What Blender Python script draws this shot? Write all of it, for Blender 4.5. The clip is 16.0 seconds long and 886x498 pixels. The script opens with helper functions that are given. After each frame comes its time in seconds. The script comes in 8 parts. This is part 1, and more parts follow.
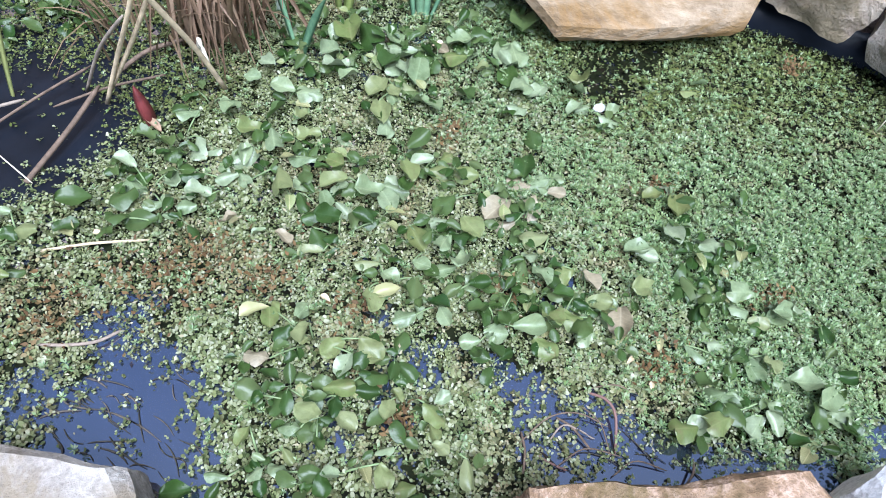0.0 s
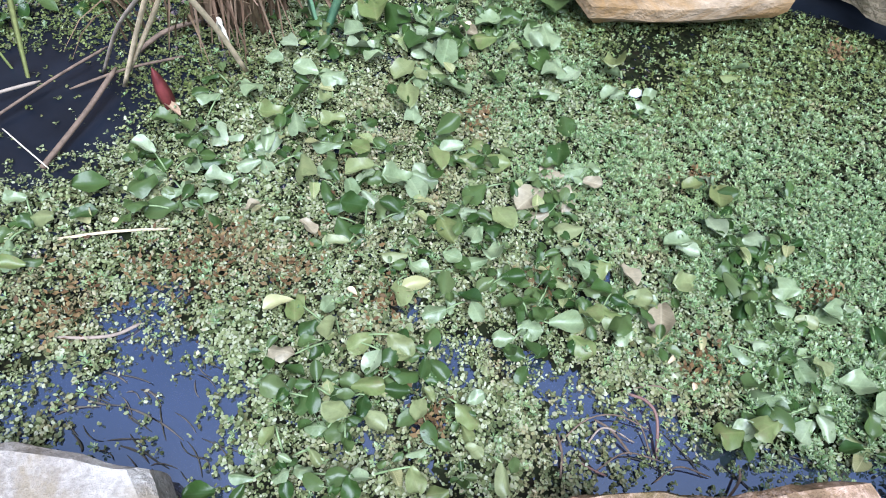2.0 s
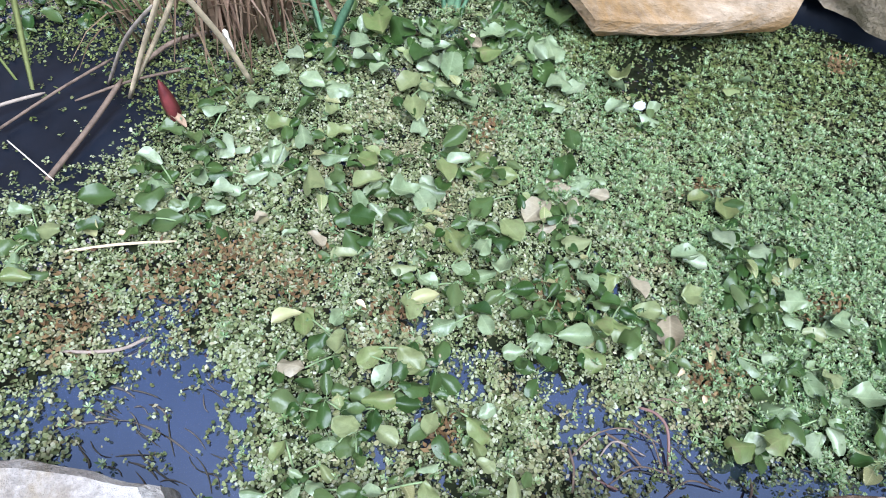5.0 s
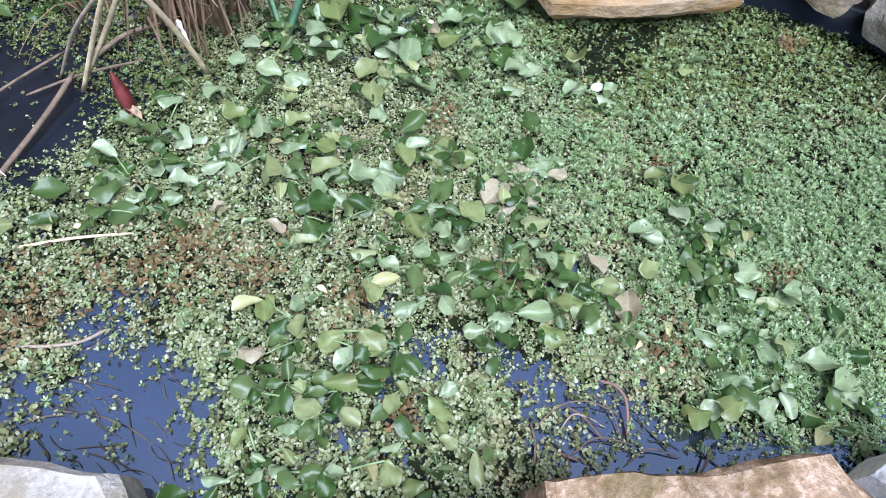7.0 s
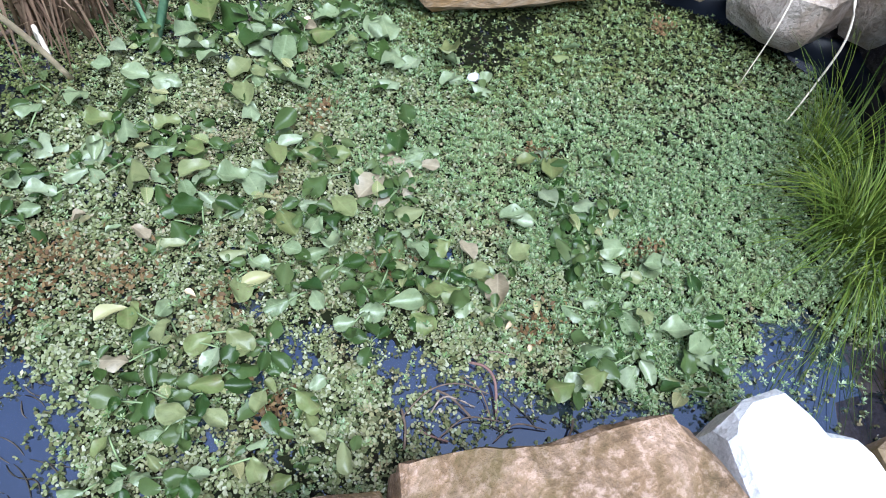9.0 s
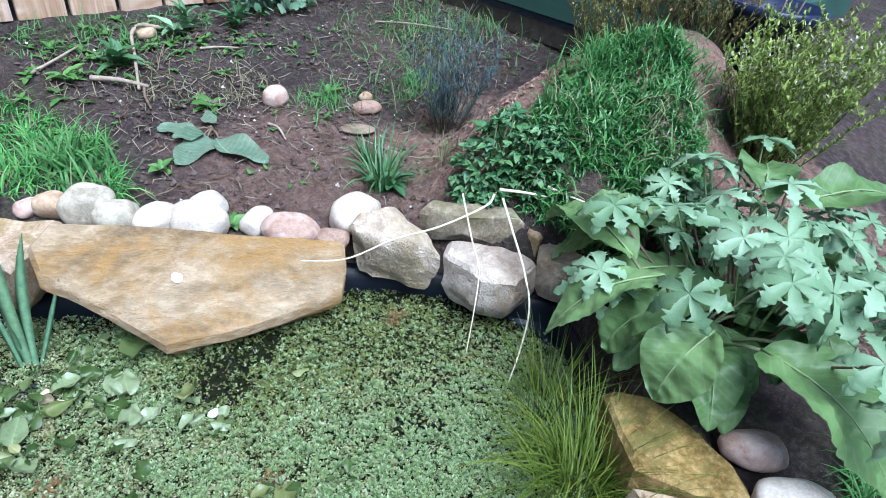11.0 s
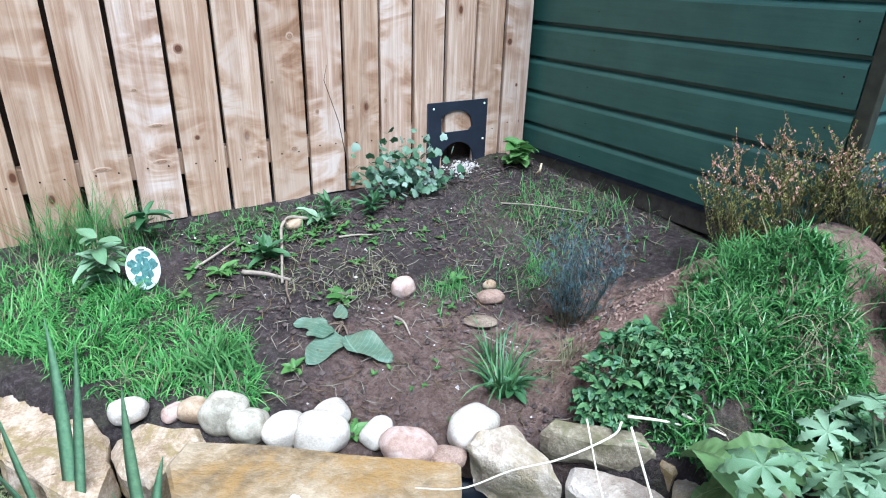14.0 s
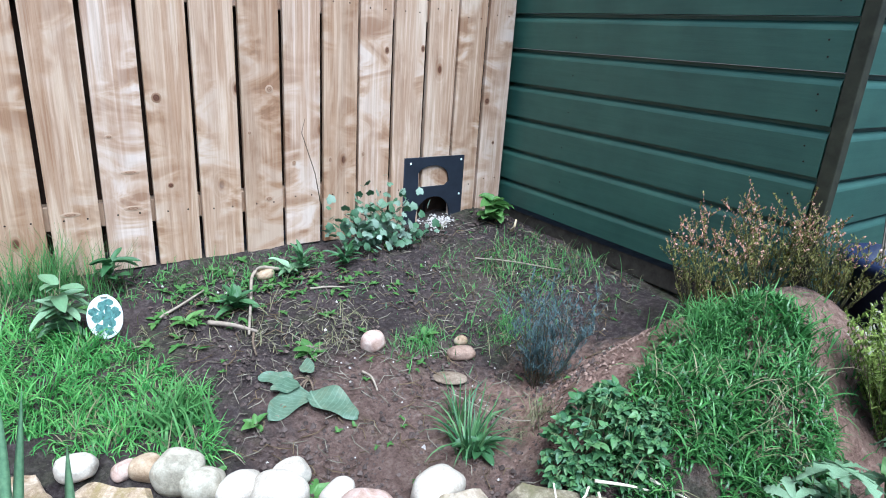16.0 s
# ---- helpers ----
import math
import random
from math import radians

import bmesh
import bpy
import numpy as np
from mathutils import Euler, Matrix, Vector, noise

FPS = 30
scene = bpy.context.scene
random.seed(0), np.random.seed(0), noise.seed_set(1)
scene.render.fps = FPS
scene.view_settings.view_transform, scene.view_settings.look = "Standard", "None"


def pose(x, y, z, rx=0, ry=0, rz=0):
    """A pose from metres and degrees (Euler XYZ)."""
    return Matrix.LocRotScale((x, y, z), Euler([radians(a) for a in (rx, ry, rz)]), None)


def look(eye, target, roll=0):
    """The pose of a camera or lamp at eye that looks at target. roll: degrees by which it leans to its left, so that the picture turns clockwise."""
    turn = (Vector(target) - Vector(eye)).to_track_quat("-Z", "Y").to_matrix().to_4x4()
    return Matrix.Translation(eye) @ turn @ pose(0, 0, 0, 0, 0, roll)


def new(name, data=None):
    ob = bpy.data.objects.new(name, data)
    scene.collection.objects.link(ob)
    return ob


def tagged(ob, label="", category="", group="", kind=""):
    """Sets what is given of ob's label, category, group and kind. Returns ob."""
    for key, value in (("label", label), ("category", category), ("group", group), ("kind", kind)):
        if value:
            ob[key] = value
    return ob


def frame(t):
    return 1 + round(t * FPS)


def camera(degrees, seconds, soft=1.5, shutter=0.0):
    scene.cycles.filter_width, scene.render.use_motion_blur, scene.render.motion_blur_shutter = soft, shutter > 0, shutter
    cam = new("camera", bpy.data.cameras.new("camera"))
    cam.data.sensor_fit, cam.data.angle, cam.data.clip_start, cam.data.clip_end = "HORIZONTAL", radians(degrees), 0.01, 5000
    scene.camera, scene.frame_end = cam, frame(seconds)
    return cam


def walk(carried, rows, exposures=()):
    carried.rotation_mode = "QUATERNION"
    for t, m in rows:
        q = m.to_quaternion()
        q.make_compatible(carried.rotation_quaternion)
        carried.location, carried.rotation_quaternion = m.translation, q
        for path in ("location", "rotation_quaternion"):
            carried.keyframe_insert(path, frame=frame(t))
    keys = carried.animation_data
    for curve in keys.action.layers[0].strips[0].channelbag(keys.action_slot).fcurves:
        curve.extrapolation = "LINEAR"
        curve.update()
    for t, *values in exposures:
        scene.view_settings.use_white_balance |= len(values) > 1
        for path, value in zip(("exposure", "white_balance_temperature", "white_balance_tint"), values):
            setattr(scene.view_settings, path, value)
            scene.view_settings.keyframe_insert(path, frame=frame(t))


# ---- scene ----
cam = camera(72.2, 16.0, soft=1.0)
PATH = [
    (0, (-2.034, -1.863, 0.65), (-1.482, -0.874, -0.998), 9.8),
    (0.5, (-2.039, -1.846, 0.635), (-1.484, -0.887, -1.03), 10.4),
    (1, (-2.032, -1.847, 0.631), (-1.435, -0.85, -0.997), 10.8),
    (1.5, (-2.034, -1.838, 0.628), (-1.487, -0.84, -1.016), 9.4),
    (2, (-2.046, -1.832, 0.624), (-1.538, -0.869, -1.053), 9.2),
    (2.5, (-2.057, -1.822, 0.618), (-1.56, -0.838, -1.051), 8.8),
    (3, (-2.052, -1.818, 0.623), (-1.541, -0.842, -1.047), 9.5),
    (5.3, (-2.062, -1.824, 0.624), (-1.518, -0.841, -1.03), 9.9),
    (5.5, (-2.06, -1.828, 0.627), (-1.508, -0.839, -1.021), 9.9),
    (6, (-2.058, -1.825, 0.627), (-1.494, -0.846, -1.024), 10.6),
    (6.5, (-2.056, -1.822, 0.627), (-1.502, -0.866, -1.04), 10.6),
    (7, (-2.044, -1.845, 0.623), (-1.454, -0.902, -1.04), 10.8),
    (7.5, (-2.023, -1.861, 0.641), (-1.392, -0.995, -1.048), 13.0),
    (8, (-2.001, -1.872, 0.639), (-1.359, -1.06, -1.073), 13.9),
    (8.5, (-1.989, -1.87, 0.63), (-1.34, -1.022, -1.061), 13.1),
    (9, (-1.963, -1.893, 0.643), (-1.237, -1.037, -1.012), 14.1),
    (9.5, (-1.909, -1.934, 0.698), (-0.982, -1.165, -0.898), 17.3),
    (9.7, (-1.873, -1.947, 0.752), (-0.796, -1.264, -0.789), 19.4),
    (9.8, (-1.851, -1.968, 0.773), (-0.717, -1.308, -0.736), 19.2),
    (10, (-1.795, -1.987, 0.8), (-0.619, -1.291, -0.66), 16.3),
    (10.2, (-1.762, -1.998, 0.82), (-0.532, -1.192, -0.535), 13.3),
    (12.3, (-1.739, -1.983, 0.873), (-0.615, -0.718, -0.194), 4.8),
    (12.5, (-1.725, -1.953, 0.933), (-0.631, -0.77, -0.252), 6.8),
    (13, (-1.734, -1.923, 0.977), (-0.694, -0.556, -0.046), 4.4),
    (13.1, (-1.71, -1.945, 0.99), (-0.677, -0.534, 0.018), 2.4),
    (13.5, (-1.706, -1.921, 1.014), (-0.682, -0.424, 0.172), 3.6),
    (14, (-1.684, -1.909, 1.009), (-0.662, -0.397, 0.193), 1.8),
    (14.5, (-1.68, -1.916, 1.008), (-0.62, -0.4, 0.248), 2.1),
    (15, (-1.671, -1.915, 1.007), (-0.614, -0.389, 0.262), 2.8),
    (15.5, (-1.669, -1.91, 1.009), (-0.589, -0.394, 0.276), 4.3),
    (16, (-1.662, -1.915, 1.016), (-0.556, -0.383, 0.36), 3.8),
]
walk(cam, [(t, look(eye, target, roll)) for t, eye, target, roll in PATH], exposures=[(0, 1.04, 5060, 11), (7, 1.02, 5060, 11), (9, 0.89, 5060, 10), (10, 0.93, 5060, 10), (12.4, 0.98, 4660, -3), (13, 0.98, 4820, 5), (13.6, 0.99, 4900, 4), (16, 0.97, 4940, 2)])

# ---- light ----
world = bpy.data.worlds.new("overcast_sky")
scene.world = world
world.use_nodes = True
wn, wl = world.node_tree.nodes, world.node_tree.links
sky = wn.new("ShaderNodeTexSky")
sky.sky_type, sky.sun_disc = "NISHITA", False
sky.sun_elevation, sky.sun_rotation = radians(64), radians(193)
sky.air_density, sky.dust_density, sky.ozone_density = 1.0, 4.0, 1.0
wash = wn.new("ShaderNodeHueSaturation")
wash.inputs["Saturation"].default_value = 1.0
wl.new(sky.outputs[0], wash.inputs["Color"])
wl.new(wash.outputs[0], wn["Background"].inputs["Color"])
wn["Background"].inputs["Strength"].default_value = 0.07
sun_data = bpy.data.lights.new("sun", "SUN")
sun_data.energy, sun_data.angle, sun_data.color = 4.2, radians(48), (1.0, 0.96, 0.90)
sun = new("sun", sun_data)
sun.matrix_world = look((-2.6, -7.6, 14), (-1, -1, 0))


# ---- materials ----
def shader(name):
    m = bpy.data.materials.new(name)
    m.use_nodes = True
    return m, m.node_tree.nodes, m.node_tree.links, m.node_tree.nodes["Principled BSDF"]


def noise_node(n, l, scale, detail=5.0, vec=None, rough=0.6, distort=0.0):
    t = n.new("ShaderNodeTexNoise")
    t.inputs["Scale"].default_value, t.inputs["Detail"].default_value = scale, detail
    t.inputs["Roughness"].default_value, t.inputs["Distortion"].default_value = rough, distort
    if vec is not None:
        l.new(vec, t.inputs["Vector"])
    return t.outputs["Fac"]


def ramp(n, l, fac, stops):
    r = n.new("ShaderNodeValToRGB")
    while len(r.color_ramp.elements) < len(stops):
        r.color_ramp.elements.new(0.5)
    for e, (p, c) in zip(r.color_ramp.elements, stops):
        e.position, e.color = p, (*c, 1)
    l.new(fac, r.inputs["Fac"])
    return r.outputs["Color"]


def mix(n, l, fac, a, b, mode="MIX"):
    m = n.new("ShaderNodeMix")
    m.data_type, m.blend_type = "RGBA", mode
    for value, socket in ((fac, m.inputs["Factor"]), (a, m.inputs["A"]), (b, m.inputs["B"])):
        if hasattr(value, "is_linked"):
            l.new(value, socket)
        elif isinstance(value, (int, float)):
            socket.default_value = value
        else:
            socket.default_value = (*value, 1)
    # the colour sockets of a mix node come after its float and vector ones
    for value, index in ((a, 6), (b, 7)):
        if hasattr(value, "is_linked"):
            l.new(value, m.inputs[index])
        else:
            m.inputs[index].default_value = (*value, 1)
    return m.outputs[2]


def bump(n, l, height, strength, distance, p):
    b = n.new("ShaderNodeBump")
    b.inputs["Strength"].default_value, b.inputs["Distance"].default_value = strength, distance
    l.new(height, b.inputs["Height"])
    l.new(b.outputs["Normal"], p.inputs["Normal"])
    return b


def coords(n, l, scale=(1, 1, 1), jitter=False):
    """Object coordinates, scaled; with jitter each object takes its own piece of the pattern."""
    c = n.new("ShaderNodeTexCoord").outputs["Object"]
    m = n.new("ShaderNodeMapping")
    m.inputs["Scale"].default_value = scale
    l.new(c, m.inputs["Vector"])
    if not jitter:
        return m.outputs["Vector"]
    info = n.new("ShaderNodeObjectInfo").outputs["Random"]
    k = n.new("ShaderNodeMath")
    k.operation, k.inputs[1].default_value = "MULTIPLY", 37.0
    l.new(info, k.inputs[0])
    a = n.new("ShaderNodeVectorMath")
    a.operation = "ADD"
    l.new(m.outputs["Vector"], a.inputs[0])
    l.new(k.outputs[0], a.inputs[1])
    return a.outputs[0]


def stone_mat(name, low, mid, high, spot=None, rough=0.85, scale=14.0, relief=0.5, grain=0.3, band=(1, 1, 1), turn=0, blotch=0.38):
    """Weathered stone: broad stains, fine grain, and lichen or ochre spots."""
    m, n, l, p = shader(name)
    v = coords(n, l, jitter=True)
    if turn:
        lay = n.new("ShaderNodeMapping")
        lay.inputs["Rotation"].default_value = (0, 0, radians(-turn))
        lay2 = n.new("ShaderNodeMapping")
        lay2.inputs["Scale"].default_value = band
        l.new(v, lay.inputs["Vector"])
        l.new(lay.outputs[0], lay2.inputs["Vector"])
        v = lay2.outputs[0]
    big = noise_node(n, l, scale, 6, v, 0.65, 0.6)
    col = ramp(n, l, big, [(0.41, low), (0.5, mid), (0.60, high)])
    fine = noise_node(n, l, scale * 13, 4, v, 0.7)
    mid_n = noise_node(n, l, scale * 3.3, 6, v, 0.7, 0.3)
    col = mix(n, l, blotch, col, ramp(n, l, mid_n, [(0.38, [c * 0.55 for c in low]), (0.49, mid), (0.61, [min(0.9, c * 1.25) for c in high])]))
    col = mix(n, l, grain, col, ramp(n, l, fine, [(0.38, [c * 0.5 for c in mid]), (0.5, mid), (0.62, [min(0.9, c * 1.35) for c in high])]))
    if spot:
        s = noise_node(n, l, scale * 0.55, 7, v, 0.75, 1.2)
        f = ramp(n, l, s, [(0.49, (0, 0, 0)), (0.60, (0.8, 0.8, 0.8))])
        col = mix(n, l, f, col, spot)
    l.new(col, p.inputs["Base Color"])
    p.inputs["Roughness"].default_value = rough
    p.inputs["Specular IOR Level"].default_value = 0.25
    add = n.new("ShaderNodeMath")
    add.operation = "MULTIPLY_ADD"
    add.inputs[1].default_value = 2.5
    l.new(mid_n, add.inputs[0])
    l.new(fine, add.inputs[2])
    bump(n, l, add.outputs[0], relief, 0.004, p)
    return m


def leaf_mat(name, colours, rough=0.42, glow=0.25, stuff=False, patch=0.0, patch_colours=None, patch_scale=5.0, vein=0.0, gloss=None, rib=1.0, mottle=90.0):
    """Leaves: a colour for each leaf, mottling along it, light let through; patches of another colour over the whole mat."""
    m, n, l, p = shader(name)
    if stuff:
        rnd = n.new("ShaderNodeNewGeometry").outputs["Random Per Island"]
    else:
        rnd = n.new("ShaderNodeObjectInfo").outputs["Random"]
    k = len(colours) - 1
    col = ramp(n, l, rnd, [(i / k, c) for i, c in enumerate(colours)])
    v = coords(n, l)
    mott = noise_node(n, l, mottle, 4, v, 0.65)
    col = mix(n, l, 0.35, col, ramp(n, l, mott, [(0.3, [c * 0.5 for c in colours[0]]), (0.7, [min(1, c * 1.3) for c in colours[-1]])]))
    if patch:
        f = ramp(n, l, noise_node(n, l, patch_scale, 6, v, 0.7, 0.8), [(0.5, (0, 0, 0)), (0.66, (patch,) * 3)])
        col = mix(n, l, f, col, ramp(n, l, rnd, [(i / (len(patch_colours) - 1), c) for i, c in enumerate(patch_colours)]))
    if vein:
        # a pale midrib and slanting side veins, drawn across the leaf's own axes
        sep = n.new("ShaderNodeSeparateXYZ")
        l.new(coords(n, l, (vein,) * 3), sep.inputs[0])
        ab = n.new("ShaderNodeMath")
        ab.operation = "ABSOLUTE"
        l.new(sep.outputs["X"], ab.inputs[0])
        slant = n.new("ShaderNodeMath")
        slant.operation, slant.inputs[1].default_value = "MULTIPLY_ADD", -0.8
        l.new(ab.outputs[0], slant.inputs[0])
        l.new(sep.outputs["Y"], slant.inputs[2])
        often = n.new("ShaderNodeMath")
        often.operation, often.inputs[1].default_value = "MULTIPLY", 48.0
        l.new(slant.outputs[0], often.inputs[0])
        wv = n.new("ShaderNodeMath")
        wv.operation = "SINE"
        l.new(often.outputs[0], wv.inputs[0])
        side_v = ramp(n, l, wv.outputs[0], [(0.8, (0, 0, 0)), (1.0, (0.3 * rib,) * 3)])
        rib_v = ramp(n, l, ab.outputs[0], [(0.008, (0.6 * rib,) * 3), (0.03, (0, 0, 0))])
        pale = [min(0.6, c * 1.5 + 0.04) for c in colours[-1]]
        col = mix(n, l, rib_v, mix(n, l, side_v, col, pale), pale)
    l.new(col, p.inputs["Base Color"])
    p.inputs["Roughness"].default_value = rough
    p.inputs["Specular IOR Level"].default_value = gloss if gloss is not None else (0.16 if stuff else 0.35)
    bump(n, l, mott, 0.25, 0.002, p)
    if glow:
        out = n["Material Output"]
        t = n.new("ShaderNodeBsdfTranslucent")
        l.new(col, t.inputs["Color"])
        s = n.new("ShaderNodeMixShader")
        s.inputs[0].default_value = glow
        l.new(p.outputs[0], s.inputs[1])
        l.new(t.outputs[0], s.inputs[2])
        l.new(s.outputs[0], out.inputs["Surface"])
    return m


def plain_mat(name, colour, rough=0.5, metal=0.0, vary=0.25, scale=40.0, relief=0.15, gloss=0.3):
    m, n, l, p = shader(name)
    v = coords(n, l, jitter=True)
    f = noise_node(n, l, scale, 5, v)
    l.new(ramp(n, l, f, [(0.3, [c * (1 - vary) for c in colour]), (0.7, [min(1, c * (1 + vary)) for c in colour])]), p.inputs["Base Color"])
    p.inputs["Roughness"].default_value, p.inputs["Metallic"].default_value = rough, metal
    p.inputs["Specular IOR Level"].default_value = gloss
    bump(n, l, f, relief, 0.002, p)
    return m


def soil_mat():
    m, n, l, p = shader("soil")
    v = coords(n, l)
    big = noise_node(n, l, 3.2, 6, v, 0.65, 0.5)
    fine = noise_node(n, l, 55, 6, v, 0.75)
    col = ramp(n, l, big, [(0.3, (0.028, 0.020, 0.019)), (0.5, (0.066, 0.047, 0.044)), (0.68, (0.150, 0.102, 0.092))])
    col = mix(n, l, 0.5, col, ramp(n, l, fine, [(0.28, (0.014, 0.011, 0.011)), (0.5, (0.072, 0.058, 0.058)), (0.75, (0.267, 0.220, 0.212))]))
    grit = ramp(n, l, noise_node(n, l, 210, 2, v), [(0.68, (0, 0, 0)), (0.74, (0.6, 0.6, 0.6))])
    col = mix(n, l, grit, col, (0.342, 0.276, 0.237))
    # thin green moss and algae on the damp crust
    moss = ramp(n, l, noise_node(n, l, 4.5, 7, v, 0.75, 0.6), [(0.50, (0, 0, 0)), (0.66, (0.55, 0.55, 0.55))])
    col = mix(n, l, moss, col, ramp(n, l, fine, [(0.3, (0.02, 0.028, 0.012)), (0.7, (0.13, 0.14, 0.065))]))
    # dry reddish subsoil thrown up round the mound and by the cobbles
    for centre, reach, much in (((-0.62, -1.10, 0.28), 0.27, 0.85), ((-0.36, -1.50, 0.38), 0.36, 0.85), ((-1.0, -0.93, 0.15), 0.34, 0.42), ((-0.25, -1.46, 0.30), 0.32, 0.8), ((-0.30, -1.95, 0.16), 0.34, 0.6)):
        away = n.new("ShaderNodeVectorMath")
        away.operation, away.inputs[1].default_value = "DISTANCE", centre
        l.new(v, away.inputs[0])
        ragged = n.new("ShaderNodeMath")
        ragged.operation, ragged.inputs[1].default_value = "MULTIPLY_ADD", 0.35
        l.new(noise_node(n, l, 14, 6, v, 0.7), ragged.inputs[0])
        l.new(away.outputs["Value"], ragged.inputs[2])
        f = ramp(n, l, ragged.outputs[0], [(reach * 0.75 + 0.16, (much,) * 3), (reach + 0.22, (0, 0, 0))])
        col = mix(n, l, f, col, ramp(n, l, fine, [(0.3, (0.16, 0.092, 0.072)), (0.52, (0.36, 0.225, 0.175)), (0.72, (0.50, 0.35, 0.28))]))
    l.new(col, p.inputs["Base Color"])
    p.inputs["Roughness"].default_value = 0.95
    p.inputs["Specular IOR Level"].default_value = 0.1
    bump(n, l, fine, 1.0, 0.028, p)
    return m


def fence_mat():
    """Sawn softwood: vertical grain, broad figure that swirls, knots and rusty weathering."""
    m, n, l, p = shader("fence_wood")
    v = coords(n, l, (1, 1, 1), True)
    st = n.new("ShaderNodeMapping")
    st.inputs["Scale"].default_value = (130, 130, 2.6)
    l.new(v, st.inputs["Vector"])
    grain = noise_node(n, l, 1.6, 6, st.outputs[0], 0.7, 0.4)
    wide = n.new("ShaderNodeMapping")
    wide.inputs["Scale"].default_value = (16, 16, 0.6)
    l.new(v, wide.inputs["Vector"])
    figure = noise_node(n, l, 1.0, 3, wide.outputs[0], 0.5, 0.25)
    sine = n.new("ShaderNodeMath")
    sine.operation, sine.inputs[1].default_value = "MULTIPLY", 42.0
    l.new(figure, sine.inputs[0])
    wav = n.new("ShaderNodeMath")
    wav.operation = "SINE"
    l.new(sine.outputs[0], wav.inputs[0])
    rings = ramp(n, l, wav.outputs[0], [(0.0, (0, 0, 0)), (0.9, (1, 1, 1))])
    col = ramp(n, l, figure, [(0.3, (0.50, 0.31, 0.195)), (0.46, (0.67, 0.475, 0.34)), (0.58, (0.75, 0.58, 0.45)), (0.72, (0.78, 0.66, 0.55))])
    col = mix(n, l, 0.45, col, ramp(n, l, grain, [(0.36, (0.25, 0.13, 0.07)), (0.50, (0.62, 0.46, 0.33)), (0.66, (0.82, 0.72, 0.62))]))
    dark = mix(n, l, rings, (0.36, 0.20, 0.10), (0.76, 0.62, 0.49))
    col = mix(n, l, 0.32, col, dark)
    sep = n.new("ShaderNodeSeparateXYZ")
    l.new(v, sep.inputs[0])
    com = n.new("ShaderNodeCombineXYZ")
    for axis, k in (("X", 6.0), ("Z", 3.4)):
        f = n.new("ShaderNodeMath")
        f.operation, f.inputs[1].default_value = "MULTIPLY", k
        l.new(sep.outputs[axis], f.inputs[0])
        l.new(f.outputs[0], com.inputs["X" if axis == "X" else "Y"])
    vo = n.new("ShaderNodeTexVoronoi")
    vo.voronoi_dimensions = "2D"
    vo.inputs["Scale"].default_value = 1.0
    l.new(com.outputs[0], vo.inputs["Vector"])
    # only some of the places carry a knot
    knotted = ramp(n, l, vo.outputs["Color"], [(0.74, (0, 0, 0)), (0.76, (1, 1, 1))])
    # the grain swirls round each knot
    swirl = n.new("ShaderNodeMath")
    swirl.operation, swirl.inputs[1].default_value = "MULTIPLY", 90.0
    l.new(vo.outputs["Distance"], swirl.inputs[0])
    swave = n.new("ShaderNodeMath")
    swave.operation = "SINE"
    l.new(swirl.outputs[0], swave.inputs[0])
    lines = ramp(n, l, swave.outputs[0], [(0.0, (0, 0, 0)), (1.0, (1, 1, 1))])
    around = ramp(n, l, vo.outputs["Distance"], [(0.06, (0.35, 0.35, 0.35)), (0.22, (0, 0, 0))])
    col = mix(n, l, mix(n, l, 1.0, around, knotted, "MULTIPLY"), col, mix(n, l, lines, (0.30, 0.17, 0.09), (0.60, 0.48, 0.38)))
    halo = ramp(n, l, vo.outputs["Distance"], [(0.02, (0.8, 0.8, 0.8)), (0.11, (0, 0, 0))])
    core = ramp(n, l, vo.outputs["Distance"], [(0.035, (1, 1, 1)), (0.055, (0, 0, 0))])
    col = mix(n, l, mix(n, l, 1.0, halo, knotted, "MULTIPLY"), col, (0.30, 0.15, 0.07))
    col = mix(n, l, mix(n, l, 1.0, core, knotted, "MULTIPLY"), col, (0.13, 0.05, 0.025))
    # rain stains and sun bleach in broad blotches
    blot = n.new("ShaderNodeMapping")
    blot.inputs["Scale"].default_value = (16, 16, 4)
    l.new(v, blot.inputs["Vector"])
    col = mix(n, l, 1.0, col, ramp(n, l, noise_node(n, l, 1.0, 5, blot.outputs[0], 0.6, 0.8), [(0.34, (0.78, 0.72, 0.68)), (0.5, (0.97, 0.97, 0.97)), (0.68, (1.06, 1.08, 1.10))]), "MULTIPLY")
    # ripples left by the saw across the grain, in a few places
    rip = n.new("ShaderNodeMapping")
    rip.inputs["Scale"].default_value = (6, 6, 13)
    l.new(v, rip.inputs["Vector"])
    ripple = noise_node(n, l, 1.0, 4, rip.outputs[0], 0.55, 1.2)
    few = n.new("ShaderNodeMapping")
    few.inputs["Scale"].default_value = (6, 6, 2.6)
    l.new(v, few.inputs["Vector"])
    where = ramp(n, l, noise_node(n, l, 1.0, 2, few.outputs[0]), [(0.47, (0, 0, 0)), (0.62, (0.75, 0.75, 0.75))])
    col = mix(n, l, where, col, ramp(n, l, ripple, [(0.38, (0.30, 0.16, 0.085)), (0.47, (0.50, 0.33, 0.21)), (0.54, (0.66, 0.50, 0.38)), (0.62, (0.78, 0.66, 0.56))]))
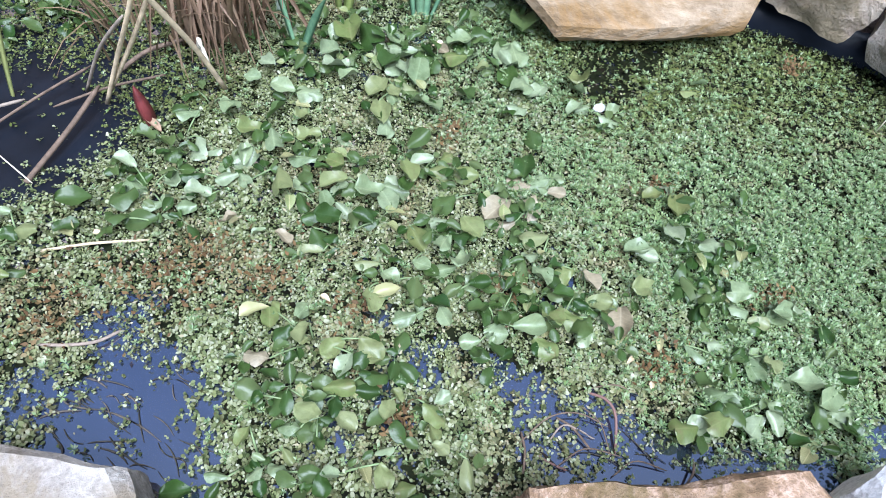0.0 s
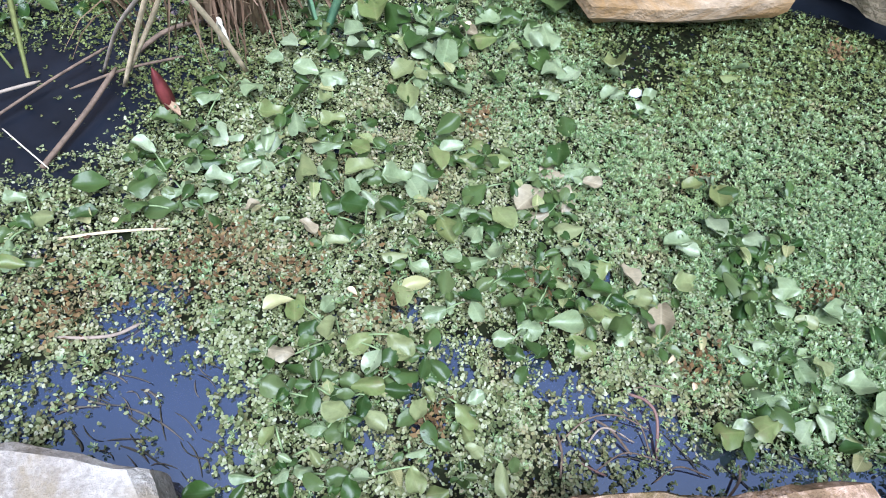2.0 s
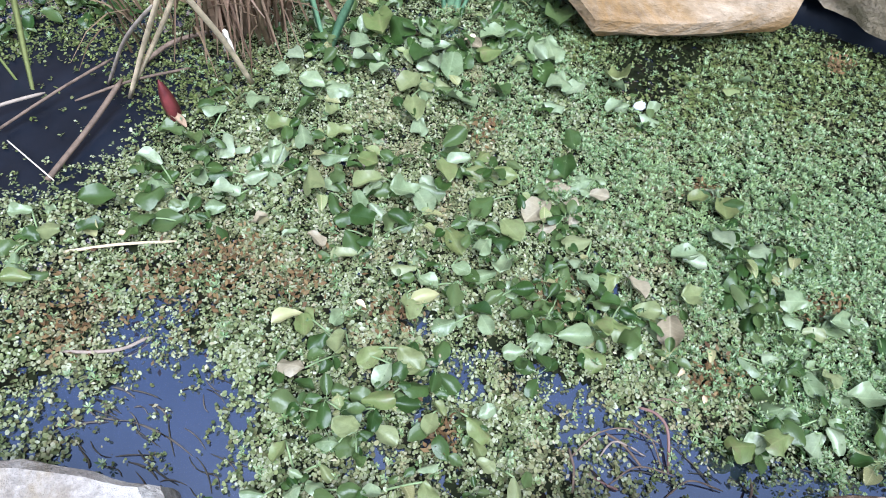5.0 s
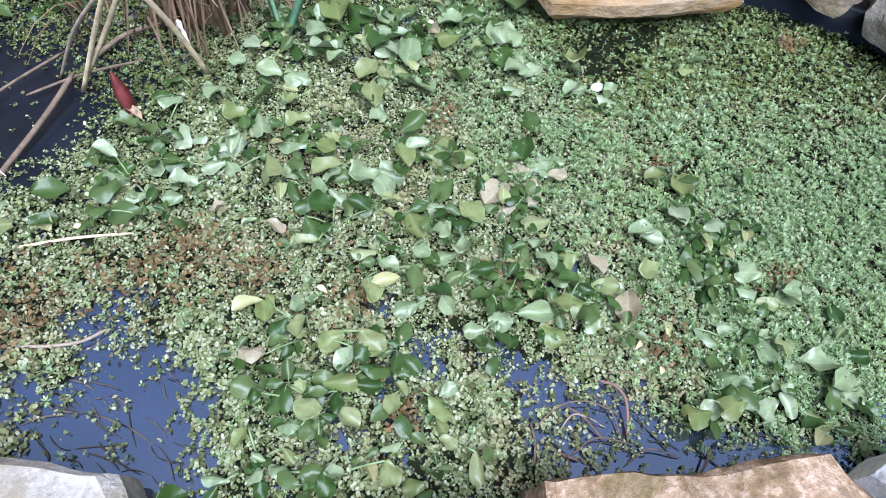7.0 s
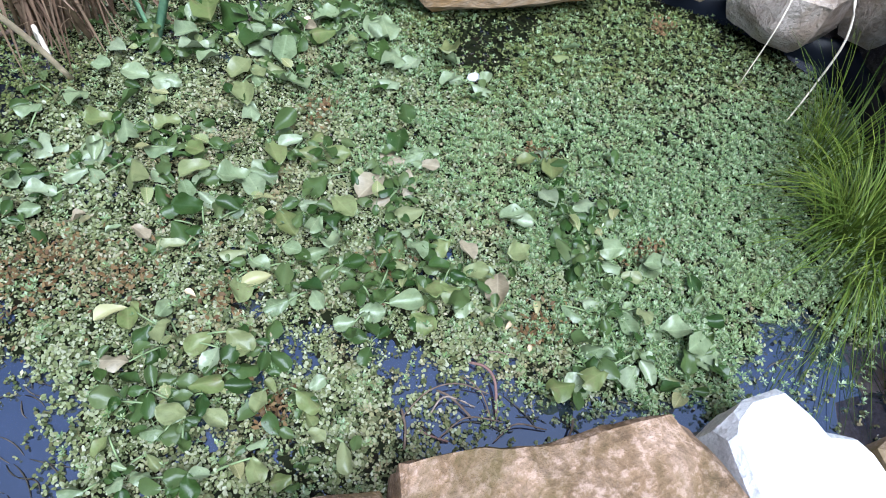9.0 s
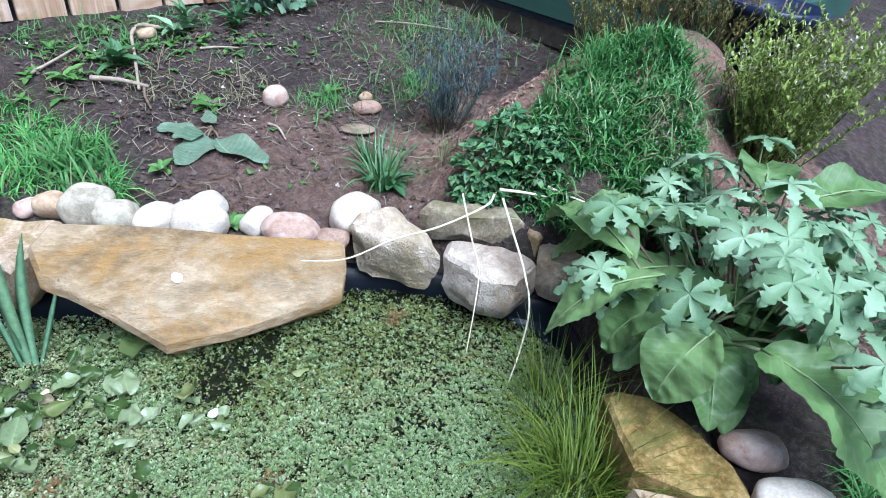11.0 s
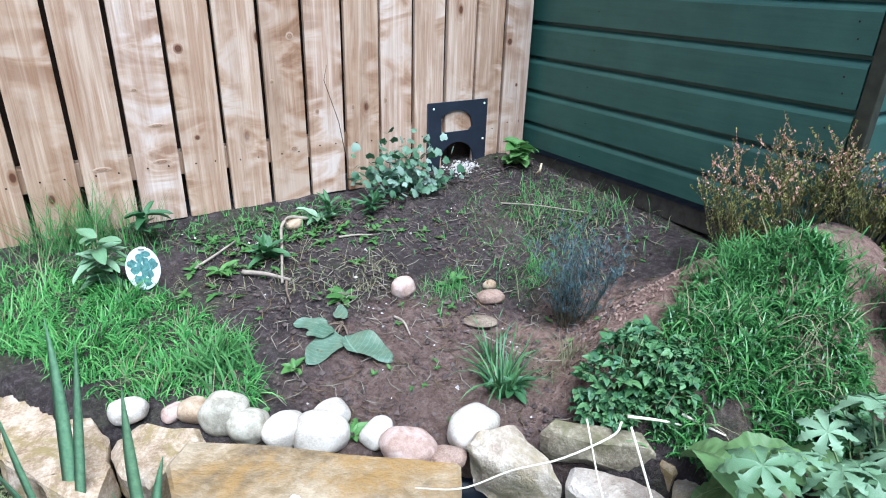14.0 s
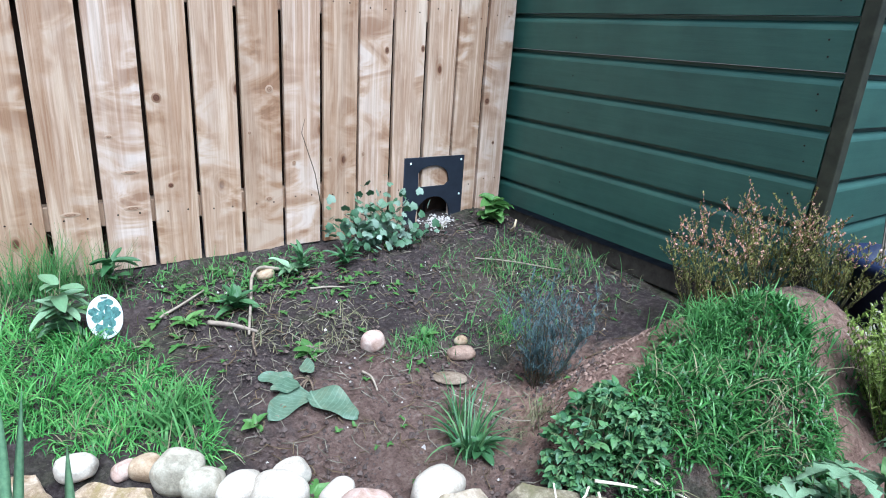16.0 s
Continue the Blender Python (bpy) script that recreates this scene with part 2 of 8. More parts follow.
    tone = ramp(n, l, n.new("ShaderNodeObjectInfo").outputs["Random"], [(0.0, (0.68, 0.59, 0.52)), (0.35, (0.80, 0.73, 0.67)), (0.6, (0.87, 0.83, 0.81)), (1.0, (0.92, 0.90, 0.93))])
    col = mix(n, l, 1.0, col, tone, "MULTIPLY")
    l.new(col, p.inputs["Base Color"])
    p.inputs["Roughness"].default_value = 0.5
    bump(n, l, grain, 0.35, 0.002, p)
    return m


def shed_mat():
    m, n, l, p = shader("shed_paint")
    v = coords(n, l, (1, 1, 1), True)
    st = n.new("ShaderNodeMapping")
    st.inputs["Scale"].default_value = (30, 2, 30)
    l.new(v, st.inputs["Vector"])
    grain = noise_node(n, l, 2.0, 6, st.outputs[0], 0.7)
    big = noise_node(n, l, 5, 5, v)
    col = ramp(n, l, big, [(0.3, (0.019, 0.056, 0.046)), (0.7, (0.042, 0.104, 0.078))])
    col = mix(n, l, 0.35, col, ramp(n, l, grain, [(0.35, (0.018, 0.055, 0.043)), (0.75, (0.054, 0.112, 0.084))]))
    l.new(col, p.inputs["Base Color"])
    p.inputs["Roughness"].default_value = 0.5
    bump(n, l, grain, 0.3, 0.002, p)
    return m


def water_mat():
    m, n, l, p = shader("pond_water")
    v = coords(n, l)
    f = noise_node(n, l, 6, 4, v)
    l.new(ramp(n, l, f, [(0.3, (0.009, 0.013, 0.030)), (0.7, (0.020, 0.026, 0.055))]), p.inputs["Base Color"])
    p.inputs["Roughness"].default_value = 0.04
    p.inputs["IOR"].default_value = 2.5
    p.inputs["Specular IOR Level"].default_value = 1.0
    bump(n, l, noise_node(n, l, 9, 2, v), 0.03, 0.01, p)
    return m


SOIL, FENCE, SHED, WATER = soil_mat(), fence_mat(), shed_mat(), water_mat()
SANDSTONE = stone_mat("sandstone_ochre", (0.065, 0.047, 0.027), (0.176, 0.126, 0.070), (0.323, 0.252, 0.172), (0.176, 0.095, 0.022), scale=8, relief=0.55, grain=0.14)
PINKSTONE = stone_mat("sandstone_pink", (0.13, 0.085, 0.058), (0.30, 0.21, 0.155), (0.47, 0.37, 0.30), (0.20, 0.135, 0.065), scale=9, relief=1.0)
SLABSTONE = stone_mat("sandstone_slab", (0.100, 0.070, 0.045), (0.225, 0.150, 0.076), (0.375, 0.290, 0.195), (0.265, 0.148, 0.042), scale=5, relief=0.9, grain=0.2, band=(0.6, 1.3, 1.0), turn=-25, blotch=0.28)
PALESTONE = stone_mat("rock_pale_pinkish", (0.224, 0.186, 0.151), (0.313, 0.275, 0.234), (0.381, 0.351, 0.310), (0.231, 0.186, 0.124), scale=12, relief=0.6, grain=0.3)
GREYSTONE = stone_mat("rock_grey", (0.270, 0.202, 0.146), (0.432, 0.342, 0.258), (0.562, 0.476, 0.381), (0.292, 0.230, 0.134), scale=9, relief=1.2, grain=0.18, blotch=0.22)
MOSSSTONE = stone_mat("rock_mossy", (0.09, 0.070, 0.044), (0.21, 0.168, 0.112), (0.33, 0.28, 0.20), (0.13, 0.115, 0.055), scale=10)
CREAMSTONE = stone_mat("rock_cream", (0.204, 0.126, 0.065), (0.371, 0.269, 0.180), (0.500, 0.400, 0.308), (0.223, 0.165, 0.060), scale=11)
WARMROCK = stone_mat("rock_warm_grey", (0.258, 0.191, 0.145), (0.403, 0.327, 0.261), (0.526, 0.455, 0.383), (0.319, 0.238, 0.162), scale=8, relief=1.2, grain=0.18, blotch=0.22)
BLOCKSTONE = stone_mat("sandstone_brown_mottled", (0.075, 0.052, 0.026), (0.250, 0.160, 0.088), (0.420, 0.300, 0.225), (0.105, 0.078, 0.026), scale=7, relief=0.9, grain=0.45)
ORANGESTONE = stone_mat("sandstone_orange", (0.075, 0.050, 0.012), (0.21, 0.135, 0.035), (0.36, 0.26, 0.11), (0.11, 0.10, 0.025), scale=8, relief=0.8)
WHITESTONE = stone_mat("rock_white", (0.581, 0.568, 0.578), (0.722, 0.705, 0.697), (0.774, 0.757, 0.739), scale=16)
COBBLE = stone_mat("cobble_white", (0.388, 0.329, 0.264), (0.473, 0.408, 0.340), (0.556, 0.498, 0.424), rough=0.7, scale=18, relief=0.3, grain=0.2, blotch=0.16)
COBBLE_PINK = stone_mat("cobble_pink", (0.292, 0.187, 0.138), (0.413, 0.286, 0.236), (0.484, 0.384, 0.325), rough=0.7, scale=24, relief=0.25, grain=0.12, blotch=0.16)
COBBLE_GREY = stone_mat("cobble_grey", (0.223, 0.190, 0.140), (0.360, 0.315, 0.242), (0.480, 0.428, 0.344), rough=0.7, scale=20, relief=0.25, grain=0.12, blotch=0.16)
COBBLE_TAN = stone_mat("cobble_tan", (0.26, 0.17, 0.10), (0.36, 0.26, 0.17), (0.45, 0.36, 0.26), rough=0.75, scale=20, relief=0.25, grain=0.12, blotch=0.16)
COBBLE_RED = stone_mat("cobble_red", (0.19, 0.115, 0.080), (0.27, 0.175, 0.130), (0.34, 0.24, 0.185), rough=0.75, scale=20, blotch=0.16)
COBBLE_BROWN = stone_mat("cobble_brown", (0.20, 0.10, 0.06), (0.30, 0.165, 0.10), (0.37, 0.23, 0.155), rough=0.75, scale=20, blotch=0.16)
SUBSTONE = stone_mat("flat_brown_stone", (0.11, 0.078, 0.052), (0.19, 0.14, 0.10), (0.27, 0.21, 0.155), rough=0.8, scale=20, relief=0.3, blotch=0.16)
LINER = plain_mat("liner_rubber", (0.006, 0.008, 0.013), 0.36, vary=0.4, scale=12, gloss=0.16)
PLATE = plain_mat("slate_plastic", (0.022, 0.026, 0.038), 0.45, vary=0.2, scale=20)
WHITE = plain_mat("white_plastic", (0.75, 0.76, 0.74), 0.4, vary=0.06)
PRINT = plain_mat("green_print", (0.10, 0.20, 0.185), 0.4, vary=0.6, scale=120)
BLUEPOT = plain_mat("blue_glazed_plastic", (0.012, 0.017, 0.045), 0.3, vary=0.2)
DARKWOOD = plain_mat("creosoted_timber", (0.018, 0.012, 0.009), 0.9, vary=0.4, scale=30)
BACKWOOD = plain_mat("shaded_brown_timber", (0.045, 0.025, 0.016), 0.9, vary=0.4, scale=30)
TRIM = plain_mat("rubbed_green_paint", (0.030, 0.030, 0.019), 0.7, vary=0.4, scale=30)
BEARER = plain_mat("weathered_timber", (0.05, 0.042, 0.032), 0.85, vary=0.4, scale=30)
BEDSTRAW = plain_mat("grey_straw", (0.281, 0.228, 0.175), 0.7, vary=0.3, scale=60)
STRAW = plain_mat("dry_straw", (0.58, 0.46, 0.29), 0.6, vary=0.3, scale=60)
PALESTRAW = plain_mat("bleached_stalk", (0.68, 0.60, 0.46), 0.6, vary=0.2, scale=60)
BROWNREED = leaf_mat("dead_reed", [(0.063, 0.040, 0.022), (0.126, 0.083, 0.046), (0.238, 0.172, 0.099)], 0.7, 0.1, stuff=True)
BARK = plain_mat("bark", (0.14, 0.098, 0.068), 0.8, vary=0.4, scale=80, relief=0.4)
PALEBARK = plain_mat("bare_wood", (0.265, 0.209, 0.163), 0.8, vary=0.3, scale=80, relief=0.4)
REDSTEM = plain_mat("red_stem", (0.20, 0.115, 0.095), 0.6)
BUD = plain_mat("red_bud", (0.13, 0.03, 0.028), 0.35, vary=0.4, scale=50)
PADLEAF = leaf_mat("pond_leaf", [(0.023, 0.054, 0.009), (0.065, 0.114, 0.024), (0.135, 0.182, 0.059), (0.038, 0.079, 0.016), (0.171, 0.210, 0.081), (0.090, 0.137, 0.039), (0.031, 0.060, 0.012)], 0.32, 0.25, vein=1.0, gloss=0.4, rib=0.35, mottle=3.5)
SILVERPAD = leaf_mat("pond_leaf_silvery", [(0.132, 0.180, 0.078), (0.216, 0.270, 0.140), (0.333, 0.373, 0.241), (0.171, 0.225, 0.101), (0.265, 0.315, 0.168)], 0.3, 0.2, patch=0.45, patch_colours=[(0.083, 0.131, 0.039), (0.196, 0.207, 0.090)], patch_scale=2.5, vein=1.0, gloss=0.5, rib=0.3, mottle=3.0)
OLIVEPAD = leaf_mat("pond_leaf_olive", [(0.142, 0.189, 0.053), (0.224, 0.265, 0.098), (0.314, 0.336, 0.169), (0.172, 0.189, 0.065)], 0.32, 0.25, patch=0.6, patch_colours=[(0.198, 0.143, 0.075), (0.077, 0.130, 0.035)], patch_scale=2.5, vein=1.0, gloss=0.4, rib=0.35, mottle=3.0)
TANPAD = leaf_mat("pond_leaf_withered", [(0.212, 0.174, 0.101), (0.294, 0.238, 0.147), (0.340, 0.293, 0.191)], 0.4, 0.2, vein=1.0, gloss=0.4, rib=0.5, mottle=3.0)
OLDLEAF = leaf_mat("fading_leaf", [(0.17, 0.24, 0.08), (0.25, 0.29, 0.11), (0.29, 0.26, 0.12)], 0.3, 0.2, vein=1.0)
DUCKWEED = leaf_mat("duckweed", [(0.105, 0.130, 0.048), (0.225, 0.250, 0.110), (0.330, 0.355, 0.190), (0.455, 0.450, 0.320), (0.275, 0.290, 0.120), (0.150, 0.180, 0.065)], 0.32, 0.15, True,
                    0.85, [(0.13, 0.080, 0.038), (0.30, 0.25, 0.12), (0.23, 0.155, 0.072), (0.19, 0.24, 0.10), (0.38, 0.36, 0.23)], 9.0, gloss=0.35)
# yellower duckweed, its colours darkened for the shade by slab and reeds
SHADEWEED = leaf_mat("duckweed_yellow_green_shaded", [(0.040, 0.058, 0.013), (0.110, 0.141, 0.034), (0.188, 0.221, 0.066), (0.263, 0.274, 0.108), (0.083, 0.110, 0.024)], 0.35, 0.15, True,
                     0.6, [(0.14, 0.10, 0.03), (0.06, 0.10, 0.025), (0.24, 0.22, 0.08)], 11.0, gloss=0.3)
UNDERWEED = leaf_mat("duckweed_sunken", [(0.045, 0.060, 0.020), (0.100, 0.122, 0.046), (0.160, 0.185, 0.080), (0.115, 0.092, 0.042), (0.075, 0.100, 0.034)], 0.4, 0.1, True,
                     0.6, [(0.06, 0.042, 0.026), (0.11, 0.085, 0.045), (0.05, 0.065, 0.025)], 9.0, gloss=0.15)
STARWORT = leaf_mat("starwort", [(0.066, 0.117, 0.040), (0.178, 0.273, 0.113), (0.295, 0.386, 0.189), (0.438, 0.489, 0.302), (0.244, 0.301, 0.099), (0.122, 0.193, 0.067)], 0.3, 0.2, True,
                    0.6, [(0.13, 0.19, 0.05), (0.29, 0.34, 0.12), (0.19, 0.30, 0.11), (0.28, 0.26, 0.12)], 9.0, gloss=0.35)
MOUNDGRASS = leaf_mat("mound_grass", [(0.003, 0.019, 0.004), (0.009, 0.049, 0.009), (0.024, 0.098, 0.018), (0.056, 0.177, 0.035), (0.148, 0.326, 0.088)], 0.33, 0.2, True, gloss=0.4)
HERB = leaf_mat("herb_leaf", [(0.022, 0.070, 0.022), (0.070, 0.160, 0.050), (0.125, 0.250, 0.080), (0.195, 0.330, 0.120), (0.080, 0.170, 0.095)], 0.4, 0.2, True, gloss=0.3)
GRASS = leaf_mat("grass", [(0.04, 0.13, 0.03), (0.07, 0.20, 0.05), (0.11, 0.27, 0.075), (0.16, 0.30, 0.10)], 0.5, 0.25, True)
LAWNGRASS = leaf_mat("lawn_grass", [(0.026, 0.109, 0.024), (0.073, 0.232, 0.049), (0.145, 0.377, 0.083), (0.276, 0.537, 0.154), (0.099, 0.290, 0.064)], 0.42, 0.25, True, gloss=0.3)
DRYGRASS = leaf_mat("dry_grass", [(0.12, 0.13, 0.06), (0.22, 0.21, 0.11), (0.32, 0.28, 0.17)], 0.6, 0.2, True)
SEDGE = leaf_mat("sedge", [(0.014, 0.036, 0.006), (0.075, 0.125, 0.014), (0.245, 0.300, 0.045), (0.035, 0.070, 0.010), (0.150, 0.200, 0.028)], 0.45, 0.25, True)
IRIS = leaf_mat("iris_leaf", [(0.130, 0.265, 0.150), (0.190, 0.350, 0.200), (0.290, 0.430, 0.230)], 0.34, 0.3, gloss=0.4)
DOCK = leaf_mat("dock_leaf", [(0.062, 0.118, 0.034), (0.105, 0.180, 0.058), (0.150, 0.230, 0.088)], 0.38, 0.15, patch=0.35, patch_colours=[(0.172, 0.190, 0.115), (0.143, 0.179, 0.083)], patch_scale=40, vein=6.0, mottle=30, rib=0.45, gloss=0.2)
STEM = plain_mat("dock_stem", (0.11, 0.13, 0.06), 0.55)
RIB = plain_mat("leaf_rib", (0.19, 0.25, 0.11), 0.5)
PALM = leaf_mat("palmate_leaf", [(0.093, 0.168, 0.072), (0.196, 0.312, 0.167), (0.336, 0.460, 0.295), (0.138, 0.234, 0.113), (0.265, 0.389, 0.233)], 0.3, 0.25, gloss=0.35)
BLUEGREEN = leaf_mat("glaucous_leaf", [(0.085, 0.173, 0.066), (0.154, 0.274, 0.132), (0.294, 0.403, 0.251)], 0.38, 0.2)
WILT = leaf_mat("wilting_leaf", [(0.053, 0.100, 0.057), (0.084, 0.140, 0.085), (0.126, 0.180, 0.123)], 0.5, 0.1, patch=0.5, patch_colours=[(0.210, 0.220, 0.152), (0.158, 0.170, 0.095)], patch_scale=22, vein=9.0)
WEED = leaf_mat("weed_leaf", [(0.05, 0.13, 0.03), (0.08, 0.18, 0.045), (0.12, 0.22, 0.06)], 0.45, 0.25, True)
IVY = leaf_mat("ivy_leaf", [(0.025, 0.075, 0.03), (0.06, 0.13, 0.06), (0.17, 0.25, 0.17), (0.36, 0.43, 0.36), (0.07, 0.15, 0.07), (0.12, 0.21, 0.12)], 0.35, 0.15)
HEATHER = leaf_mat("heather_green", [(0.054, 0.065, 0.017), (0.135, 0.140, 0.033), (0.270, 0.240, 0.077)], 0.6, 0.15, True)
HEATHGREEN = leaf_mat("heather_yellow_green", [(0.084, 0.125, 0.023), (0.211, 0.280, 0.057), (0.394, 0.471, 0.122)], 0.6, 0.15, True)
HEATHTIP = leaf_mat("heather_spent_flowers", [(0.342, 0.115, 0.056), (0.503, 0.212, 0.112), (0.594, 0.317, 0.224), (0.685, 0.462, 0.426)], 0.7, 0.15, True)
HEATHWHITE = leaf_mat("heather_pale_flowers", [(0.40, 0.38, 0.28), (0.55, 0.52, 0.42)], 0.7, 0.15, True)
WISPY = leaf_mat("wispy_bluish_foliage", [(0.035, 0.062, 0.066), (0.065, 0.105, 0.108), (0.125, 0.170, 0.172)], 0.6, 0.1, True)
BEDLITTER = leaf_mat("grey_litter", [(0.10, 0.085, 0.06), (0.20, 0.17, 0.125), (0.32, 0.28, 0.22)], 0.7, 0, True)
CRUMB = leaf_mat("soil_crumb", [(0.034, 0.024, 0.021), (0.060, 0.043, 0.038), (0.095, 0.068, 0.060), (0.150, 0.112, 0.098)], 0.95, 0, True)
SUBCRUMB = leaf_mat("subsoil_crumb", [(0.13, 0.078, 0.060), (0.24, 0.15, 0.115), (0.36, 0.25, 0.20)], 0.95, 0, True)
GRIT = leaf_mat("pale_grit", [(0.30, 0.25, 0.22), (0.45, 0.40, 0.37), (0.60, 0.56, 0.52)], 0.9, 0, True)
MURK = leaf_mat("drowned_weed", [(0.03, 0.03, 0.02), (0.06, 0.05, 0.035), (0.12, 0.10, 0.08)], 0.6, 0, True)

# ---- mesh helpers ----
rng = np.random.default_rng(7)


class Geo:
    """Collects pieces into one mesh."""

    def __init__(self):
        self.v, self.f, self.count = [], [], 0

    def add(self, verts, faces, m=None):
        verts = np.asarray(verts, float)
        if m is not None:
            a = np.array(m)
            verts = verts @ a[:3, :3].T + a[:3, 3]
        self.f += [tuple(i + self.count for i in f) for f in faces]
        self.v.append(verts)
        self.count += len(verts)
        return self

    def mesh(self, name, mat, smooth=True):
        me = bpy.data.meshes.new(name)
        me.from_pydata(np.concatenate(self.v).tolist(), [], self.f)
        me.materials.append(mat)
        if smooth:
            me.polygons.foreach_set("use_smooth", [True] * len(me.polygons))
        me.update()
        return me

    def make(self, name, mat, parent=None, label="", smooth=True):
        ob = new(name, self.mesh(name, mat, smooth))
        if parent is not None:
            ob.parent = parent
        return tagged(ob, label)


def part(name, bm, mat, parent, label="", smooth=False):
    me = bpy.data.meshes.new(name)
    bmesh.ops.recalc_face_normals(bm, faces=bm.faces)
    bm.to_mesh(me)
    bm.free()
    me.materials.append(mat)
    if smooth:
        me.polygons.foreach_set("use_smooth", [True] * len(me.polygons))
    ob = new(name, me)
    if parent is not None:
        ob.parent = parent
    return tagged(ob, label)


def thing(name, at, label, category, group="", rz=0.0):
    ob = new(name)
    ob.empty_display_size = 0.05
    ob.matrix_basis = pose(*at, 0, 0, rz)
    return tagged(ob, label, category, group)


def box(size, bevel=0.0, centre=(0, 0, 0)):
    bm = bmesh.new()
    bmesh.ops.create_cube(bm, size=1)
    bmesh.ops.scale(bm, vec=size, verts=bm.verts)
    bmesh.ops.translate(bm, vec=centre, verts=bm.verts)
    if bevel:
        bmesh.ops.bevel(bm, geom=bm.edges[:], offset=bevel, segments=2, affect="EDGES", profile=0.6)
    return bm


def ss(a, b, x):
    t = np.clip((np.asarray(x, float) - a) / (b - a), 0, 1)
    return t * t * (3 - 2 * t)


def inside(poly, x, y):
    x, y = np.asarray(x, float), np.asarray(y, float)
    hit = np.zeros(np.broadcast(x, y).shape, bool)
    for (x1, y1), (x2, y2) in zip(poly, poly[1:] + poly[:1]):
        if y1 != y2:
            hit ^= ((y1 > y) != (y2 > y)) & (x < (x2 - x1) * (y - y1) / (y2 - y1) + x1)
    return hit


def edge_distance(poly, x, y):
    """Distance to the outline, negative inside."""
    x, y = np.asarray(x, float), np.asarray(y, float)
    best = np.full(np.broadcast(x, y).shape, 1e9)
    for (x1, y1), (x2, y2) in zip(poly, poly[1:] + poly[:1]):
        dx, dy = x2 - x1, y2 - y1
        k = np.clip(((x - x1) * dx + (y - y1) * dy) / (dx * dx + dy * dy), 0, 1)
        best = np.minimum(best, np.hypot(x - x1 - k * dx, y - y1 - k * dy))
    return np.where(inside(poly, x, y), -best, best)


def tube(points, radii, sides=6):
    """A tapered bent stem through the points."""
    pts = [Vector(p) for p in points]
    verts, faces = [], []
    for i, p in enumerate(pts):
        way = (pts[min(i + 1, len(pts) - 1)] - pts[max(i - 1, 0)]).normalized()
        a = way.orthogonal().normalized()
        b = way.cross(a)
        for k in range(sides):
            w = 2 * math.pi * k / sides
            verts.append(p + (a * math.cos(w) + b * math.sin(w)) * radii[i])
    for i in range(len(pts) - 1):
        for k in range(sides):
            q = (k + 1) % sides
            faces.append((i * sides + k, i * sides + q, (i + 1) * sides + q, (i + 1) * sides + k))
    faces.append(tuple(range(sides))[::-1])
    faces.append(tuple((len(pts) - 1) * sides + k for k in range(sides)))
    return [tuple(v) for v in verts], faces


def run(points, count=20):
    """A smooth line through the points, resampled."""
    p = [Vector(q) for q in points]
    p = [p[0] * 2 - p[1]] + p + [p[-1] * 2 - p[-2]]
    out = []
    for k in range(count):
        s = k / (count - 1) * (len(p) - 3)
        i = min(int(s), len(p) - 4)
        u = s - i
        a, b, c, d = p[i:i + 4]
        out.append(tuple(0.5 * (2 * b + (c - a) * u + (2 * a - 5 * b + 4 * c - d) * u * u + (3 * b - a - 3 * c + d) * u ** 3)))
    return out


def bow(a, b, sag, steps=7):
    """Points from a to b, bowed by the vector sag."""
    a, b, sag = Vector(a), Vector(b), Vector(sag)
    return [a.lerp(b, t) + sag * (4 * t * (1 - t)) for t in (i / (steps - 1) for i in range(steps))]


def leaf(length, width, rows=6, blunt=0.8, curl=0.3, cup=0.25, wave=0.0, seed=0, columns=2, point=0.7):
    """A leaf along +y from the origin, facing +z: rounded outline, bent along its length and cupped across."""
    r = random.Random(seed)
    verts, faces, cols = [], [], 2 * columns + 1
    for i in range(rows + 1):
        t = i / rows if point > 0.6 else 0.5 - 0.5 * math.cos(math.pi * i / rows)
        w = width * 0.5 * math.sin(math.pi * min(1, t ** blunt * 0.97 + 0.03)) ** point
        for j in range(-columns, columns + 1):
            u = j / columns
            z = cup * abs(u) ** 1.5 * w - curl * length * t * t + wave * width * math.sin(9 * t + 2 * u + seed) * abs(u)
            verts.append((u * w, length * t, z + r.uniform(-1, 1) * 0.01 * width))
    for i in range(rows):
        for j in range(cols - 1):
            k = i * cols + j
            faces.append((k, k + 1, k + cols + 1, k + cols))
    return verts, faces


def blade(length, width, lean, rows=4):
    """A grass blade along +z that bends towards +y; lean in radians at the tip."""
    verts, faces, y, z = [], [], 0.0, 0.0
    for i in range(rows + 1):
        t = i / rows
        w = width * 0.5 * (1 - t ** 1.6) + 0.0002
        verts += [(-w, y, z), (w, y, z)]
        a = lean * (t + 0.5 / rows)
        y += math.sin(a) * length / rows
        z += math.cos(a) * length / rows
    for i in range(rows):
        faces.append((2 * i, 2 * i + 1, 2 * i + 3, 2 * i + 2))
    return verts, faces


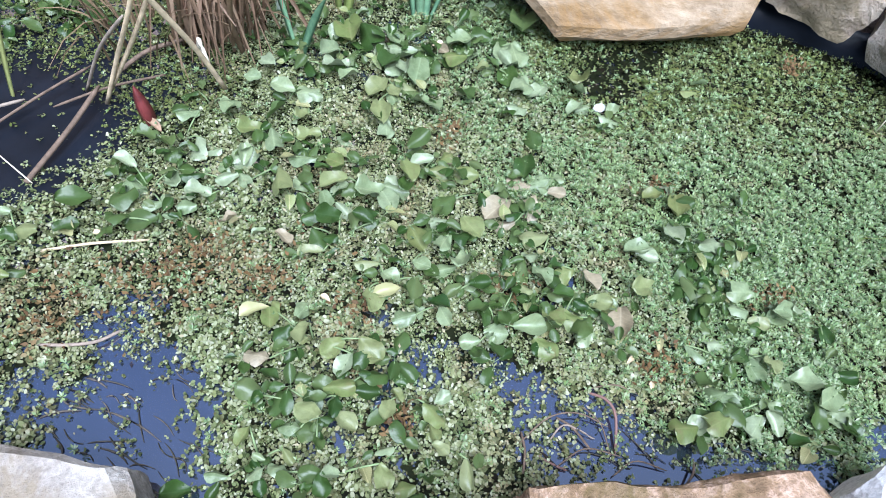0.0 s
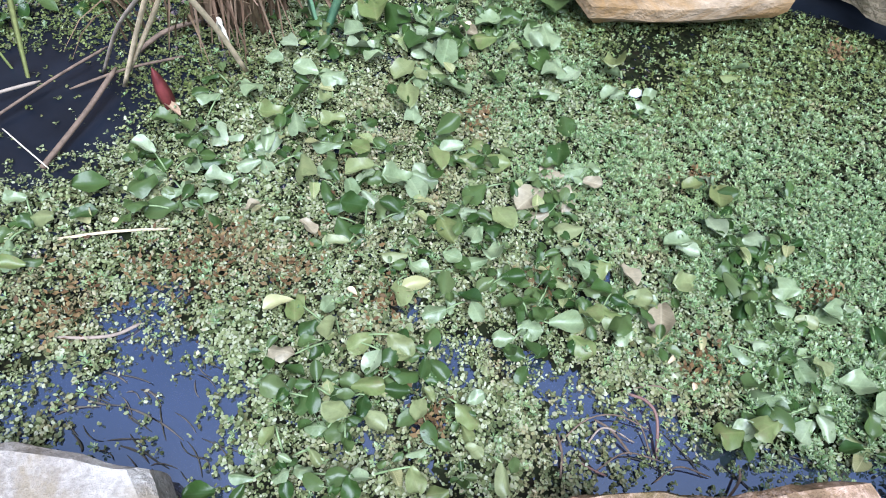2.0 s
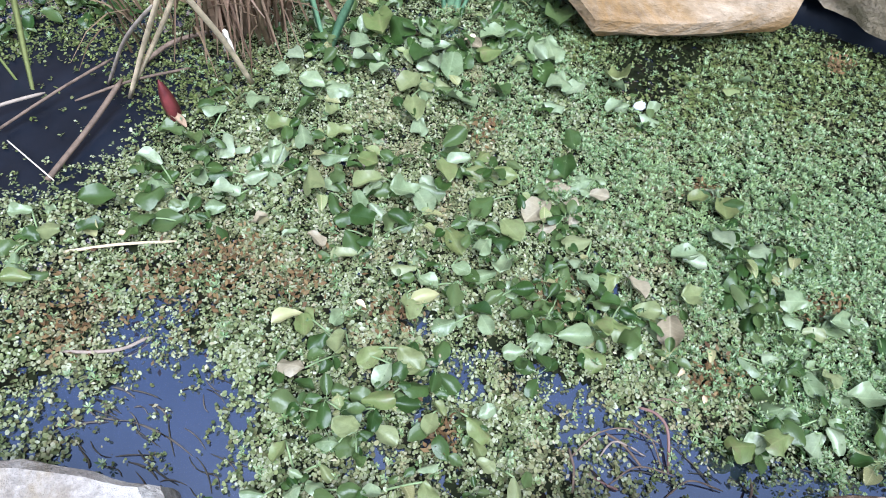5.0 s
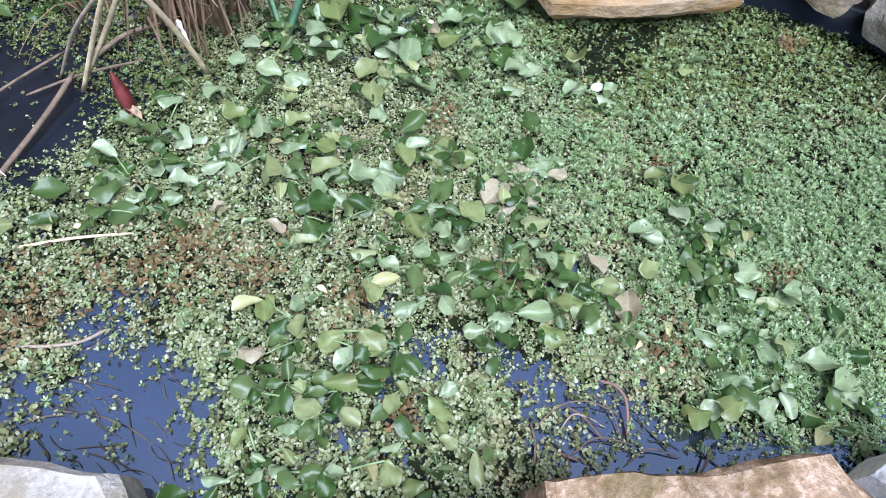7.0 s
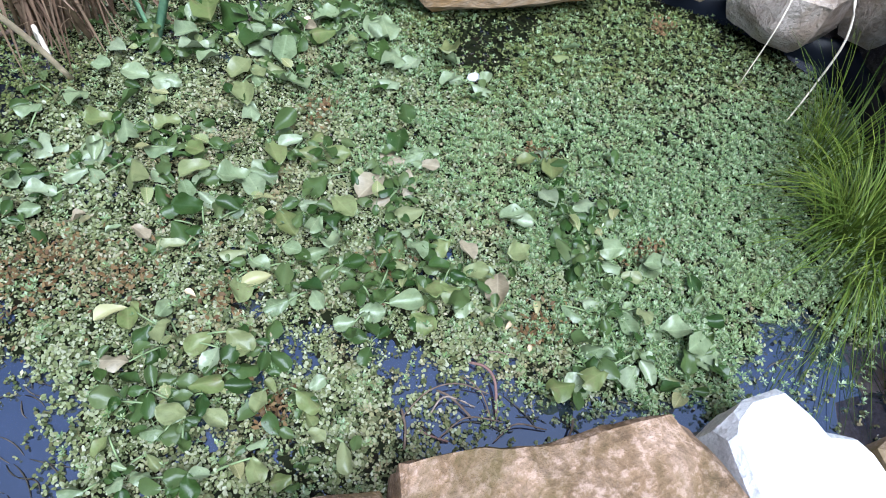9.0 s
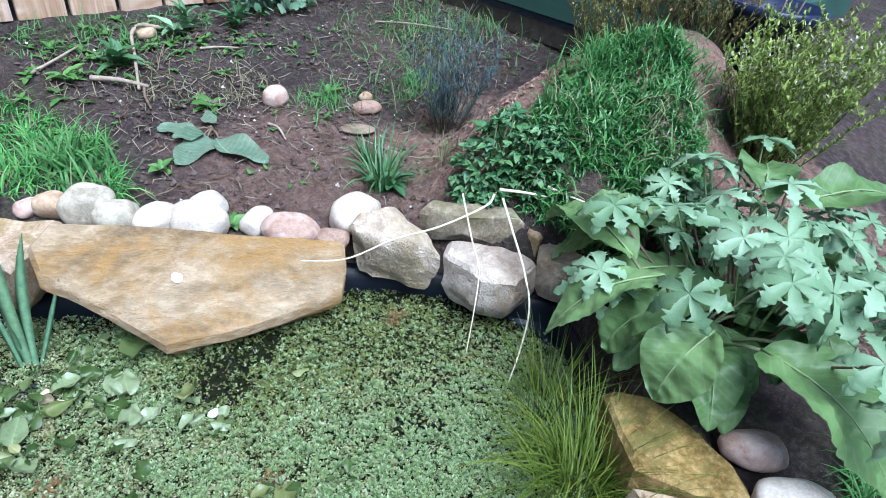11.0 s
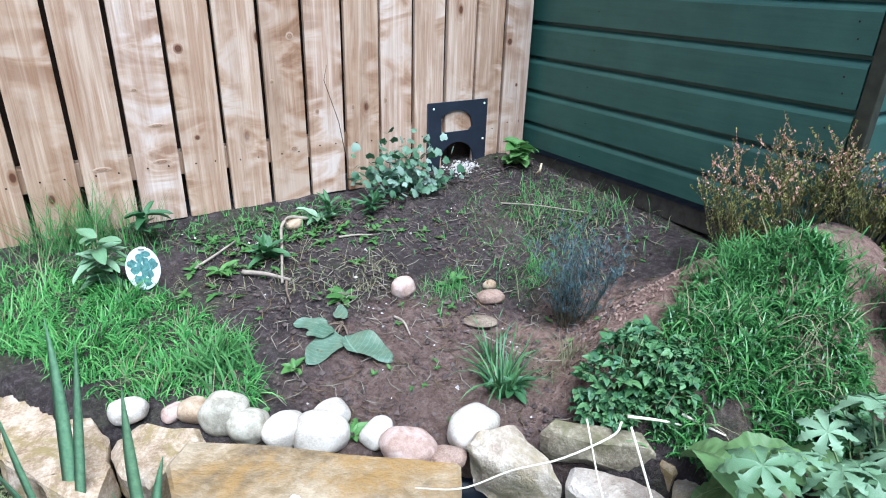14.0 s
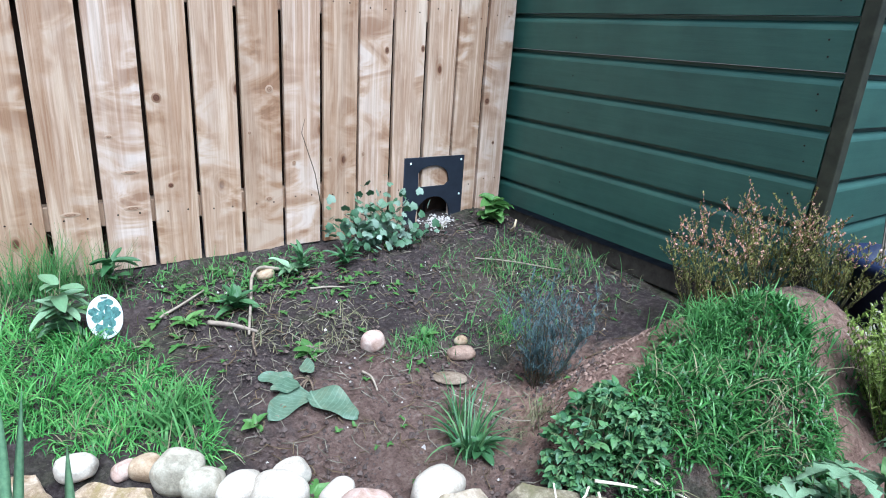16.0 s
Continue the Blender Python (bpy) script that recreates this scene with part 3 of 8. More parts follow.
# ---- ground, pond ----
POND = [(-2.75, -1.45), (-2.45, -1.62), (-2.24, -1.69), (-1.95, -1.80), (-1.84, -1.82), (-1.58, -1.90), (-1.45, -1.93), (-1.41, -2.02), (-1.30, -2.03),
        (-1.20, -1.96), (-1.10, -1.88), (-1.00, -1.74), (-0.90, -1.60), (-0.845, -1.50), (-0.90, -1.41), (-0.955, -1.315), (-1.035, -1.22), (-1.12, -1.155), (-1.32, -1.08), (-1.47, -1.00),
        (-1.575, -0.92), (-1.685, -0.845), (-1.82, -0.72), (-1.90, -0.56), (-2.20, -0.48), (-2.55, -0.62), (-2.80, -0.95)]


def bank(x, y):
    """Height of the soil round the pond."""
    x, y = np.asarray(x, float), np.asarray(y, float)
    right = ss(-0.8, 0.0, x)
    z = 0.13 - 0.05 * ss(-1.7, -2.0, y) + 0.17 * np.clip(y + 1.0, 0, 1.02) * (1 - 0.6 * right) + 0.16 * right * ss(-2.4, -1.2, y)
    z = z + 0.212 * np.exp(-(((x + 0.52) / 0.30) ** 2 + ((y + 1.32) / 0.30) ** 2) ** 2)
    z = z + 0.03 * np.exp(-(((x + 0.5) / 0.3) ** 2 + ((y + 1.37) / 0.22) ** 2)) * np.sin(17 * x + 3) * np.sin(21 * y + 1)
    z = z - 0.05 * np.exp(-((x - 0.03) / 0.09) ** 2) * ss(-1.1, -0.9, y)
    return z + 0.19 * np.exp(-(((x + 0.10) / 0.22) ** 2 + ((y + 1.30) / 0.22) ** 2))


def ground_z(x, y):
    d = edge_distance(POND, x, y)
    b = bank(x, y)
    z = np.where(d > 0, -0.05 + (b + 0.05) * ss(-0.01, 0.06, d), -0.35 + 0.30 * ss(-0.14, 0.0, d))
    return z


def gz(x, y):
    return float(ground_z(np.array([x]), np.array([y]))[0])


xs = np.unique(np.concatenate([[-400, -120, -40, -15, -8, -5, -4], np.arange(-3.2, 0.9, 0.02), [1.2, 2, 4, 8, 15, 40, 120, 400]]))
ys = np.unique(np.concatenate([[-400, -120, -40, -15, -8, -5, -4], np.arange(-3.2, 0.5, 0.02), [0.8, 2, 4, 8, 15, 40, 120, 400]]))
gx, gy = np.meshgrid(xs, ys)
gh = ground_z(gx, gy)
lump = np.array([noise.fractal((x * 9, y * 9, 0.3), 1.0, 2.0, 4) for x, y in zip(gx.ravel(), gy.ravel())]).reshape(gx.shape)
gh = gh + lump * 0.011 * (edge_distance(POND, gx, gy) > 0.02)
nx, ny = len(xs), len(ys)
gf = [(j * nx + i, j * nx + i + 1, (j + 1) * nx + i + 1, (j + 1) * nx + i) for j in range(ny - 1) for i in range(nx - 1)]
ground = Geo().add(np.stack([gx.ravel(), gy.ravel(), gh.ravel()], 1), gf).make("ground", SOIL)
tagged(ground, "bare reddish brown garden soil, crumbly, sloping up to the fence", "soil", kind="structure")


def offset_ring(poly, d, z):
    """The outline moved outwards by d, at height z."""
    out = []
    for i, (x, y) in enumerate(poly):
        (x0, y0), (x1, y1) = poly[i - 1], poly[(i + 1) % len(poly)]
        tx, ty = x1 - x0, y1 - y0
        q = math.hypot(tx, ty)
        out.append((x + ty / q * d, y - tx / q * d, z))
    return out


def dense(poly, step=0.03):
    out = []
    for (x1, y1), (x2, y2) in zip(poly, poly[1:] + poly[:1]):
        k = max(1, int(math.hypot(x2 - x1, y2 - y1) / step))
        out += [(x1 + (x2 - x1) * i / k, y1 + (y2 - y1) * i / k) for i in range(k)]
    return out


rim = dense(POND)
rings = [(-0.09, -0.28), (-0.03, -0.1), (0.004, 0.015), (0.012, 0.045), (0.035, 0.055), (0.055, 0.045), (0.06, 0.01)]
verts = []
for k, (d, z) in enumerate(rings):
    verts += [(x, y, z + 0.014 * noise.noise((x * 14, y * 14, k * 0.4))) for x, y, z in offset_ring(rim, d + 0.008 * math.sin(k * 2.1), z)]
n_rim = len(rim)
lf = [(k * n_rim + i, k * n_rim + (i + 1) % n_rim, (k + 1) * n_rim + (i + 1) % n_rim, (k + 1) * n_rim + i) for k in range(len(rings) - 1) for i in range(n_rim)]
liner = Geo().add(verts, lf).make("pond_liner", LINER)
tagged(liner, "black rubber pond liner folded over the pond's edge", "pond liner", kind="structure")
bm = bmesh.new()
bm.faces.new([bm.verts.new((x, y, 0)) for x, y, z in offset_ring(rim, 0.002, 0)])
bmesh.ops.triangulate(bm, faces=bm.faces)
water = part("water", bm, WATER, None)
tagged(water, "still dark pond water mirroring a grey blue sky", "water", kind="structure")


# ---- stones ----
def rock(outline, top, bottom, mat, label, lift=None, bevel=0.009, rough=0.005, cuts=4, seed=0, tilt=(0, 0), chips=4, name="rock", group="stones round the pond", category="stone"):
    """A rough stone with the given outline seen from above. tilt: rise of its top and base per metre along x and y."""
    cx, cy = sum(p[0] for p in outline) / len(outline), sum(p[1] for p in outline) / len(outline)
    loc = [(x - cx, y - cy) for x, y in outline]
    bm = bmesh.new()

    def ring(scale, z):
        out = []
        for x, y in loc:
            q = max(1e-6, math.hypot(x, y))
            k = (q - scale) / q
            out.append(bm.verts.new((x * k, y * k, z + tilt[0] * x + tilt[1] * y)))
        return out

    h = top - bottom
    levels = [ring(bevel * 2.2, 0), ring(0, h * 0.35), ring(0, h - bevel), ring(bevel, h)]
    for a, b in zip(levels, levels[1:]):
        for i in range(len(loc)):
            j = (i + 1) % len(loc)
            bm.faces.new((a[i], a[j], b[j], b[i]))
    bm.faces.new(levels[-1])
    bm.faces.new(levels[0][::-1])
    # knock flat chips off the corners
    chip = random.Random(seed + 400)
    for _ in range(chips):
        way = Vector((chip.uniform(-1, 1), chip.uniform(-1, 1), chip.uniform(0.5, 1.2))).normalized()
        far = max(v.co.dot(way) for v in bm.verts)
        near = min(v.co.dot(way) for v in bm.verts)
        at = far - (far - near) * chip.uniform(0.02, 0.06)
        bmesh.ops.bisect_plane(bm, geom=bm.verts[:] + bm.edges[:] + bm.faces[:], plane_co=way * at, plane_no=way, clear_outer=True)
        bmesh.ops.holes_fill(bm, edges=[e for e in bm.edges if e.is_boundary], sides=0)
    bmesh.ops.triangulate(bm, faces=bm.faces)
    bm.normal_update()
    for e in bm.edges:
        e.smooth = e.calc_face_angle(0) < 0.45
    for _ in range(cuts):
        long = [e for e in bm.edges if e.calc_length() > 0.022]
        if not long:
            break
        bmesh.ops.subdivide_edges(bm, edges=long, cuts=1)
        bmesh.ops.triangulate(bm, faces=[f for f in bm.faces if len(f.verts) > 3])
    bmesh.ops.recalc_face_normals(bm, faces=bm.faces)
    bm.normal_update()
    moves = []
    for v in bm.verts:
        p = v.co * 11 + Vector((seed * 7.3, seed * 3.1, seed))
        d = noise.noise(p) * rough * 0.9 + noise.noise(p * 3.1) * rough * 0.5 + abs(noise.noise(p * 0.6)) * -rough * 1.2
        moves.append(v.normal * d)
    for v, d in zip(bm.verts, moves):
        v.co += d
    ob = part(name, bm, mat, None, smooth=True)
    ob.location = (cx, cy, bottom)
    return tagged(ob, label, category, group)


def cobble(x, y, z, a, b, c, mat, label, rz=0, seed=0, rx=0, ry=0, group="cobbles behind the slab"):
    """A water-worn cobble of half axes a, b, c."""
    bm = bmesh.new()
    bmesh.ops.create_icosphere(bm, subdivisions=4, radius=1)
    for v in bm.verts:
        p = v.co.copy()
        k = 1 + 0.17 * noise.noise(p * 1.1 + Vector((seed * 3.7, seed, 1))) + 0.02 * noise.noise(p * 4 + Vector((seed, 2, 0)))
        e = 0.86
        v.co = Vector([math.copysign(abs(q) ** e, q) * s * k for q, s in zip(p, (a, b, c))])
    ob = part("cobble", bm, mat, None, smooth=True)
    ob.matrix_basis = pose(x, y, z, rx, ry, rz)
    return tagged(ob, label, "cobble", group)


# the large leaning slab at the back of the pond
SLAB = [(-1.622, -0.966), (-1.583, -0.953), (-1.485, -1.002), (-1.381, -1.057), (-1.280, -1.112), (-1.203, -1.154), (-1.140, -1.190), (-1.160, -1.222), (-1.184, -1.243), (-1.241, -1.229), (-1.292, -1.217), (-1.398, -1.188), (-1.498, -1.154),
        (-1.555, -1.078), (-1.626, -1.000)]


def slab_z(x, y):
    """The slab's plane leans towards the pond."""
    return 0.196 + (0.2444 * (x + 1.62) + 0.6937 * (y + 0.98)) / 0.6775


scx, scy = sum(p[0] for p in SLAB) / len(SLAB), sum(p[1] for p in SLAB) / len(SLAB)
rock(SLAB, slab_z(scx, scy) + 0.002, slab_z(scx, scy) - 0.042, SLABSTONE, "large flat ochre sandstone slab leaning over the pond's edge",
     bevel=0.008, rough=0.004, cuts=5, seed=1, tilt=(0.2444 / 0.6775, 0.6937 / 0.6775), chips=0, name="stone_slab")
bm = bmesh.new()
bmesh.ops.create_icosphere(bm, subdivisions=3, radius=1)
for v in bm.verts:
    v.co = Vector((v.co.x * 0.0105, v.co.y * 0.0105, v.co.z * 0.003)) * (1 + 0.25 * noise.noise(v.co * 1.5))
spot = part("lichen_spot", bm, WHITE, bpy.data.objects["stone_slab"], "white lichen spot", smooth=True)
spot.matrix_basis = pose(-1.437 - scx, -1.098 - scy, slab_z(-1.437, -1.098) - slab_z(scx, scy) + 0.046, 40, -14, 0)
rock([(-1.118, -1.172), (-1.080, -1.155), (-1.015, -1.190), (-0.998, -1.262), (-0.998, -1.318), (-1.032, -1.296), (-1.072, -1.252), (-1.108, -1.210)], 0.175, 0.05, GREYSTONE,
     "rough pale grey rock standing between slab and liner", rough=0.015, cuts=5, seed=2, tilt=(0.10, 0.22), chips=3)
rock([(-0.998, -1.330), (-0.955, -1.300), (-0.910, -1.335), (-0.845, -1.435), (-0.855, -1.470), (-0.948, -1.482), (-0.990, -1.430)], 0.148, 0.03, WARMROCK,
     "squared pale brown block of stone over the water", rough=0.009, cuts=5, seed=3, chips=2)
rock([(-0.985, -1.236), (-0.945, -1.225), (-0.900, -1.258), (-0.815, -1.355), (-0.835, -1.400), (-0.925, -1.312), (-0.978, -1.255)], 0.205, 0.125, MOSSSTONE, "long mossy stone behind the pond's edge", rough=0.007, seed=4, chips=2)
rock([(-0.835, -1.400), (-0.805, -1.370), (-0.785, -1.40), (-0.80, -1.44), (-0.835, -1.44)], 0.185, 0.09, CREAMSTONE, "thin pale stone set on end", rough=0.006, seed=19, chips=2)
rock([(-0.86, -1.46), (-0.81, -1.43), (-0.765, -1.50), (-0.76, -1.575), (-0.82, -1.565), (-0.865, -1.51)], 0.17, 0.06, GREYSTONE, "grey stone half under dock leaves", rough=0.01, seed=5)
rock([(-1.885, -0.74), (-1.875, -0.53), (-1.80, -0.535), (-1.735, -0.60), (-1.695, -0.80), (-1.70, -0.87), (-1.735, -0.915), (-1.80, -0.89)], 0.18, 0.05, CREAMSTONE,
     "cream sandstone block beside the iris leaves", rough=0.01, seed=6)
rock([(-1.70, -0.815), (-1.640, -0.775), (-1.545, -0.855), (-1.538, -0.895), (-1.60, -0.92), (-1.655, -0.962), (-1.69, -0.915)], 0.18, 0.06, CREAMSTONE,
     "jagged pale yellow rock beside the slab", rough=0.009, seed=7)
rock([(-1.98, -0.52), (-1.88, -0.44), (-1.86, -0.48), (-1.87, -0.60), (-1.96, -0.64)], 0.17, 0.05, CREAMSTONE, "cream stone at the lawn's edge", rough=0.01, seed=8)
# the front edge
rock([(-1.88, -1.82), (-1.866, -1.79), (-1.82, -1.80), (-1.775, -1.82), (-1.715, -1.838), (-1.666, -1.853), (-1.60, -1.870), (-1.580, -1.887), (-1.585, -1.93), (-1.60, -2.03), (-1.74, -2.05), (-1.88, -1.99)],
     0.10, -0.02, BLOCKSTONE, "thick brown and pink sandstone block, mossy along its wet edge", bevel=0.008, rough=0.010, seed=9, chips=3)
rock([(-1.565, -1.90), (-1.525, -1.888), (-1.482, -1.897), (-1.468, -1.955), (-1.435, -1.98), (-1.44, -2.03), (-1.47, -2.10), (-1.57, -2.10), (-1.60, -1.99)], 0.10, -0.02, WHITESTONE,
     "bright white angular rock at the water's edge", rough=0.006, seed=10, chips=2)
rock([(-1.425, -1.995), (-1.396, -1.992), (-1.361, -2.012), (-1.308, -2.070), (-1.29, -2.15), (-1.32, -2.22), (-1.42, -2.24), (-1.45, -2.08)], 0.095, 0.0, CREAMSTONE, "rough cream rock beside a white one", rough=0.007, seed=11, chips=2)
rock([(-1.280, -1.950), (-1.245, -1.960), (-1.205, -2.012), (-1.212, -2.121), (-1.213, -2.26), (-1.29, -2.26), (-1.318, -2.13), (-1.322, -2.02)], 0.10, 0.01, CREAMSTONE, "long wedge of cream sandstone", rough=0.006, seed=12, chips=1)
rock([(-1.212, -1.970), (-1.184, -1.990), (-1.146, -2.108), (-1.135, -2.24), (-1.168, -2.28), (-1.205, -2.20), (-1.198, -2.10), (-1.204, -2.035)], 0.105, 0.01, PINKSTONE, "thin pinkish sandstone slip beside a wedge", rough=0.006, seed=13, chips=2)
rock([(-1.147, -1.868), (-1.118, -1.895), (-1.056, -2.018), (-1.016, -2.120), (-1.06, -2.115), (-1.134, -2.075), (-1.206, -2.005), (-1.180, -1.940)], 0.125, 0.01, CREAMSTONE, "pale yellow triangular stone, lichen stained", rough=0.007, seed=14, chips=2)
rock([(-1.02, -1.735), (-0.975, -1.79), (-0.965, -1.865), (-0.99, -1.955), (-1.022, -2.00), (-1.083, -1.935), (-1.112, -1.855), (-1.078, -1.80)], 0.12, 0.0, ORANGESTONE, "orange ochre sandstone shelf behind the sedge", rough=0.006, seed=15, chips=2)
rock([(-2.41, -1.56), (-2.298, -1.592), (-2.226, -1.626), (-2.192, -1.644), (-2.188, -1.675), (-2.205, -1.75), (-2.33, -1.84), (-2.43, -1.75)], 0.078, -0.02, PALESTONE, "pale cream stone at the pond's near edge", rough=0.008, seed=16)
rock([(-2.06, -1.775), (-1.99, -1.764), (-1.926, -1.783), (-1.886, -1.80), (-1.897, -1.88), (-1.93, -1.95), (-2.06, -1.90)], 0.085, -0.02, BLOCKSTONE, "low brown sandstone piece against a thicker block", rough=0.006, seed=17)
rock([(-2.19, -1.79), (-2.10, -1.80), (-2.03, -1.85), (-2.05, -1.95), (-2.18, -1.93)], 0.07, 0.0, SANDSTONE, "low brown edging stone", rough=0.006, seed=18)

for k, (x, y, a, b, c, rz, m, lab) in enumerate([
        (-1.578, -0.782, 0.022, 0.020, 0.018, 20, COBBLE_PINK, "small pinkish cobble beside a tan one"), (-1.655, -0.745, 0.034, 0.028, 0.026, -20, COBBLE, "smooth white cobble behind a rock"),
        (-1.539, -0.799, 0.030, 0.026, 0.026, -30, COBBLE_TAN, "tan cobble among white ones"), (-1.489, -0.843, 0.044, 0.038, 0.044, -30, COBBLE_GREY, "tall grey green speckled cobble"),
        (-1.458, -0.889, 0.038, 0.034, 0.036, -40, COBBLE_GREY, "smooth grey cobble behind the slab"), (-1.397, -0.931, 0.042, 0.034, 0.033, 10, COBBLE, "flat white cobble behind the slab"),
        (-1.298, -0.939, 0.034, 0.03, 0.034, 0, COBBLE, "upright white cobble behind the slab"), (-1.335, -0.977, 0.05, 0.042, 0.042, -20, COBBLE, "large round white cobble"),
        (-1.233, -1.021, 0.034, 0.028, 0.027, 20, COBBLE, "small oval white cobble"), (-1.203, -1.096, 0.052, 0.038, 0.035, -35, COBBLE_PINK, "pink granite cobble behind the slab"),
        (-1.059, -1.117, 0.055, 0.04, 0.04, 15, COBBLE, "large pale oval cobble"), (-1.148, -1.150, 0.036, 0.026, 0.020, -30, COBBLE_RED, "reddish tan cobble wedged behind the slab")]):
    cobble(x, y, float(bank(x, y)) + c * 0.62, a * 1.12, b * 1.08, c * 0.98, m, lab, rz, k)
for k, (x, y, a, b, c, rz, m, lab) in enumerate([
        (-0.941, -1.960, 0.045, 0.036, 0.034, 40, COBBLE_PINK, "round pinkish grey cobble"), (-0.985, -2.036, 0.055, 0.036, 0.034, 50, COBBLE, "oval bluish white cobble"),
        (-1.131, -2.122, 0.058, 0.04, 0.036, 55, COBBLE, "oval white cobble on edging stones"), (-1.116, -2.200, 0.045, 0.036, 0.03, 50, COBBLE_BROWN, "reddish brown cobble beside green grass"),
        (-1.025, -2.167, 0.034, 0.028, 0.026, 20, COBBLE_GREY, "small mottled grey cobble"),
        (-1.129, -2.275, 0.04, 0.03, 0.028, 30, COBBLE, "white cobble at the foot of the grass")]):
    cobble(x, y, max(gz(x, y) + c * 0.7, 0.12), a * 1.15, b * 0.88, c * 0.85, m, lab, rz - 88, 30 + k, group="cobbles on the grassy edge")
for k, (x, y, a, b, c, rz, m, lab) in enumerate([
        (-0.929, -0.60, 0.036, 0.030, 0.027, 0, COBBLE_PINK, "pale speckled cobble lying on soil"), (-0.722, -0.732, 0.040, 0.026, 0.017, -25, COBBLE_RED, "flat red brown pebble on soil"),
        (-0.690, -0.685, 0.020, 0.016, 0.013, 0, COBBLE_TAN, "small tan pebble on bare soil"), (-0.805, -0.80, 0.046, 0.032, 0.008, -35, SUBSTONE, "flat brown stone sunk in soil"),
        (-1.08, -0.17, 0.03, 0.02, 0.018, 0, COBBLE_TAN, "brown pebble by a stick")]):
    cobble(x, y, gz(x, y) + c * 0.6, a, b, c, m, lab, rz, 50 + k, group="stones on the soil")

# ---- fence ----
fence = thing("fence", (0, 0, 0), "new softwood board fence with narrow dark gaps", "fence")
fence["kind"] = "structure"
PITCH = 0.135


def fence_board(length, seed):
    """A sawn board, slightly bowed, with eased edges; base at z = 0, front at y = 0."""
    r = random.Random(seed)
    bm = box((0.1225, 0.018, length), 0.002, (0, 0.009, length / 2))
    bmesh.ops.bisect_plane(bm, geom=bm.verts[:] + bm.edges[:] + bm.faces[:], plane_co=(0, 0, length * 0.33), plane_no=(0, 0, 1))
    bmesh.ops.bisect_plane(bm, geom=bm.verts[:] + bm.edges[:] + bm.faces[:], plane_co=(0, 0, length * 0.66), plane_no=(0, 0, 1))
    sway = r.uniform(-0.003, 0.003)
    for v in bm.verts:
        v.co.x += sway * math.sin(v.co.z * 2.2)
    return bm


for i in range(30):
    base = 0.302 + random.Random(i).uniform(-0.004, 0.004)
    if i == 2:
        base = 0.46
    x = -(i + 0.5) * PITCH - 0.003
    b = part("board", fence_board(1.9 - base, i), FENCE, fence)
    b.location = (x, random.Random(i + 50).uniform(-0.002, 0.002), base)
    if i < 15:
        for u in (-0.028, 0.03):
            for h in (0.47, 1.1):
                if h > base + 0.03:
                    bm = bmesh.new()
                    bmesh.ops.create_cone(bm, cap_ends=True, segments=8, radius1=0.0026, radius2=0.0022, depth=0.0016, matrix=pose(u, -0.0005, h - base + random.Random(i).uniform(-0.012, 0.012), 90, 0, 0))
                    part("nail", bm, DARKWOOD, b)
def knot_mat(name, core, ring, rim):
    """End grain: rings round a dark heart."""
    m, n, l, p = shader(name)
    c = n.new("ShaderNodeTexCoord").outputs["Object"]
    far = n.new("ShaderNodeVectorMath")
    far.operation = "LENGTH"
    flat_ = n.new("ShaderNodeMapping")
    flat_.inputs["Scale"].default_value = (1, 0, 1)
    l.new(c, flat_.inputs["Vector"])
    l.new(flat_.outputs[0], far.inputs[0])
    rough_ = n.new("ShaderNodeMath")
    rough_.operation, rough_.inputs[1].default_value = "MULTIPLY_ADD", 0.3
    l.new(noise_node(n, l, 3.0, 4, c), rough_.inputs[0])
    l.new(far.outputs["Value"], rough_.inputs[2])
    l.new(ramp(n, l, rough_.outputs[0], [(0.15, core), (0.45, ring), (0.62, core), (0.72, ring), (0.95, rim)]), p.inputs["Base Color"])
    p.inputs["Roughness"].default_value = 0.5
    return m


DARKKNOT = knot_mat("dark_knot", (0.07, 0.024, 0.013), (0.15, 0.065, 0.036), (0.30, 0.18, 0.11))
PALEKNOT = knot_mat("pale_knot", (0.20, 0.105, 0.060), (0.36, 0.225, 0.145), (0.43, 0.295, 0.205))
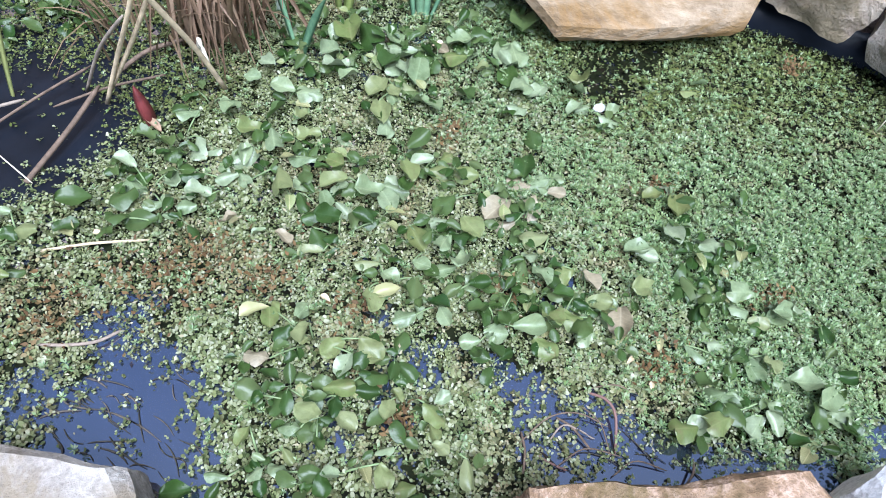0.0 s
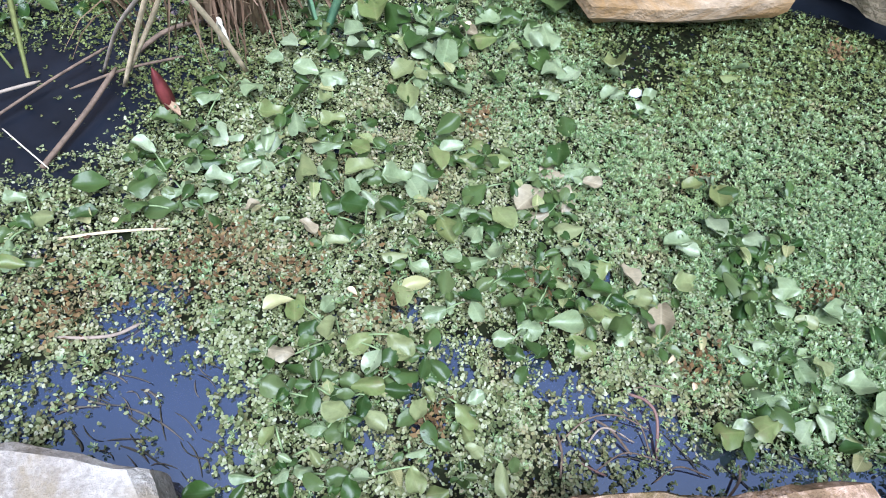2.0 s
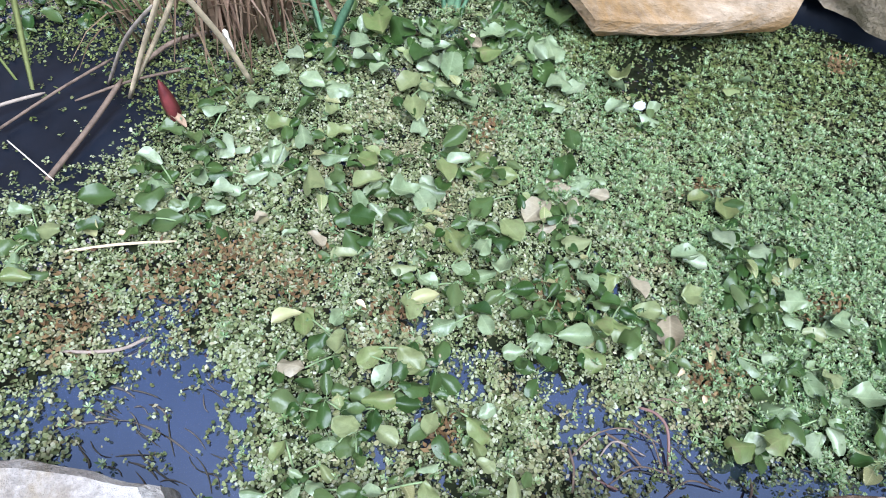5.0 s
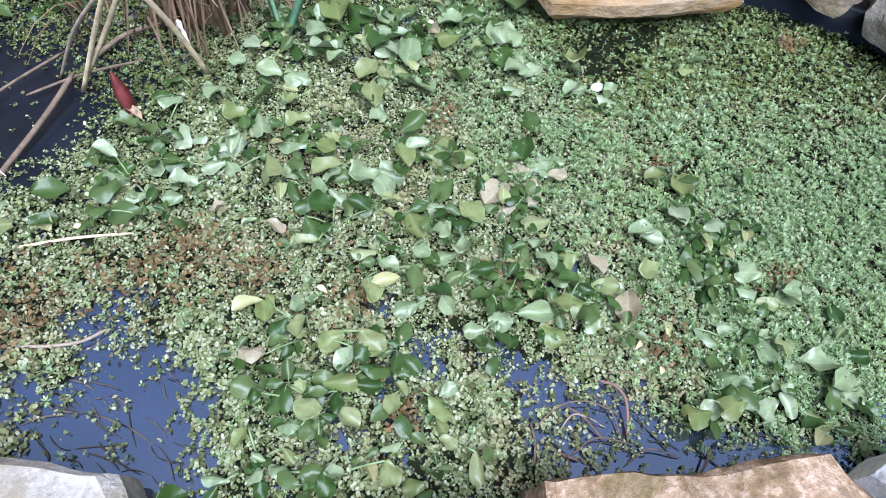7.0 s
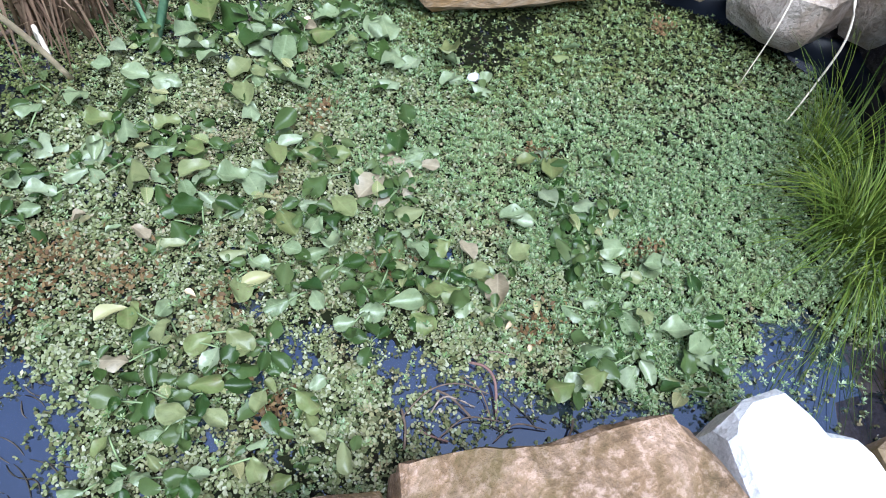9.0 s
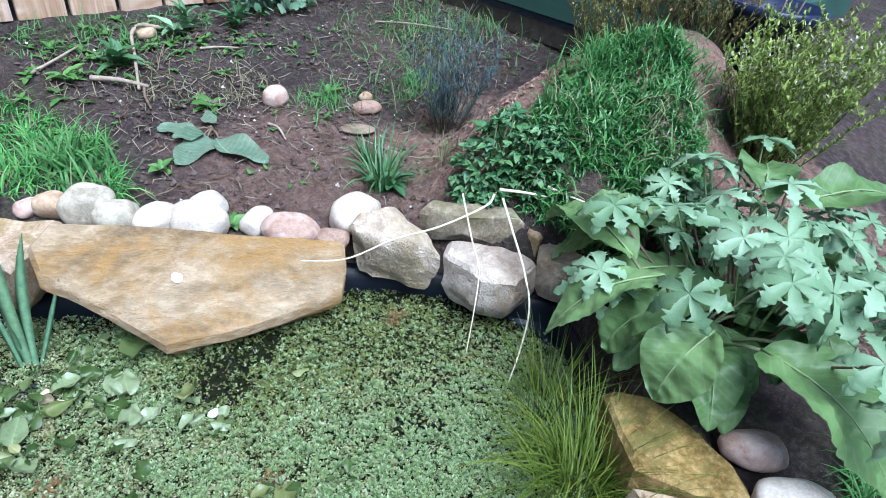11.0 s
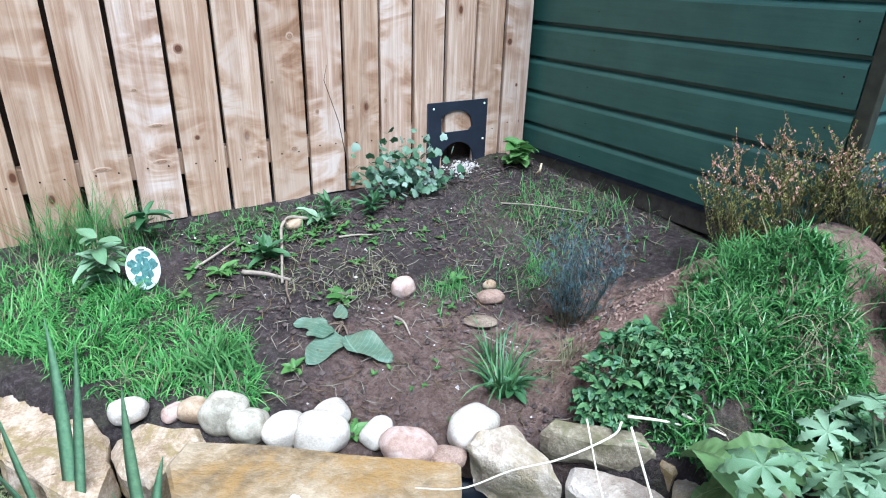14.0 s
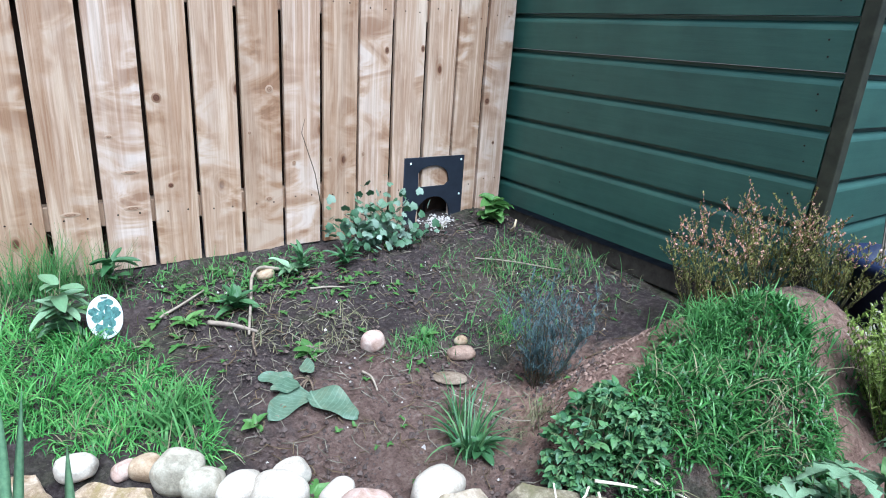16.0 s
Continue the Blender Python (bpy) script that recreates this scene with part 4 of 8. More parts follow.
for x, z, w, h, m in ((-1.318, 0.804, 0.014, 0.015, DARKKNOT), (-1.299, 0.548, 0.009, 0.009, DARKKNOT), (-1.001, 0.478, 0.015, 0.010, PALEKNOT), (-0.99, 0.83, 0.013, 0.013, PALEKNOT), (-1.057, 0.696, 0.008, 0.008, PALEKNOT), (-0.912, 0.592, 0.008, 0.011, PALEKNOT),
                      (-0.783, 0.596, 0.008, 0.012, PALEKNOT), (-0.655, 0.608, 0.008, 0.012, PALEKNOT), (-1.404, 0.594, 0.026, 0.006, PALEKNOT), (-1.407, 0.487, 0.026, 0.008, PALEKNOT), (-1.449, 0.698, 0.010, 0.006, PALEKNOT), (-1.566, 0.484, 0.026, 0.007, PALEKNOT),
                      (-0.571, 0.963, 0.009, 0.013, DARKKNOT), (-0.425, 0.974, 0.009, 0.013, DARKKNOT), (-0.114, 0.791, 0.014, 0.016, DARKKNOT), (-0.065, 0.625, 0.007, 0.008, DARKKNOT)):
    bm = bmesh.new()
    bmesh.ops.create_uvsphere(bm, u_segments=14, v_segments=8, radius=1)
    i = max(0, int((-x - 0.003) / PITCH))
    b = [c for c in fence.children if c.name.startswith("board") and abs(c.location.x + (i + 0.5) * PITCH + 0.003) < 0.01][0]
    ob = part("knot", bm, m, b, "dark brown knot" if m is DARKKNOT else "pale brown knot", smooth=True)
    ob.matrix_basis = pose(x - b.location.x, 0, z - b.location.z) @ Matrix.Diagonal((w, 0.0009, h, 1))
# back boards; the shade behind the gaps is put into their dark brown
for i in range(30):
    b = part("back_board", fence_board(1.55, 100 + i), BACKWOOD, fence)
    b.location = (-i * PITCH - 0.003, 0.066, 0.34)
for z in (0.47, 1.1, 1.72):
    b = part("rail", box((4.06, 0.044, 0.07), 0.003, (-2.03, 0.044, z)), FENCE, fence)
gravel = part("gravel_board", box((4.06, 0.03, 0.10), 0.003, (-2.03, 0.026, 0.245)), BEARER, fence, "dark damp gravel board under the fence")

# ---- shed ----
shed = thing("shed", (0.03, 0, 0), "dark green painted timber shed with shiplap boards", "shed")
shed["kind"] = "structure"
PLANK = 0.131


def shiplap(length, foot=0.0):
    """One shiplap board along +y: hollowed upper edge, square lower edge. Face looks to -x."""
    prof = [(0.0, foot), (0.0, 0.098), (0.002, 0.104), (0.006, 0.111), (0.012, 0.117), (0.015, 0.119), (0.015, 0.1295), (0.034, 0.1295), (0.034, foot)]
    bm = bmesh.new()
    a = [bm.verts.new((x, 0, z)) for x, z in prof]
    b = [bm.verts.new((x, length, z)) for x, z in prof]
    bm.faces.new(a)
    bm.faces.new(b[::-1])
    for i in range(len(prof)):
        j = (i + 1) % len(prof)
        bm.faces.new((a[i], b[i], b[j], a[j]))
    return bm


for i in range(12):
    b = part("plank", shiplap(1.75, 0.027 if i == 0 else 0.0), SHED, shed)
    b.location = (0, -1.2, 0.345 + i * PLANK - 0.004)
    for y, z in ((0.045, 0.035), (0.052, 0.075), (0.9, 0.05)):
        bm = bmesh.new()
        bmesh.ops.create_cone(bm, cap_ends=True, segments=8, radius1=0.0026, radius2=0.0022, depth=0.0016, matrix=pose(-0.0005, y + random.Random(i).uniform(-0.008, 0.008), z, 0, 90, 0))
        part("nail", bm, DARKWOOD, b)
for i in range(12):
    b = part("plank", shiplap(1.6), SHED, shed)
    b.matrix_basis = pose(1.63, -1.242, 0.345 + i * PLANK - 0.004, 0, 0, 90)
part("corner_trim", box((0.038, 0.038, 1.62), 0.003, (0.018, -1.223, 1.14)), TRIM, shed, "worn corner batten, paint rubbed to brown")
part("bearer", box((0.07, 1.7, 0.07), 0.004, (0.052, -0.37, 0.305)), BEARER, shed, "weathered brown bearer under the shed")
part("roof", box((1.8, 2.0, 0.03), 0.004, (0.78, -0.35, 1.95)), LINER, shed, "dark felt roof")

# ---- plate ----
def plate_mesh():
    """A plate with a rounded window and, below, an arched doorway, extruded."""
    cu = bpy.data.curves.new("outline", "CURVE")
    cu.dimensions, cu.fill_mode, cu.extrude, cu.bevel_depth = "2D", "BOTH", 0.002, 0.0008
    w = 0.137
    arch = [(0.08 * math.cos(a), 0.055 + 0.075 * math.sin(a)) for a in np.linspace(0, math.pi, 13)]
    outer = [(-w, 0.0), (-w, 0.285), (w, 0.285), (w, 0.0), (0.08, 0.0)] + arch + [(-0.08, 0.0)]
    window = [(-0.075, 0.17), (-0.075, 0.205)] + [(-0.01 + 0.075 * math.cos(a), 0.205 + 0.048 * math.sin(a)) for a in np.linspace(math.pi * 0.85, 0, 9)] + [(0.07, 0.185), (0.05, 0.17)]
    for ring in (outer, window):
        s = cu.splines.new("POLY")
        s.points.add(len(ring) - 1)
        for p, (x, z) in zip(s.points, ring):
            p.co = (x, z, 0, 1)
        s.use_cyclic_u = True
    tmp = new("outline", cu)
    me = bpy.data.meshes.new_from_object(tmp.evaluated_get(bpy.context.evaluated_depsgraph_get()))
    bpy.data.objects.remove(tmp)
    me.materials.clear()
    me.materials.append(PLATE)
    return me


plate = new("doorway_plate", plate_mesh())
plate.matrix_basis = pose(-0.347, -0.004, 0.298, 90, 0, 0)
tagged(plate, "dark slate coloured plate with a window above an arched animal doorway", "wildlife doorway")
for x, z in ((-0.112, 0.264), (0.122, 0.269), (0.122, 0.13)):
    bm = bmesh.new()
    bmesh.ops.create_cone(bm, cap_ends=True, segments=12, radius1=0.005, radius2=0.0035, depth=0.003)
    bmesh.ops.translate(bm, vec=(x, z, 0.0035), verts=bm.verts)
    part("screw_head", bm, WHITE, plate)

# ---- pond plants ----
GAPSHADEWEED = leaf_mat("drowned_weed_gap_shade", [(0.003, 0.004, 0.002), (0.007, 0.010, 0.004), (0.016, 0.021, 0.008), (0.010, 0.008, 0.005)], 0.6, 0, True, gloss=0.03)
BAY = [(-2.311, -1.57), (-2.264, -1.527), (-2.228, -1.513), (-2.239, -1.469), (-2.231, -1.44), (-2.2, -1.45), (-2.198, -1.493), (-2.164, -1.517), (-2.126, -1.536), (-2.118, -1.575), (-2.141, -1.61), (-2.132, -1.637),
       (-2.142, -1.666), (-2.183, -1.69), (-2.232, -1.70), (-2.293, -1.63), (-2.34, -1.569)]
DARKBAY = [(-2.60, -0.98), (-2.331, -0.975), (-2.258, -0.994), (-2.204, -1.038), (-2.178, -1.121), (-2.195, -1.187), (-2.237, -1.21), (-2.274, -1.224), (-2.306, -1.232), (-2.60, -1.214)]
NEARGAP = [(-1.83, -1.74), (-1.775, -1.718), (-1.729, -1.704), (-1.683, -1.725), (-1.686, -1.754), (-1.666, -1.789), (-1.623, -1.816), (-1.563, -1.846), (-1.50, -1.862), (-1.517, -1.91), (-1.679, -1.864), (-1.816, -1.815)]
SIDEGAP = [(-1.445, -1.857), (-1.416, -1.838), (-1.369, -1.822), (-1.308, -1.836), (-1.28, -1.873), (-1.20, -1.92), (-1.22, -1.96), (-1.30, -2.03), (-1.42, -2.02), (-1.45, -1.93)]
DARKHOLE = [(-1.458, -1.206), (-1.435, -1.194), (-1.393, -1.204), (-1.337, -1.203), (-1.382, -1.249), (-1.425, -1.275), (-1.464, -1.272), (-1.472, -1.25)]


def field(x, y, scale, seed):
    return np.array([noise.noise((a * scale, b * scale, seed)) for a, b in zip(x, y)])


def cover(x, y):
    """How thickly the small plants lie."""
    c = np.ones(len(x))
    wob = field(x, y, 22, 3.0) * 0.03 + field(x, y, 70, 4.0) * 0.016
    for poly, least in ((BAY, 0.025), (DARKBAY, 0.03), (NEARGAP, 0.07), (SIDEGAP, 0.04), (DARKHOLE, 0.12)):
        d = edge_distance(poly, x, y) + wob - 0.025 * (poly is DARKHOLE)
        c *= least + (1 - least) * ss(-0.03, 0.04, d) + 0.22 * ss(0.22, 0.42, field(x, y, 30, 6.0)) * (d < -0.01) * (poly not in (DARKBAY, SIDEGAP, DARKHOLE))
    # weed thinned under the crowded broad leaves: dark gaps stand in for their shadow
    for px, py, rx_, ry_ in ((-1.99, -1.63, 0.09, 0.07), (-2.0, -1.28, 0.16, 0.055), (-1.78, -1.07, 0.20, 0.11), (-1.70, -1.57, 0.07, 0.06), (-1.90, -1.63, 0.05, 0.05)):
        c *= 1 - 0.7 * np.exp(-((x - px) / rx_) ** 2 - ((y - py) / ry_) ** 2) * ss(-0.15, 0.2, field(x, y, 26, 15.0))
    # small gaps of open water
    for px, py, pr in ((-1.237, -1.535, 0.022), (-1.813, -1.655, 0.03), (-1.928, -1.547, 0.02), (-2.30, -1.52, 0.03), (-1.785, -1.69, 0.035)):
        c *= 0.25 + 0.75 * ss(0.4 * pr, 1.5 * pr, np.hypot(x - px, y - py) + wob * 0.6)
    # thinner strip under the slab and the rocks, thinned to darken it like shade
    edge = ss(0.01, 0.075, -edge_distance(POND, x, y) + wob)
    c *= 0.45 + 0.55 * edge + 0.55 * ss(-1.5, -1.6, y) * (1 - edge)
    # thinner towards the overhanging dock
    c *= 1 - 0.42 * ss(-1.40, -1.15, x + wob) * ss(-1.68, -1.45, y)
    # thin growth among the reeds
    c *= 1 - 0.45 * ss(-1.95, -2.10, x + wob) * ss(-1.24, -1.12, y + wob)
    # the near left is only thinly covered, with streaks of open water
    c *= 1 - 0.30 * ss(-2.10, -2.30, x + field(x, y, 9, 8.0) * 0.12)
    c *= 1 - 0.25 * ss(0.05, 0.35, field(x, y, 17, 5.0)) * ss(-1.65, -1.95, x) * ss(-1.30, -1.45, y)
    return c


def scatter(count):
    x, y = rng.uniform(-2.7, -0.9, count), rng.uniform(-2.03, -0.5, count)
    keep = edge_distance(POND, x, y) < -0.004
    x, y = x[keep], y[keep]
    keep = rng.random(len(x)) < cover(x, y)
    return x[keep], y[keep]


# near-black drowned weed under the floating plants; the gaps' shade is its colour
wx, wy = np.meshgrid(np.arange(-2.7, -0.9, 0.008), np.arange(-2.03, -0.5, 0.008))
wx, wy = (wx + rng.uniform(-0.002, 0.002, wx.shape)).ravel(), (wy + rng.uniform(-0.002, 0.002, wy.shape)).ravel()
# on the right it always fills in, blackening holes and the shaded strip
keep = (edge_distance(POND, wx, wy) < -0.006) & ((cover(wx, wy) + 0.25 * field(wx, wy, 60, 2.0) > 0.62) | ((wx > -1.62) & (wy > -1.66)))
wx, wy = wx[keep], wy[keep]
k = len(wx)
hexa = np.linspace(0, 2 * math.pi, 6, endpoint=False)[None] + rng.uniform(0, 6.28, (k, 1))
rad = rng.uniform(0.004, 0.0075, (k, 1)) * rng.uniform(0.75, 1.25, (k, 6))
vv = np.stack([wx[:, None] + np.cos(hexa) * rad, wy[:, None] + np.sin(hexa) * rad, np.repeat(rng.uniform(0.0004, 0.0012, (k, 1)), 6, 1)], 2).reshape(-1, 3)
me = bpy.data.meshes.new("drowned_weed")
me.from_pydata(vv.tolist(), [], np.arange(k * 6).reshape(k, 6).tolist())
me.materials.append(GAPSHADEWEED)
tagged(new("drowned_weed", me), "near-black drowned weed standing in for shade just under the floating leaves", "water plant", kind="stuff")

# folds of the black liner that lie just above the shallow water in the reedy corner
wx, wy = np.arange(-2.64, -2.03, 0.006), np.arange(-1.35, -0.82, 0.006)
wx, wy = np.meshgrid(wx, wy)
tilts = rng.normal(0, 0.20, (18, 2))
seeds = np.stack([rng.uniform(-2.64, -2.12, 18), rng.uniform(-1.27, -0.90, 18)], 1)
fold = np.max([0.010 - 0.05 * np.hypot(wx - a, wy - b) + tx * (wx - a) * 0.5 + ty * (wy - b) * 0.5 for (a, b), (tx, ty) in zip(seeds, tilts)], 0)
fold = (fold - fold.min()) / (fold.max() - fold.min())
bay_d = edge_distance(DARKBAY, wx, wy) + 0.02 * field(wx.ravel(), wy.ravel(), 20, 2.0).reshape(wx.shape)
wz = np.where(bay_d < 0.10, 0.0007 + 0.045 * fold ** 2 * ss(0.02, -0.03, bay_d), -0.03)
q1, q2 = wx.shape
wf = [(j * q2 + i, j * q2 + i + 1, (j + 1) * q2 + i + 1, (j + 1) * q2 + i) for j in range(q1 - 1) for i in range(q2 - 1)]
tagged(Geo().add(np.stack([wx.ravel(), wy.ravel(), wz.ravel()], 1), wf).make("liner_fold", LINER), "wet black pond liner lying in creased folds by reeds", "pond liner", kind="structure")


def fronds(name, x, y, low, high, mat_, label, category):
    """Small rounded fronds floating in twos and threes, tilted and overlapping."""
    k = len(x)
    near = rng.integers(2, 4, k)
    x, y = np.repeat(x, near), np.repeat(y, near)
    k = len(x)
    r = rng.uniform(low, high, k) * (1 + 0.35 * (field(x, y, 12, 9.0) > 0.1))
    away = rng.uniform(0, 6.28, k)
    x, y = x + np.cos(away) * r * 1.1, y + np.sin(away) * r * 1.1
    turn = rng.uniform(0, 6.28, k)
    tx, ty = rng.normal(0, 0.38, k), rng.normal(0, 0.38, k)
    z0 = rng.uniform(0.0015, 0.004 if mat_ is UNDERWEED else 0.009, k)
    corner = np.linspace(0, 2 * math.pi, 7, endpoint=False)
    ca, sa = np.cos(corner)[None] * r[:, None], np.sin(corner)[None] * r[:, None] * rng.uniform(0.5, 0.95, k)[:, None]
    px_, py_ = ca * np.cos(turn)[:, None] - sa * np.sin(turn)[:, None], ca * np.sin(turn)[:, None] + sa * np.cos(turn)[:, None]
    vv = np.stack([x[:, None] + px_, y[:, None] + py_, z0[:, None] + px_ * tx[:, None] + py_ * ty[:, None]], 2).reshape(-1, 3)
    me = bpy.data.meshes.new(name)
    me.from_pydata(vv.tolist(), [], np.arange(k * 7).reshape(k, 7).tolist())
    me.materials.append(mat_)
    return tagged(new(name, me), label, category, kind="stuff")


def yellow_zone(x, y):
    """The yellow green growth under slab and far stones, shade put into its colour."""
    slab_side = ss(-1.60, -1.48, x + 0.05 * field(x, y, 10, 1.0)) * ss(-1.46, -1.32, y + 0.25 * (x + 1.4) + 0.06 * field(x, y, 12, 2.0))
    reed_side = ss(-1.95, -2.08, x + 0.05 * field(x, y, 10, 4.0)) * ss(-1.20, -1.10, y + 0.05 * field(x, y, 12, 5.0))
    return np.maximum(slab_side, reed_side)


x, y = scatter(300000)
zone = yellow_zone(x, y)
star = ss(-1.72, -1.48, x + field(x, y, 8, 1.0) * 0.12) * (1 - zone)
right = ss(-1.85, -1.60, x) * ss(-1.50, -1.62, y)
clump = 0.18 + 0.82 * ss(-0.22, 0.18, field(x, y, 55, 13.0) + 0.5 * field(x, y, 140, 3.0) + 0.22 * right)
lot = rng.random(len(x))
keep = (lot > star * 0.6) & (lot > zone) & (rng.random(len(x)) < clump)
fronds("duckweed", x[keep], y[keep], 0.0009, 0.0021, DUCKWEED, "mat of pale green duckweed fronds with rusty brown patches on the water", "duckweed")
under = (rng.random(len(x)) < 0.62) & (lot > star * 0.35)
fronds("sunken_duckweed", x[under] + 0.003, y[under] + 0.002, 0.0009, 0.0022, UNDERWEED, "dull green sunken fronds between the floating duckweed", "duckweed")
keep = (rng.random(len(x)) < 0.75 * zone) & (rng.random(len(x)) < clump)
fronds("yellow_duckweed", x[keep], y[keep], 0.0010, 0.0023, SHADEWEED, "yellow green floating weed, coloured dark for shade by stones and reeds", "duckweed")

# starwort: rosettes of small pointed leaves
x, y = scatter(210000)
shade = ss(0.13, 0.03, -edge_distance(POND, x, y)) * ss(-1.6, -1.4, y)
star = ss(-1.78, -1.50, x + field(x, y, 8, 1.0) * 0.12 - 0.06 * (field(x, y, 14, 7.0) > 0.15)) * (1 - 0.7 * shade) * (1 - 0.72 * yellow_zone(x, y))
right = ss(-1.85, -1.60, x) * ss(-1.50, -1.62, y)
keep = rng.random(len(x)) < (0.04 + 0.72 * star) * (0.16 + 0.84 * ss(-0.28, 0.14, field(x, y, 34, 11.0) + 0.5 * field(x, y, 90, 3.0) + 0.20 * right))
x, y = x[keep], y[keep]
k, q = len(x), 7
size = rng.uniform(0.0034, 0.0074, k)
ang = rng.uniform(0, 6.28, (k, 1)) + np.arange(q)[None] * (2 * math.pi / q) + rng.normal(0, 0.2, (k, q))
ln = size[:, None] * rng.uniform(0.7, 1.15, (k, q))
lift = rng.uniform(0.05, 1.0, (k, q))
wd = ln * rng.uniform(0.24, 0.42, (k, q))
dx, dy = np.cos(ang), np.sin(ang)
zb = rng.uniform(0.003, 0.016, k)[:, None] + np.zeros((k, q))
flat = np.cos(lift)


def tip(a, b):
    """Points a leaf lengths out and b widths to the side."""
    return np.stack([x[:, None] + dx * ln * a * flat - dy * wd * b, y[:, None] + dy * ln * a * flat + dx * wd * b, zb + ln * a * np.sin(lift)], 2)


vv = np.stack([tip(0.05, 0), tip(0.6, 0.55), tip(1.0, 0), tip(0.6, -0.55)], 2).reshape(-1, 3)
me = bpy.data.meshes.new("starwort")
me.from_pydata(vv.tolist(), [], np.arange(k * q * 4).reshape(-1, 4).tolist())
me.materials.append(STARWORT)
tagged(new("starwort", me), "carpet of small bluish green starwort rosettes floating on the pond", "water plant", kind="stuff")

# broad-leaved floating plants
PAD = [Geo().add(*leaf(1.0, w, 9, b, c, u, 0.09, s, 2, 0.5)).mesh("leaf", PADLEAF) for s, (w, b, c, u) in enumerate([(0.70, 1.25, 0.2, 0.5), (0.84, 1.1, 0.4, -0.5), (0.62, 1.4, 0.1, 0.9), (0.76, 1.2, 0.6, 0.3), (0.70, 1.3, -0.25, 1.0), (0.80, 1.15, 0.5, -0.8), (0.66, 1.3, 0.3, -0.3)])]
PADOLD = [Geo().add(*leaf(1.0, w, 7, 0.7, c, 0.4, 0.05, 20 + s)).mesh("leaf", OLDLEAF) for s, (w, c) in enumerate([(0.8, 0.1), (0.7, 0.35)])]
STALK = Geo().add(*tube(bow((0, 0, 0), (0, 1, 0), (0, 0, 0.06), 4), [0.05, 0.045, 0.04, 0.03], 5)).mesh("stalk", RIB)


def pad_plant(x, y, size, count, rnd, label):
    t = thing("floating_plant", (x, y, 0.0), label, "water plant", "broad-leaved pond plants")
    a = rnd.uniform(0, 360)
    for i in range(count):
        a += 360 / count * rnd.uniform(0.6, 1.4)
        s = size * rnd.uniform(0.5, 1.15)
        up = rnd.uniform(0, 45)
        me = rnd.choice(PADOLD) if rnd.random() < 0.07 else rnd.choice(PAD)
        m = pose(0, 0, rnd.uniform(0.006, 0.022), 0, 0, a) @ pose(0, 0, 0, up, rnd.uniform(-35, 35), 0)
        st = new("stalk", STALK)
        st.parent, st.matrix_basis = t, m @ Matrix.Diagonal((s * 0.5, s * 0.5, s * 0.5, 1))
        ob = new("leaf", me)
        ob.parent = t
        ob.matrix_basis = m @ Matrix.Translation((0, s * rnd.uniform(0.25, 0.5), 0)) @ pose(0, 0, 0, rnd.uniform(-25, 5), 0, 0) @ Matrix.Diagonal((s, s, s, 1))


PATCHES = {
    "far": [(-1.806, -1.016), (-1.814, -1.153), (-1.786, -1.222), (-1.83, -1.236), (-1.871, -1.113), (-1.934, -1.159), (-1.958, -1.091), (-1.818, -1.057), (-1.902, -1.037), (-1.646, -1.127),
            (-1.583, -1.184), (-1.52, -1.098), (-1.565, -1.281), (-1.51, -1.29), (-1.501, -1.341), (-1.74, -1.08), (-1.70, -1.03), (-1.62, -1.06), (-1.85, -0.95), (-1.75, -0.97), (-1.90, -0.93), (-1.98, -1.00)],
    "middle": [(-2.01, -1.219), (-1.933, -1.246), (-2.014, -1.27), (-2.055, -1.298), (-1.953, -1.293), (-1.991, -1.326), (-1.918, -1.328), (-1.888, -1.376), (-1.801, -1.352), (-1.75, -1.385),
               (-1.727, -1.442), (-1.684, -1.455), (-1.669, -1.40), (-2.098, -1.226), (-2.178, -1.271), (-2.151, -1.316), (-2.104, -1.347), (-2.13, -1.25)],
    "centre": [(-1.979, -1.441), (-1.918, -1.485), (-1.851, -1.459), (-1.781, -1.472), (-1.852, -1.518), (-1.798, -1.543), (-1.707, -1.513), (-1.709, -1.547), (-1.718, -1.592), (-1.681, -1.62),
               (-1.708, -1.641), (-1.662, -1.653), (-1.759, -1.653), (-1.81, -1.60), (-1.821, -1.636), (-1.857, -1.563), (-1.76, -1.59), (-1.74, -1.62)],
    "side": [(-1.491, -1.513), (-1.517, -1.562), (-1.469, -1.595), (-1.583, -1.569), (-1.542, -1.633), (-1.61, -1.615), (-1.561, -1.712), (-1.532, -1.757), (-1.588, -1.766), (-1.662, -1.784),
             (-1.624, -1.792), (-1.574, -1.797), (-1.538, -1.828), (-1.458, -1.769), (-1.47, -1.705), (-1.475, -1.835), (-1.525, -1.79), (-1.505, -1.72)],
    "near": [(-2.014, -1.554), (-1.987, -1.57), (-2.064, -1.551), (-1.953, -1.588), (-1.927, -1.623), (-1.987, -1.609), (-2.044, -1.59), (-2.057, -1.616), (-2.034, -1.636), (-1.976, -1.62),
             (-1.954, -1.661), (-2.084, -1.613), (-2.016, -1.654), (-1.912, -1.679), (-1.917, -1.715), (-2.092, -1.674), (-2.066, -1.673), (-2.044, -1.694), (-1.979, -1.715), (-2.10, -1.636)]}
rnd = random.Random(11)
for patch, places in PATCHES.items():
    for x, y in places:
        if rnd.random() < 0.8:
            pad_plant(x + rnd.gauss(0, 0.012), y + rnd.gauss(0, 0.012), rnd.uniform(0.015, 0.023), rnd.choice((3, 4, 5)), rnd, "small dark green leaves of a pond plant low on the water")

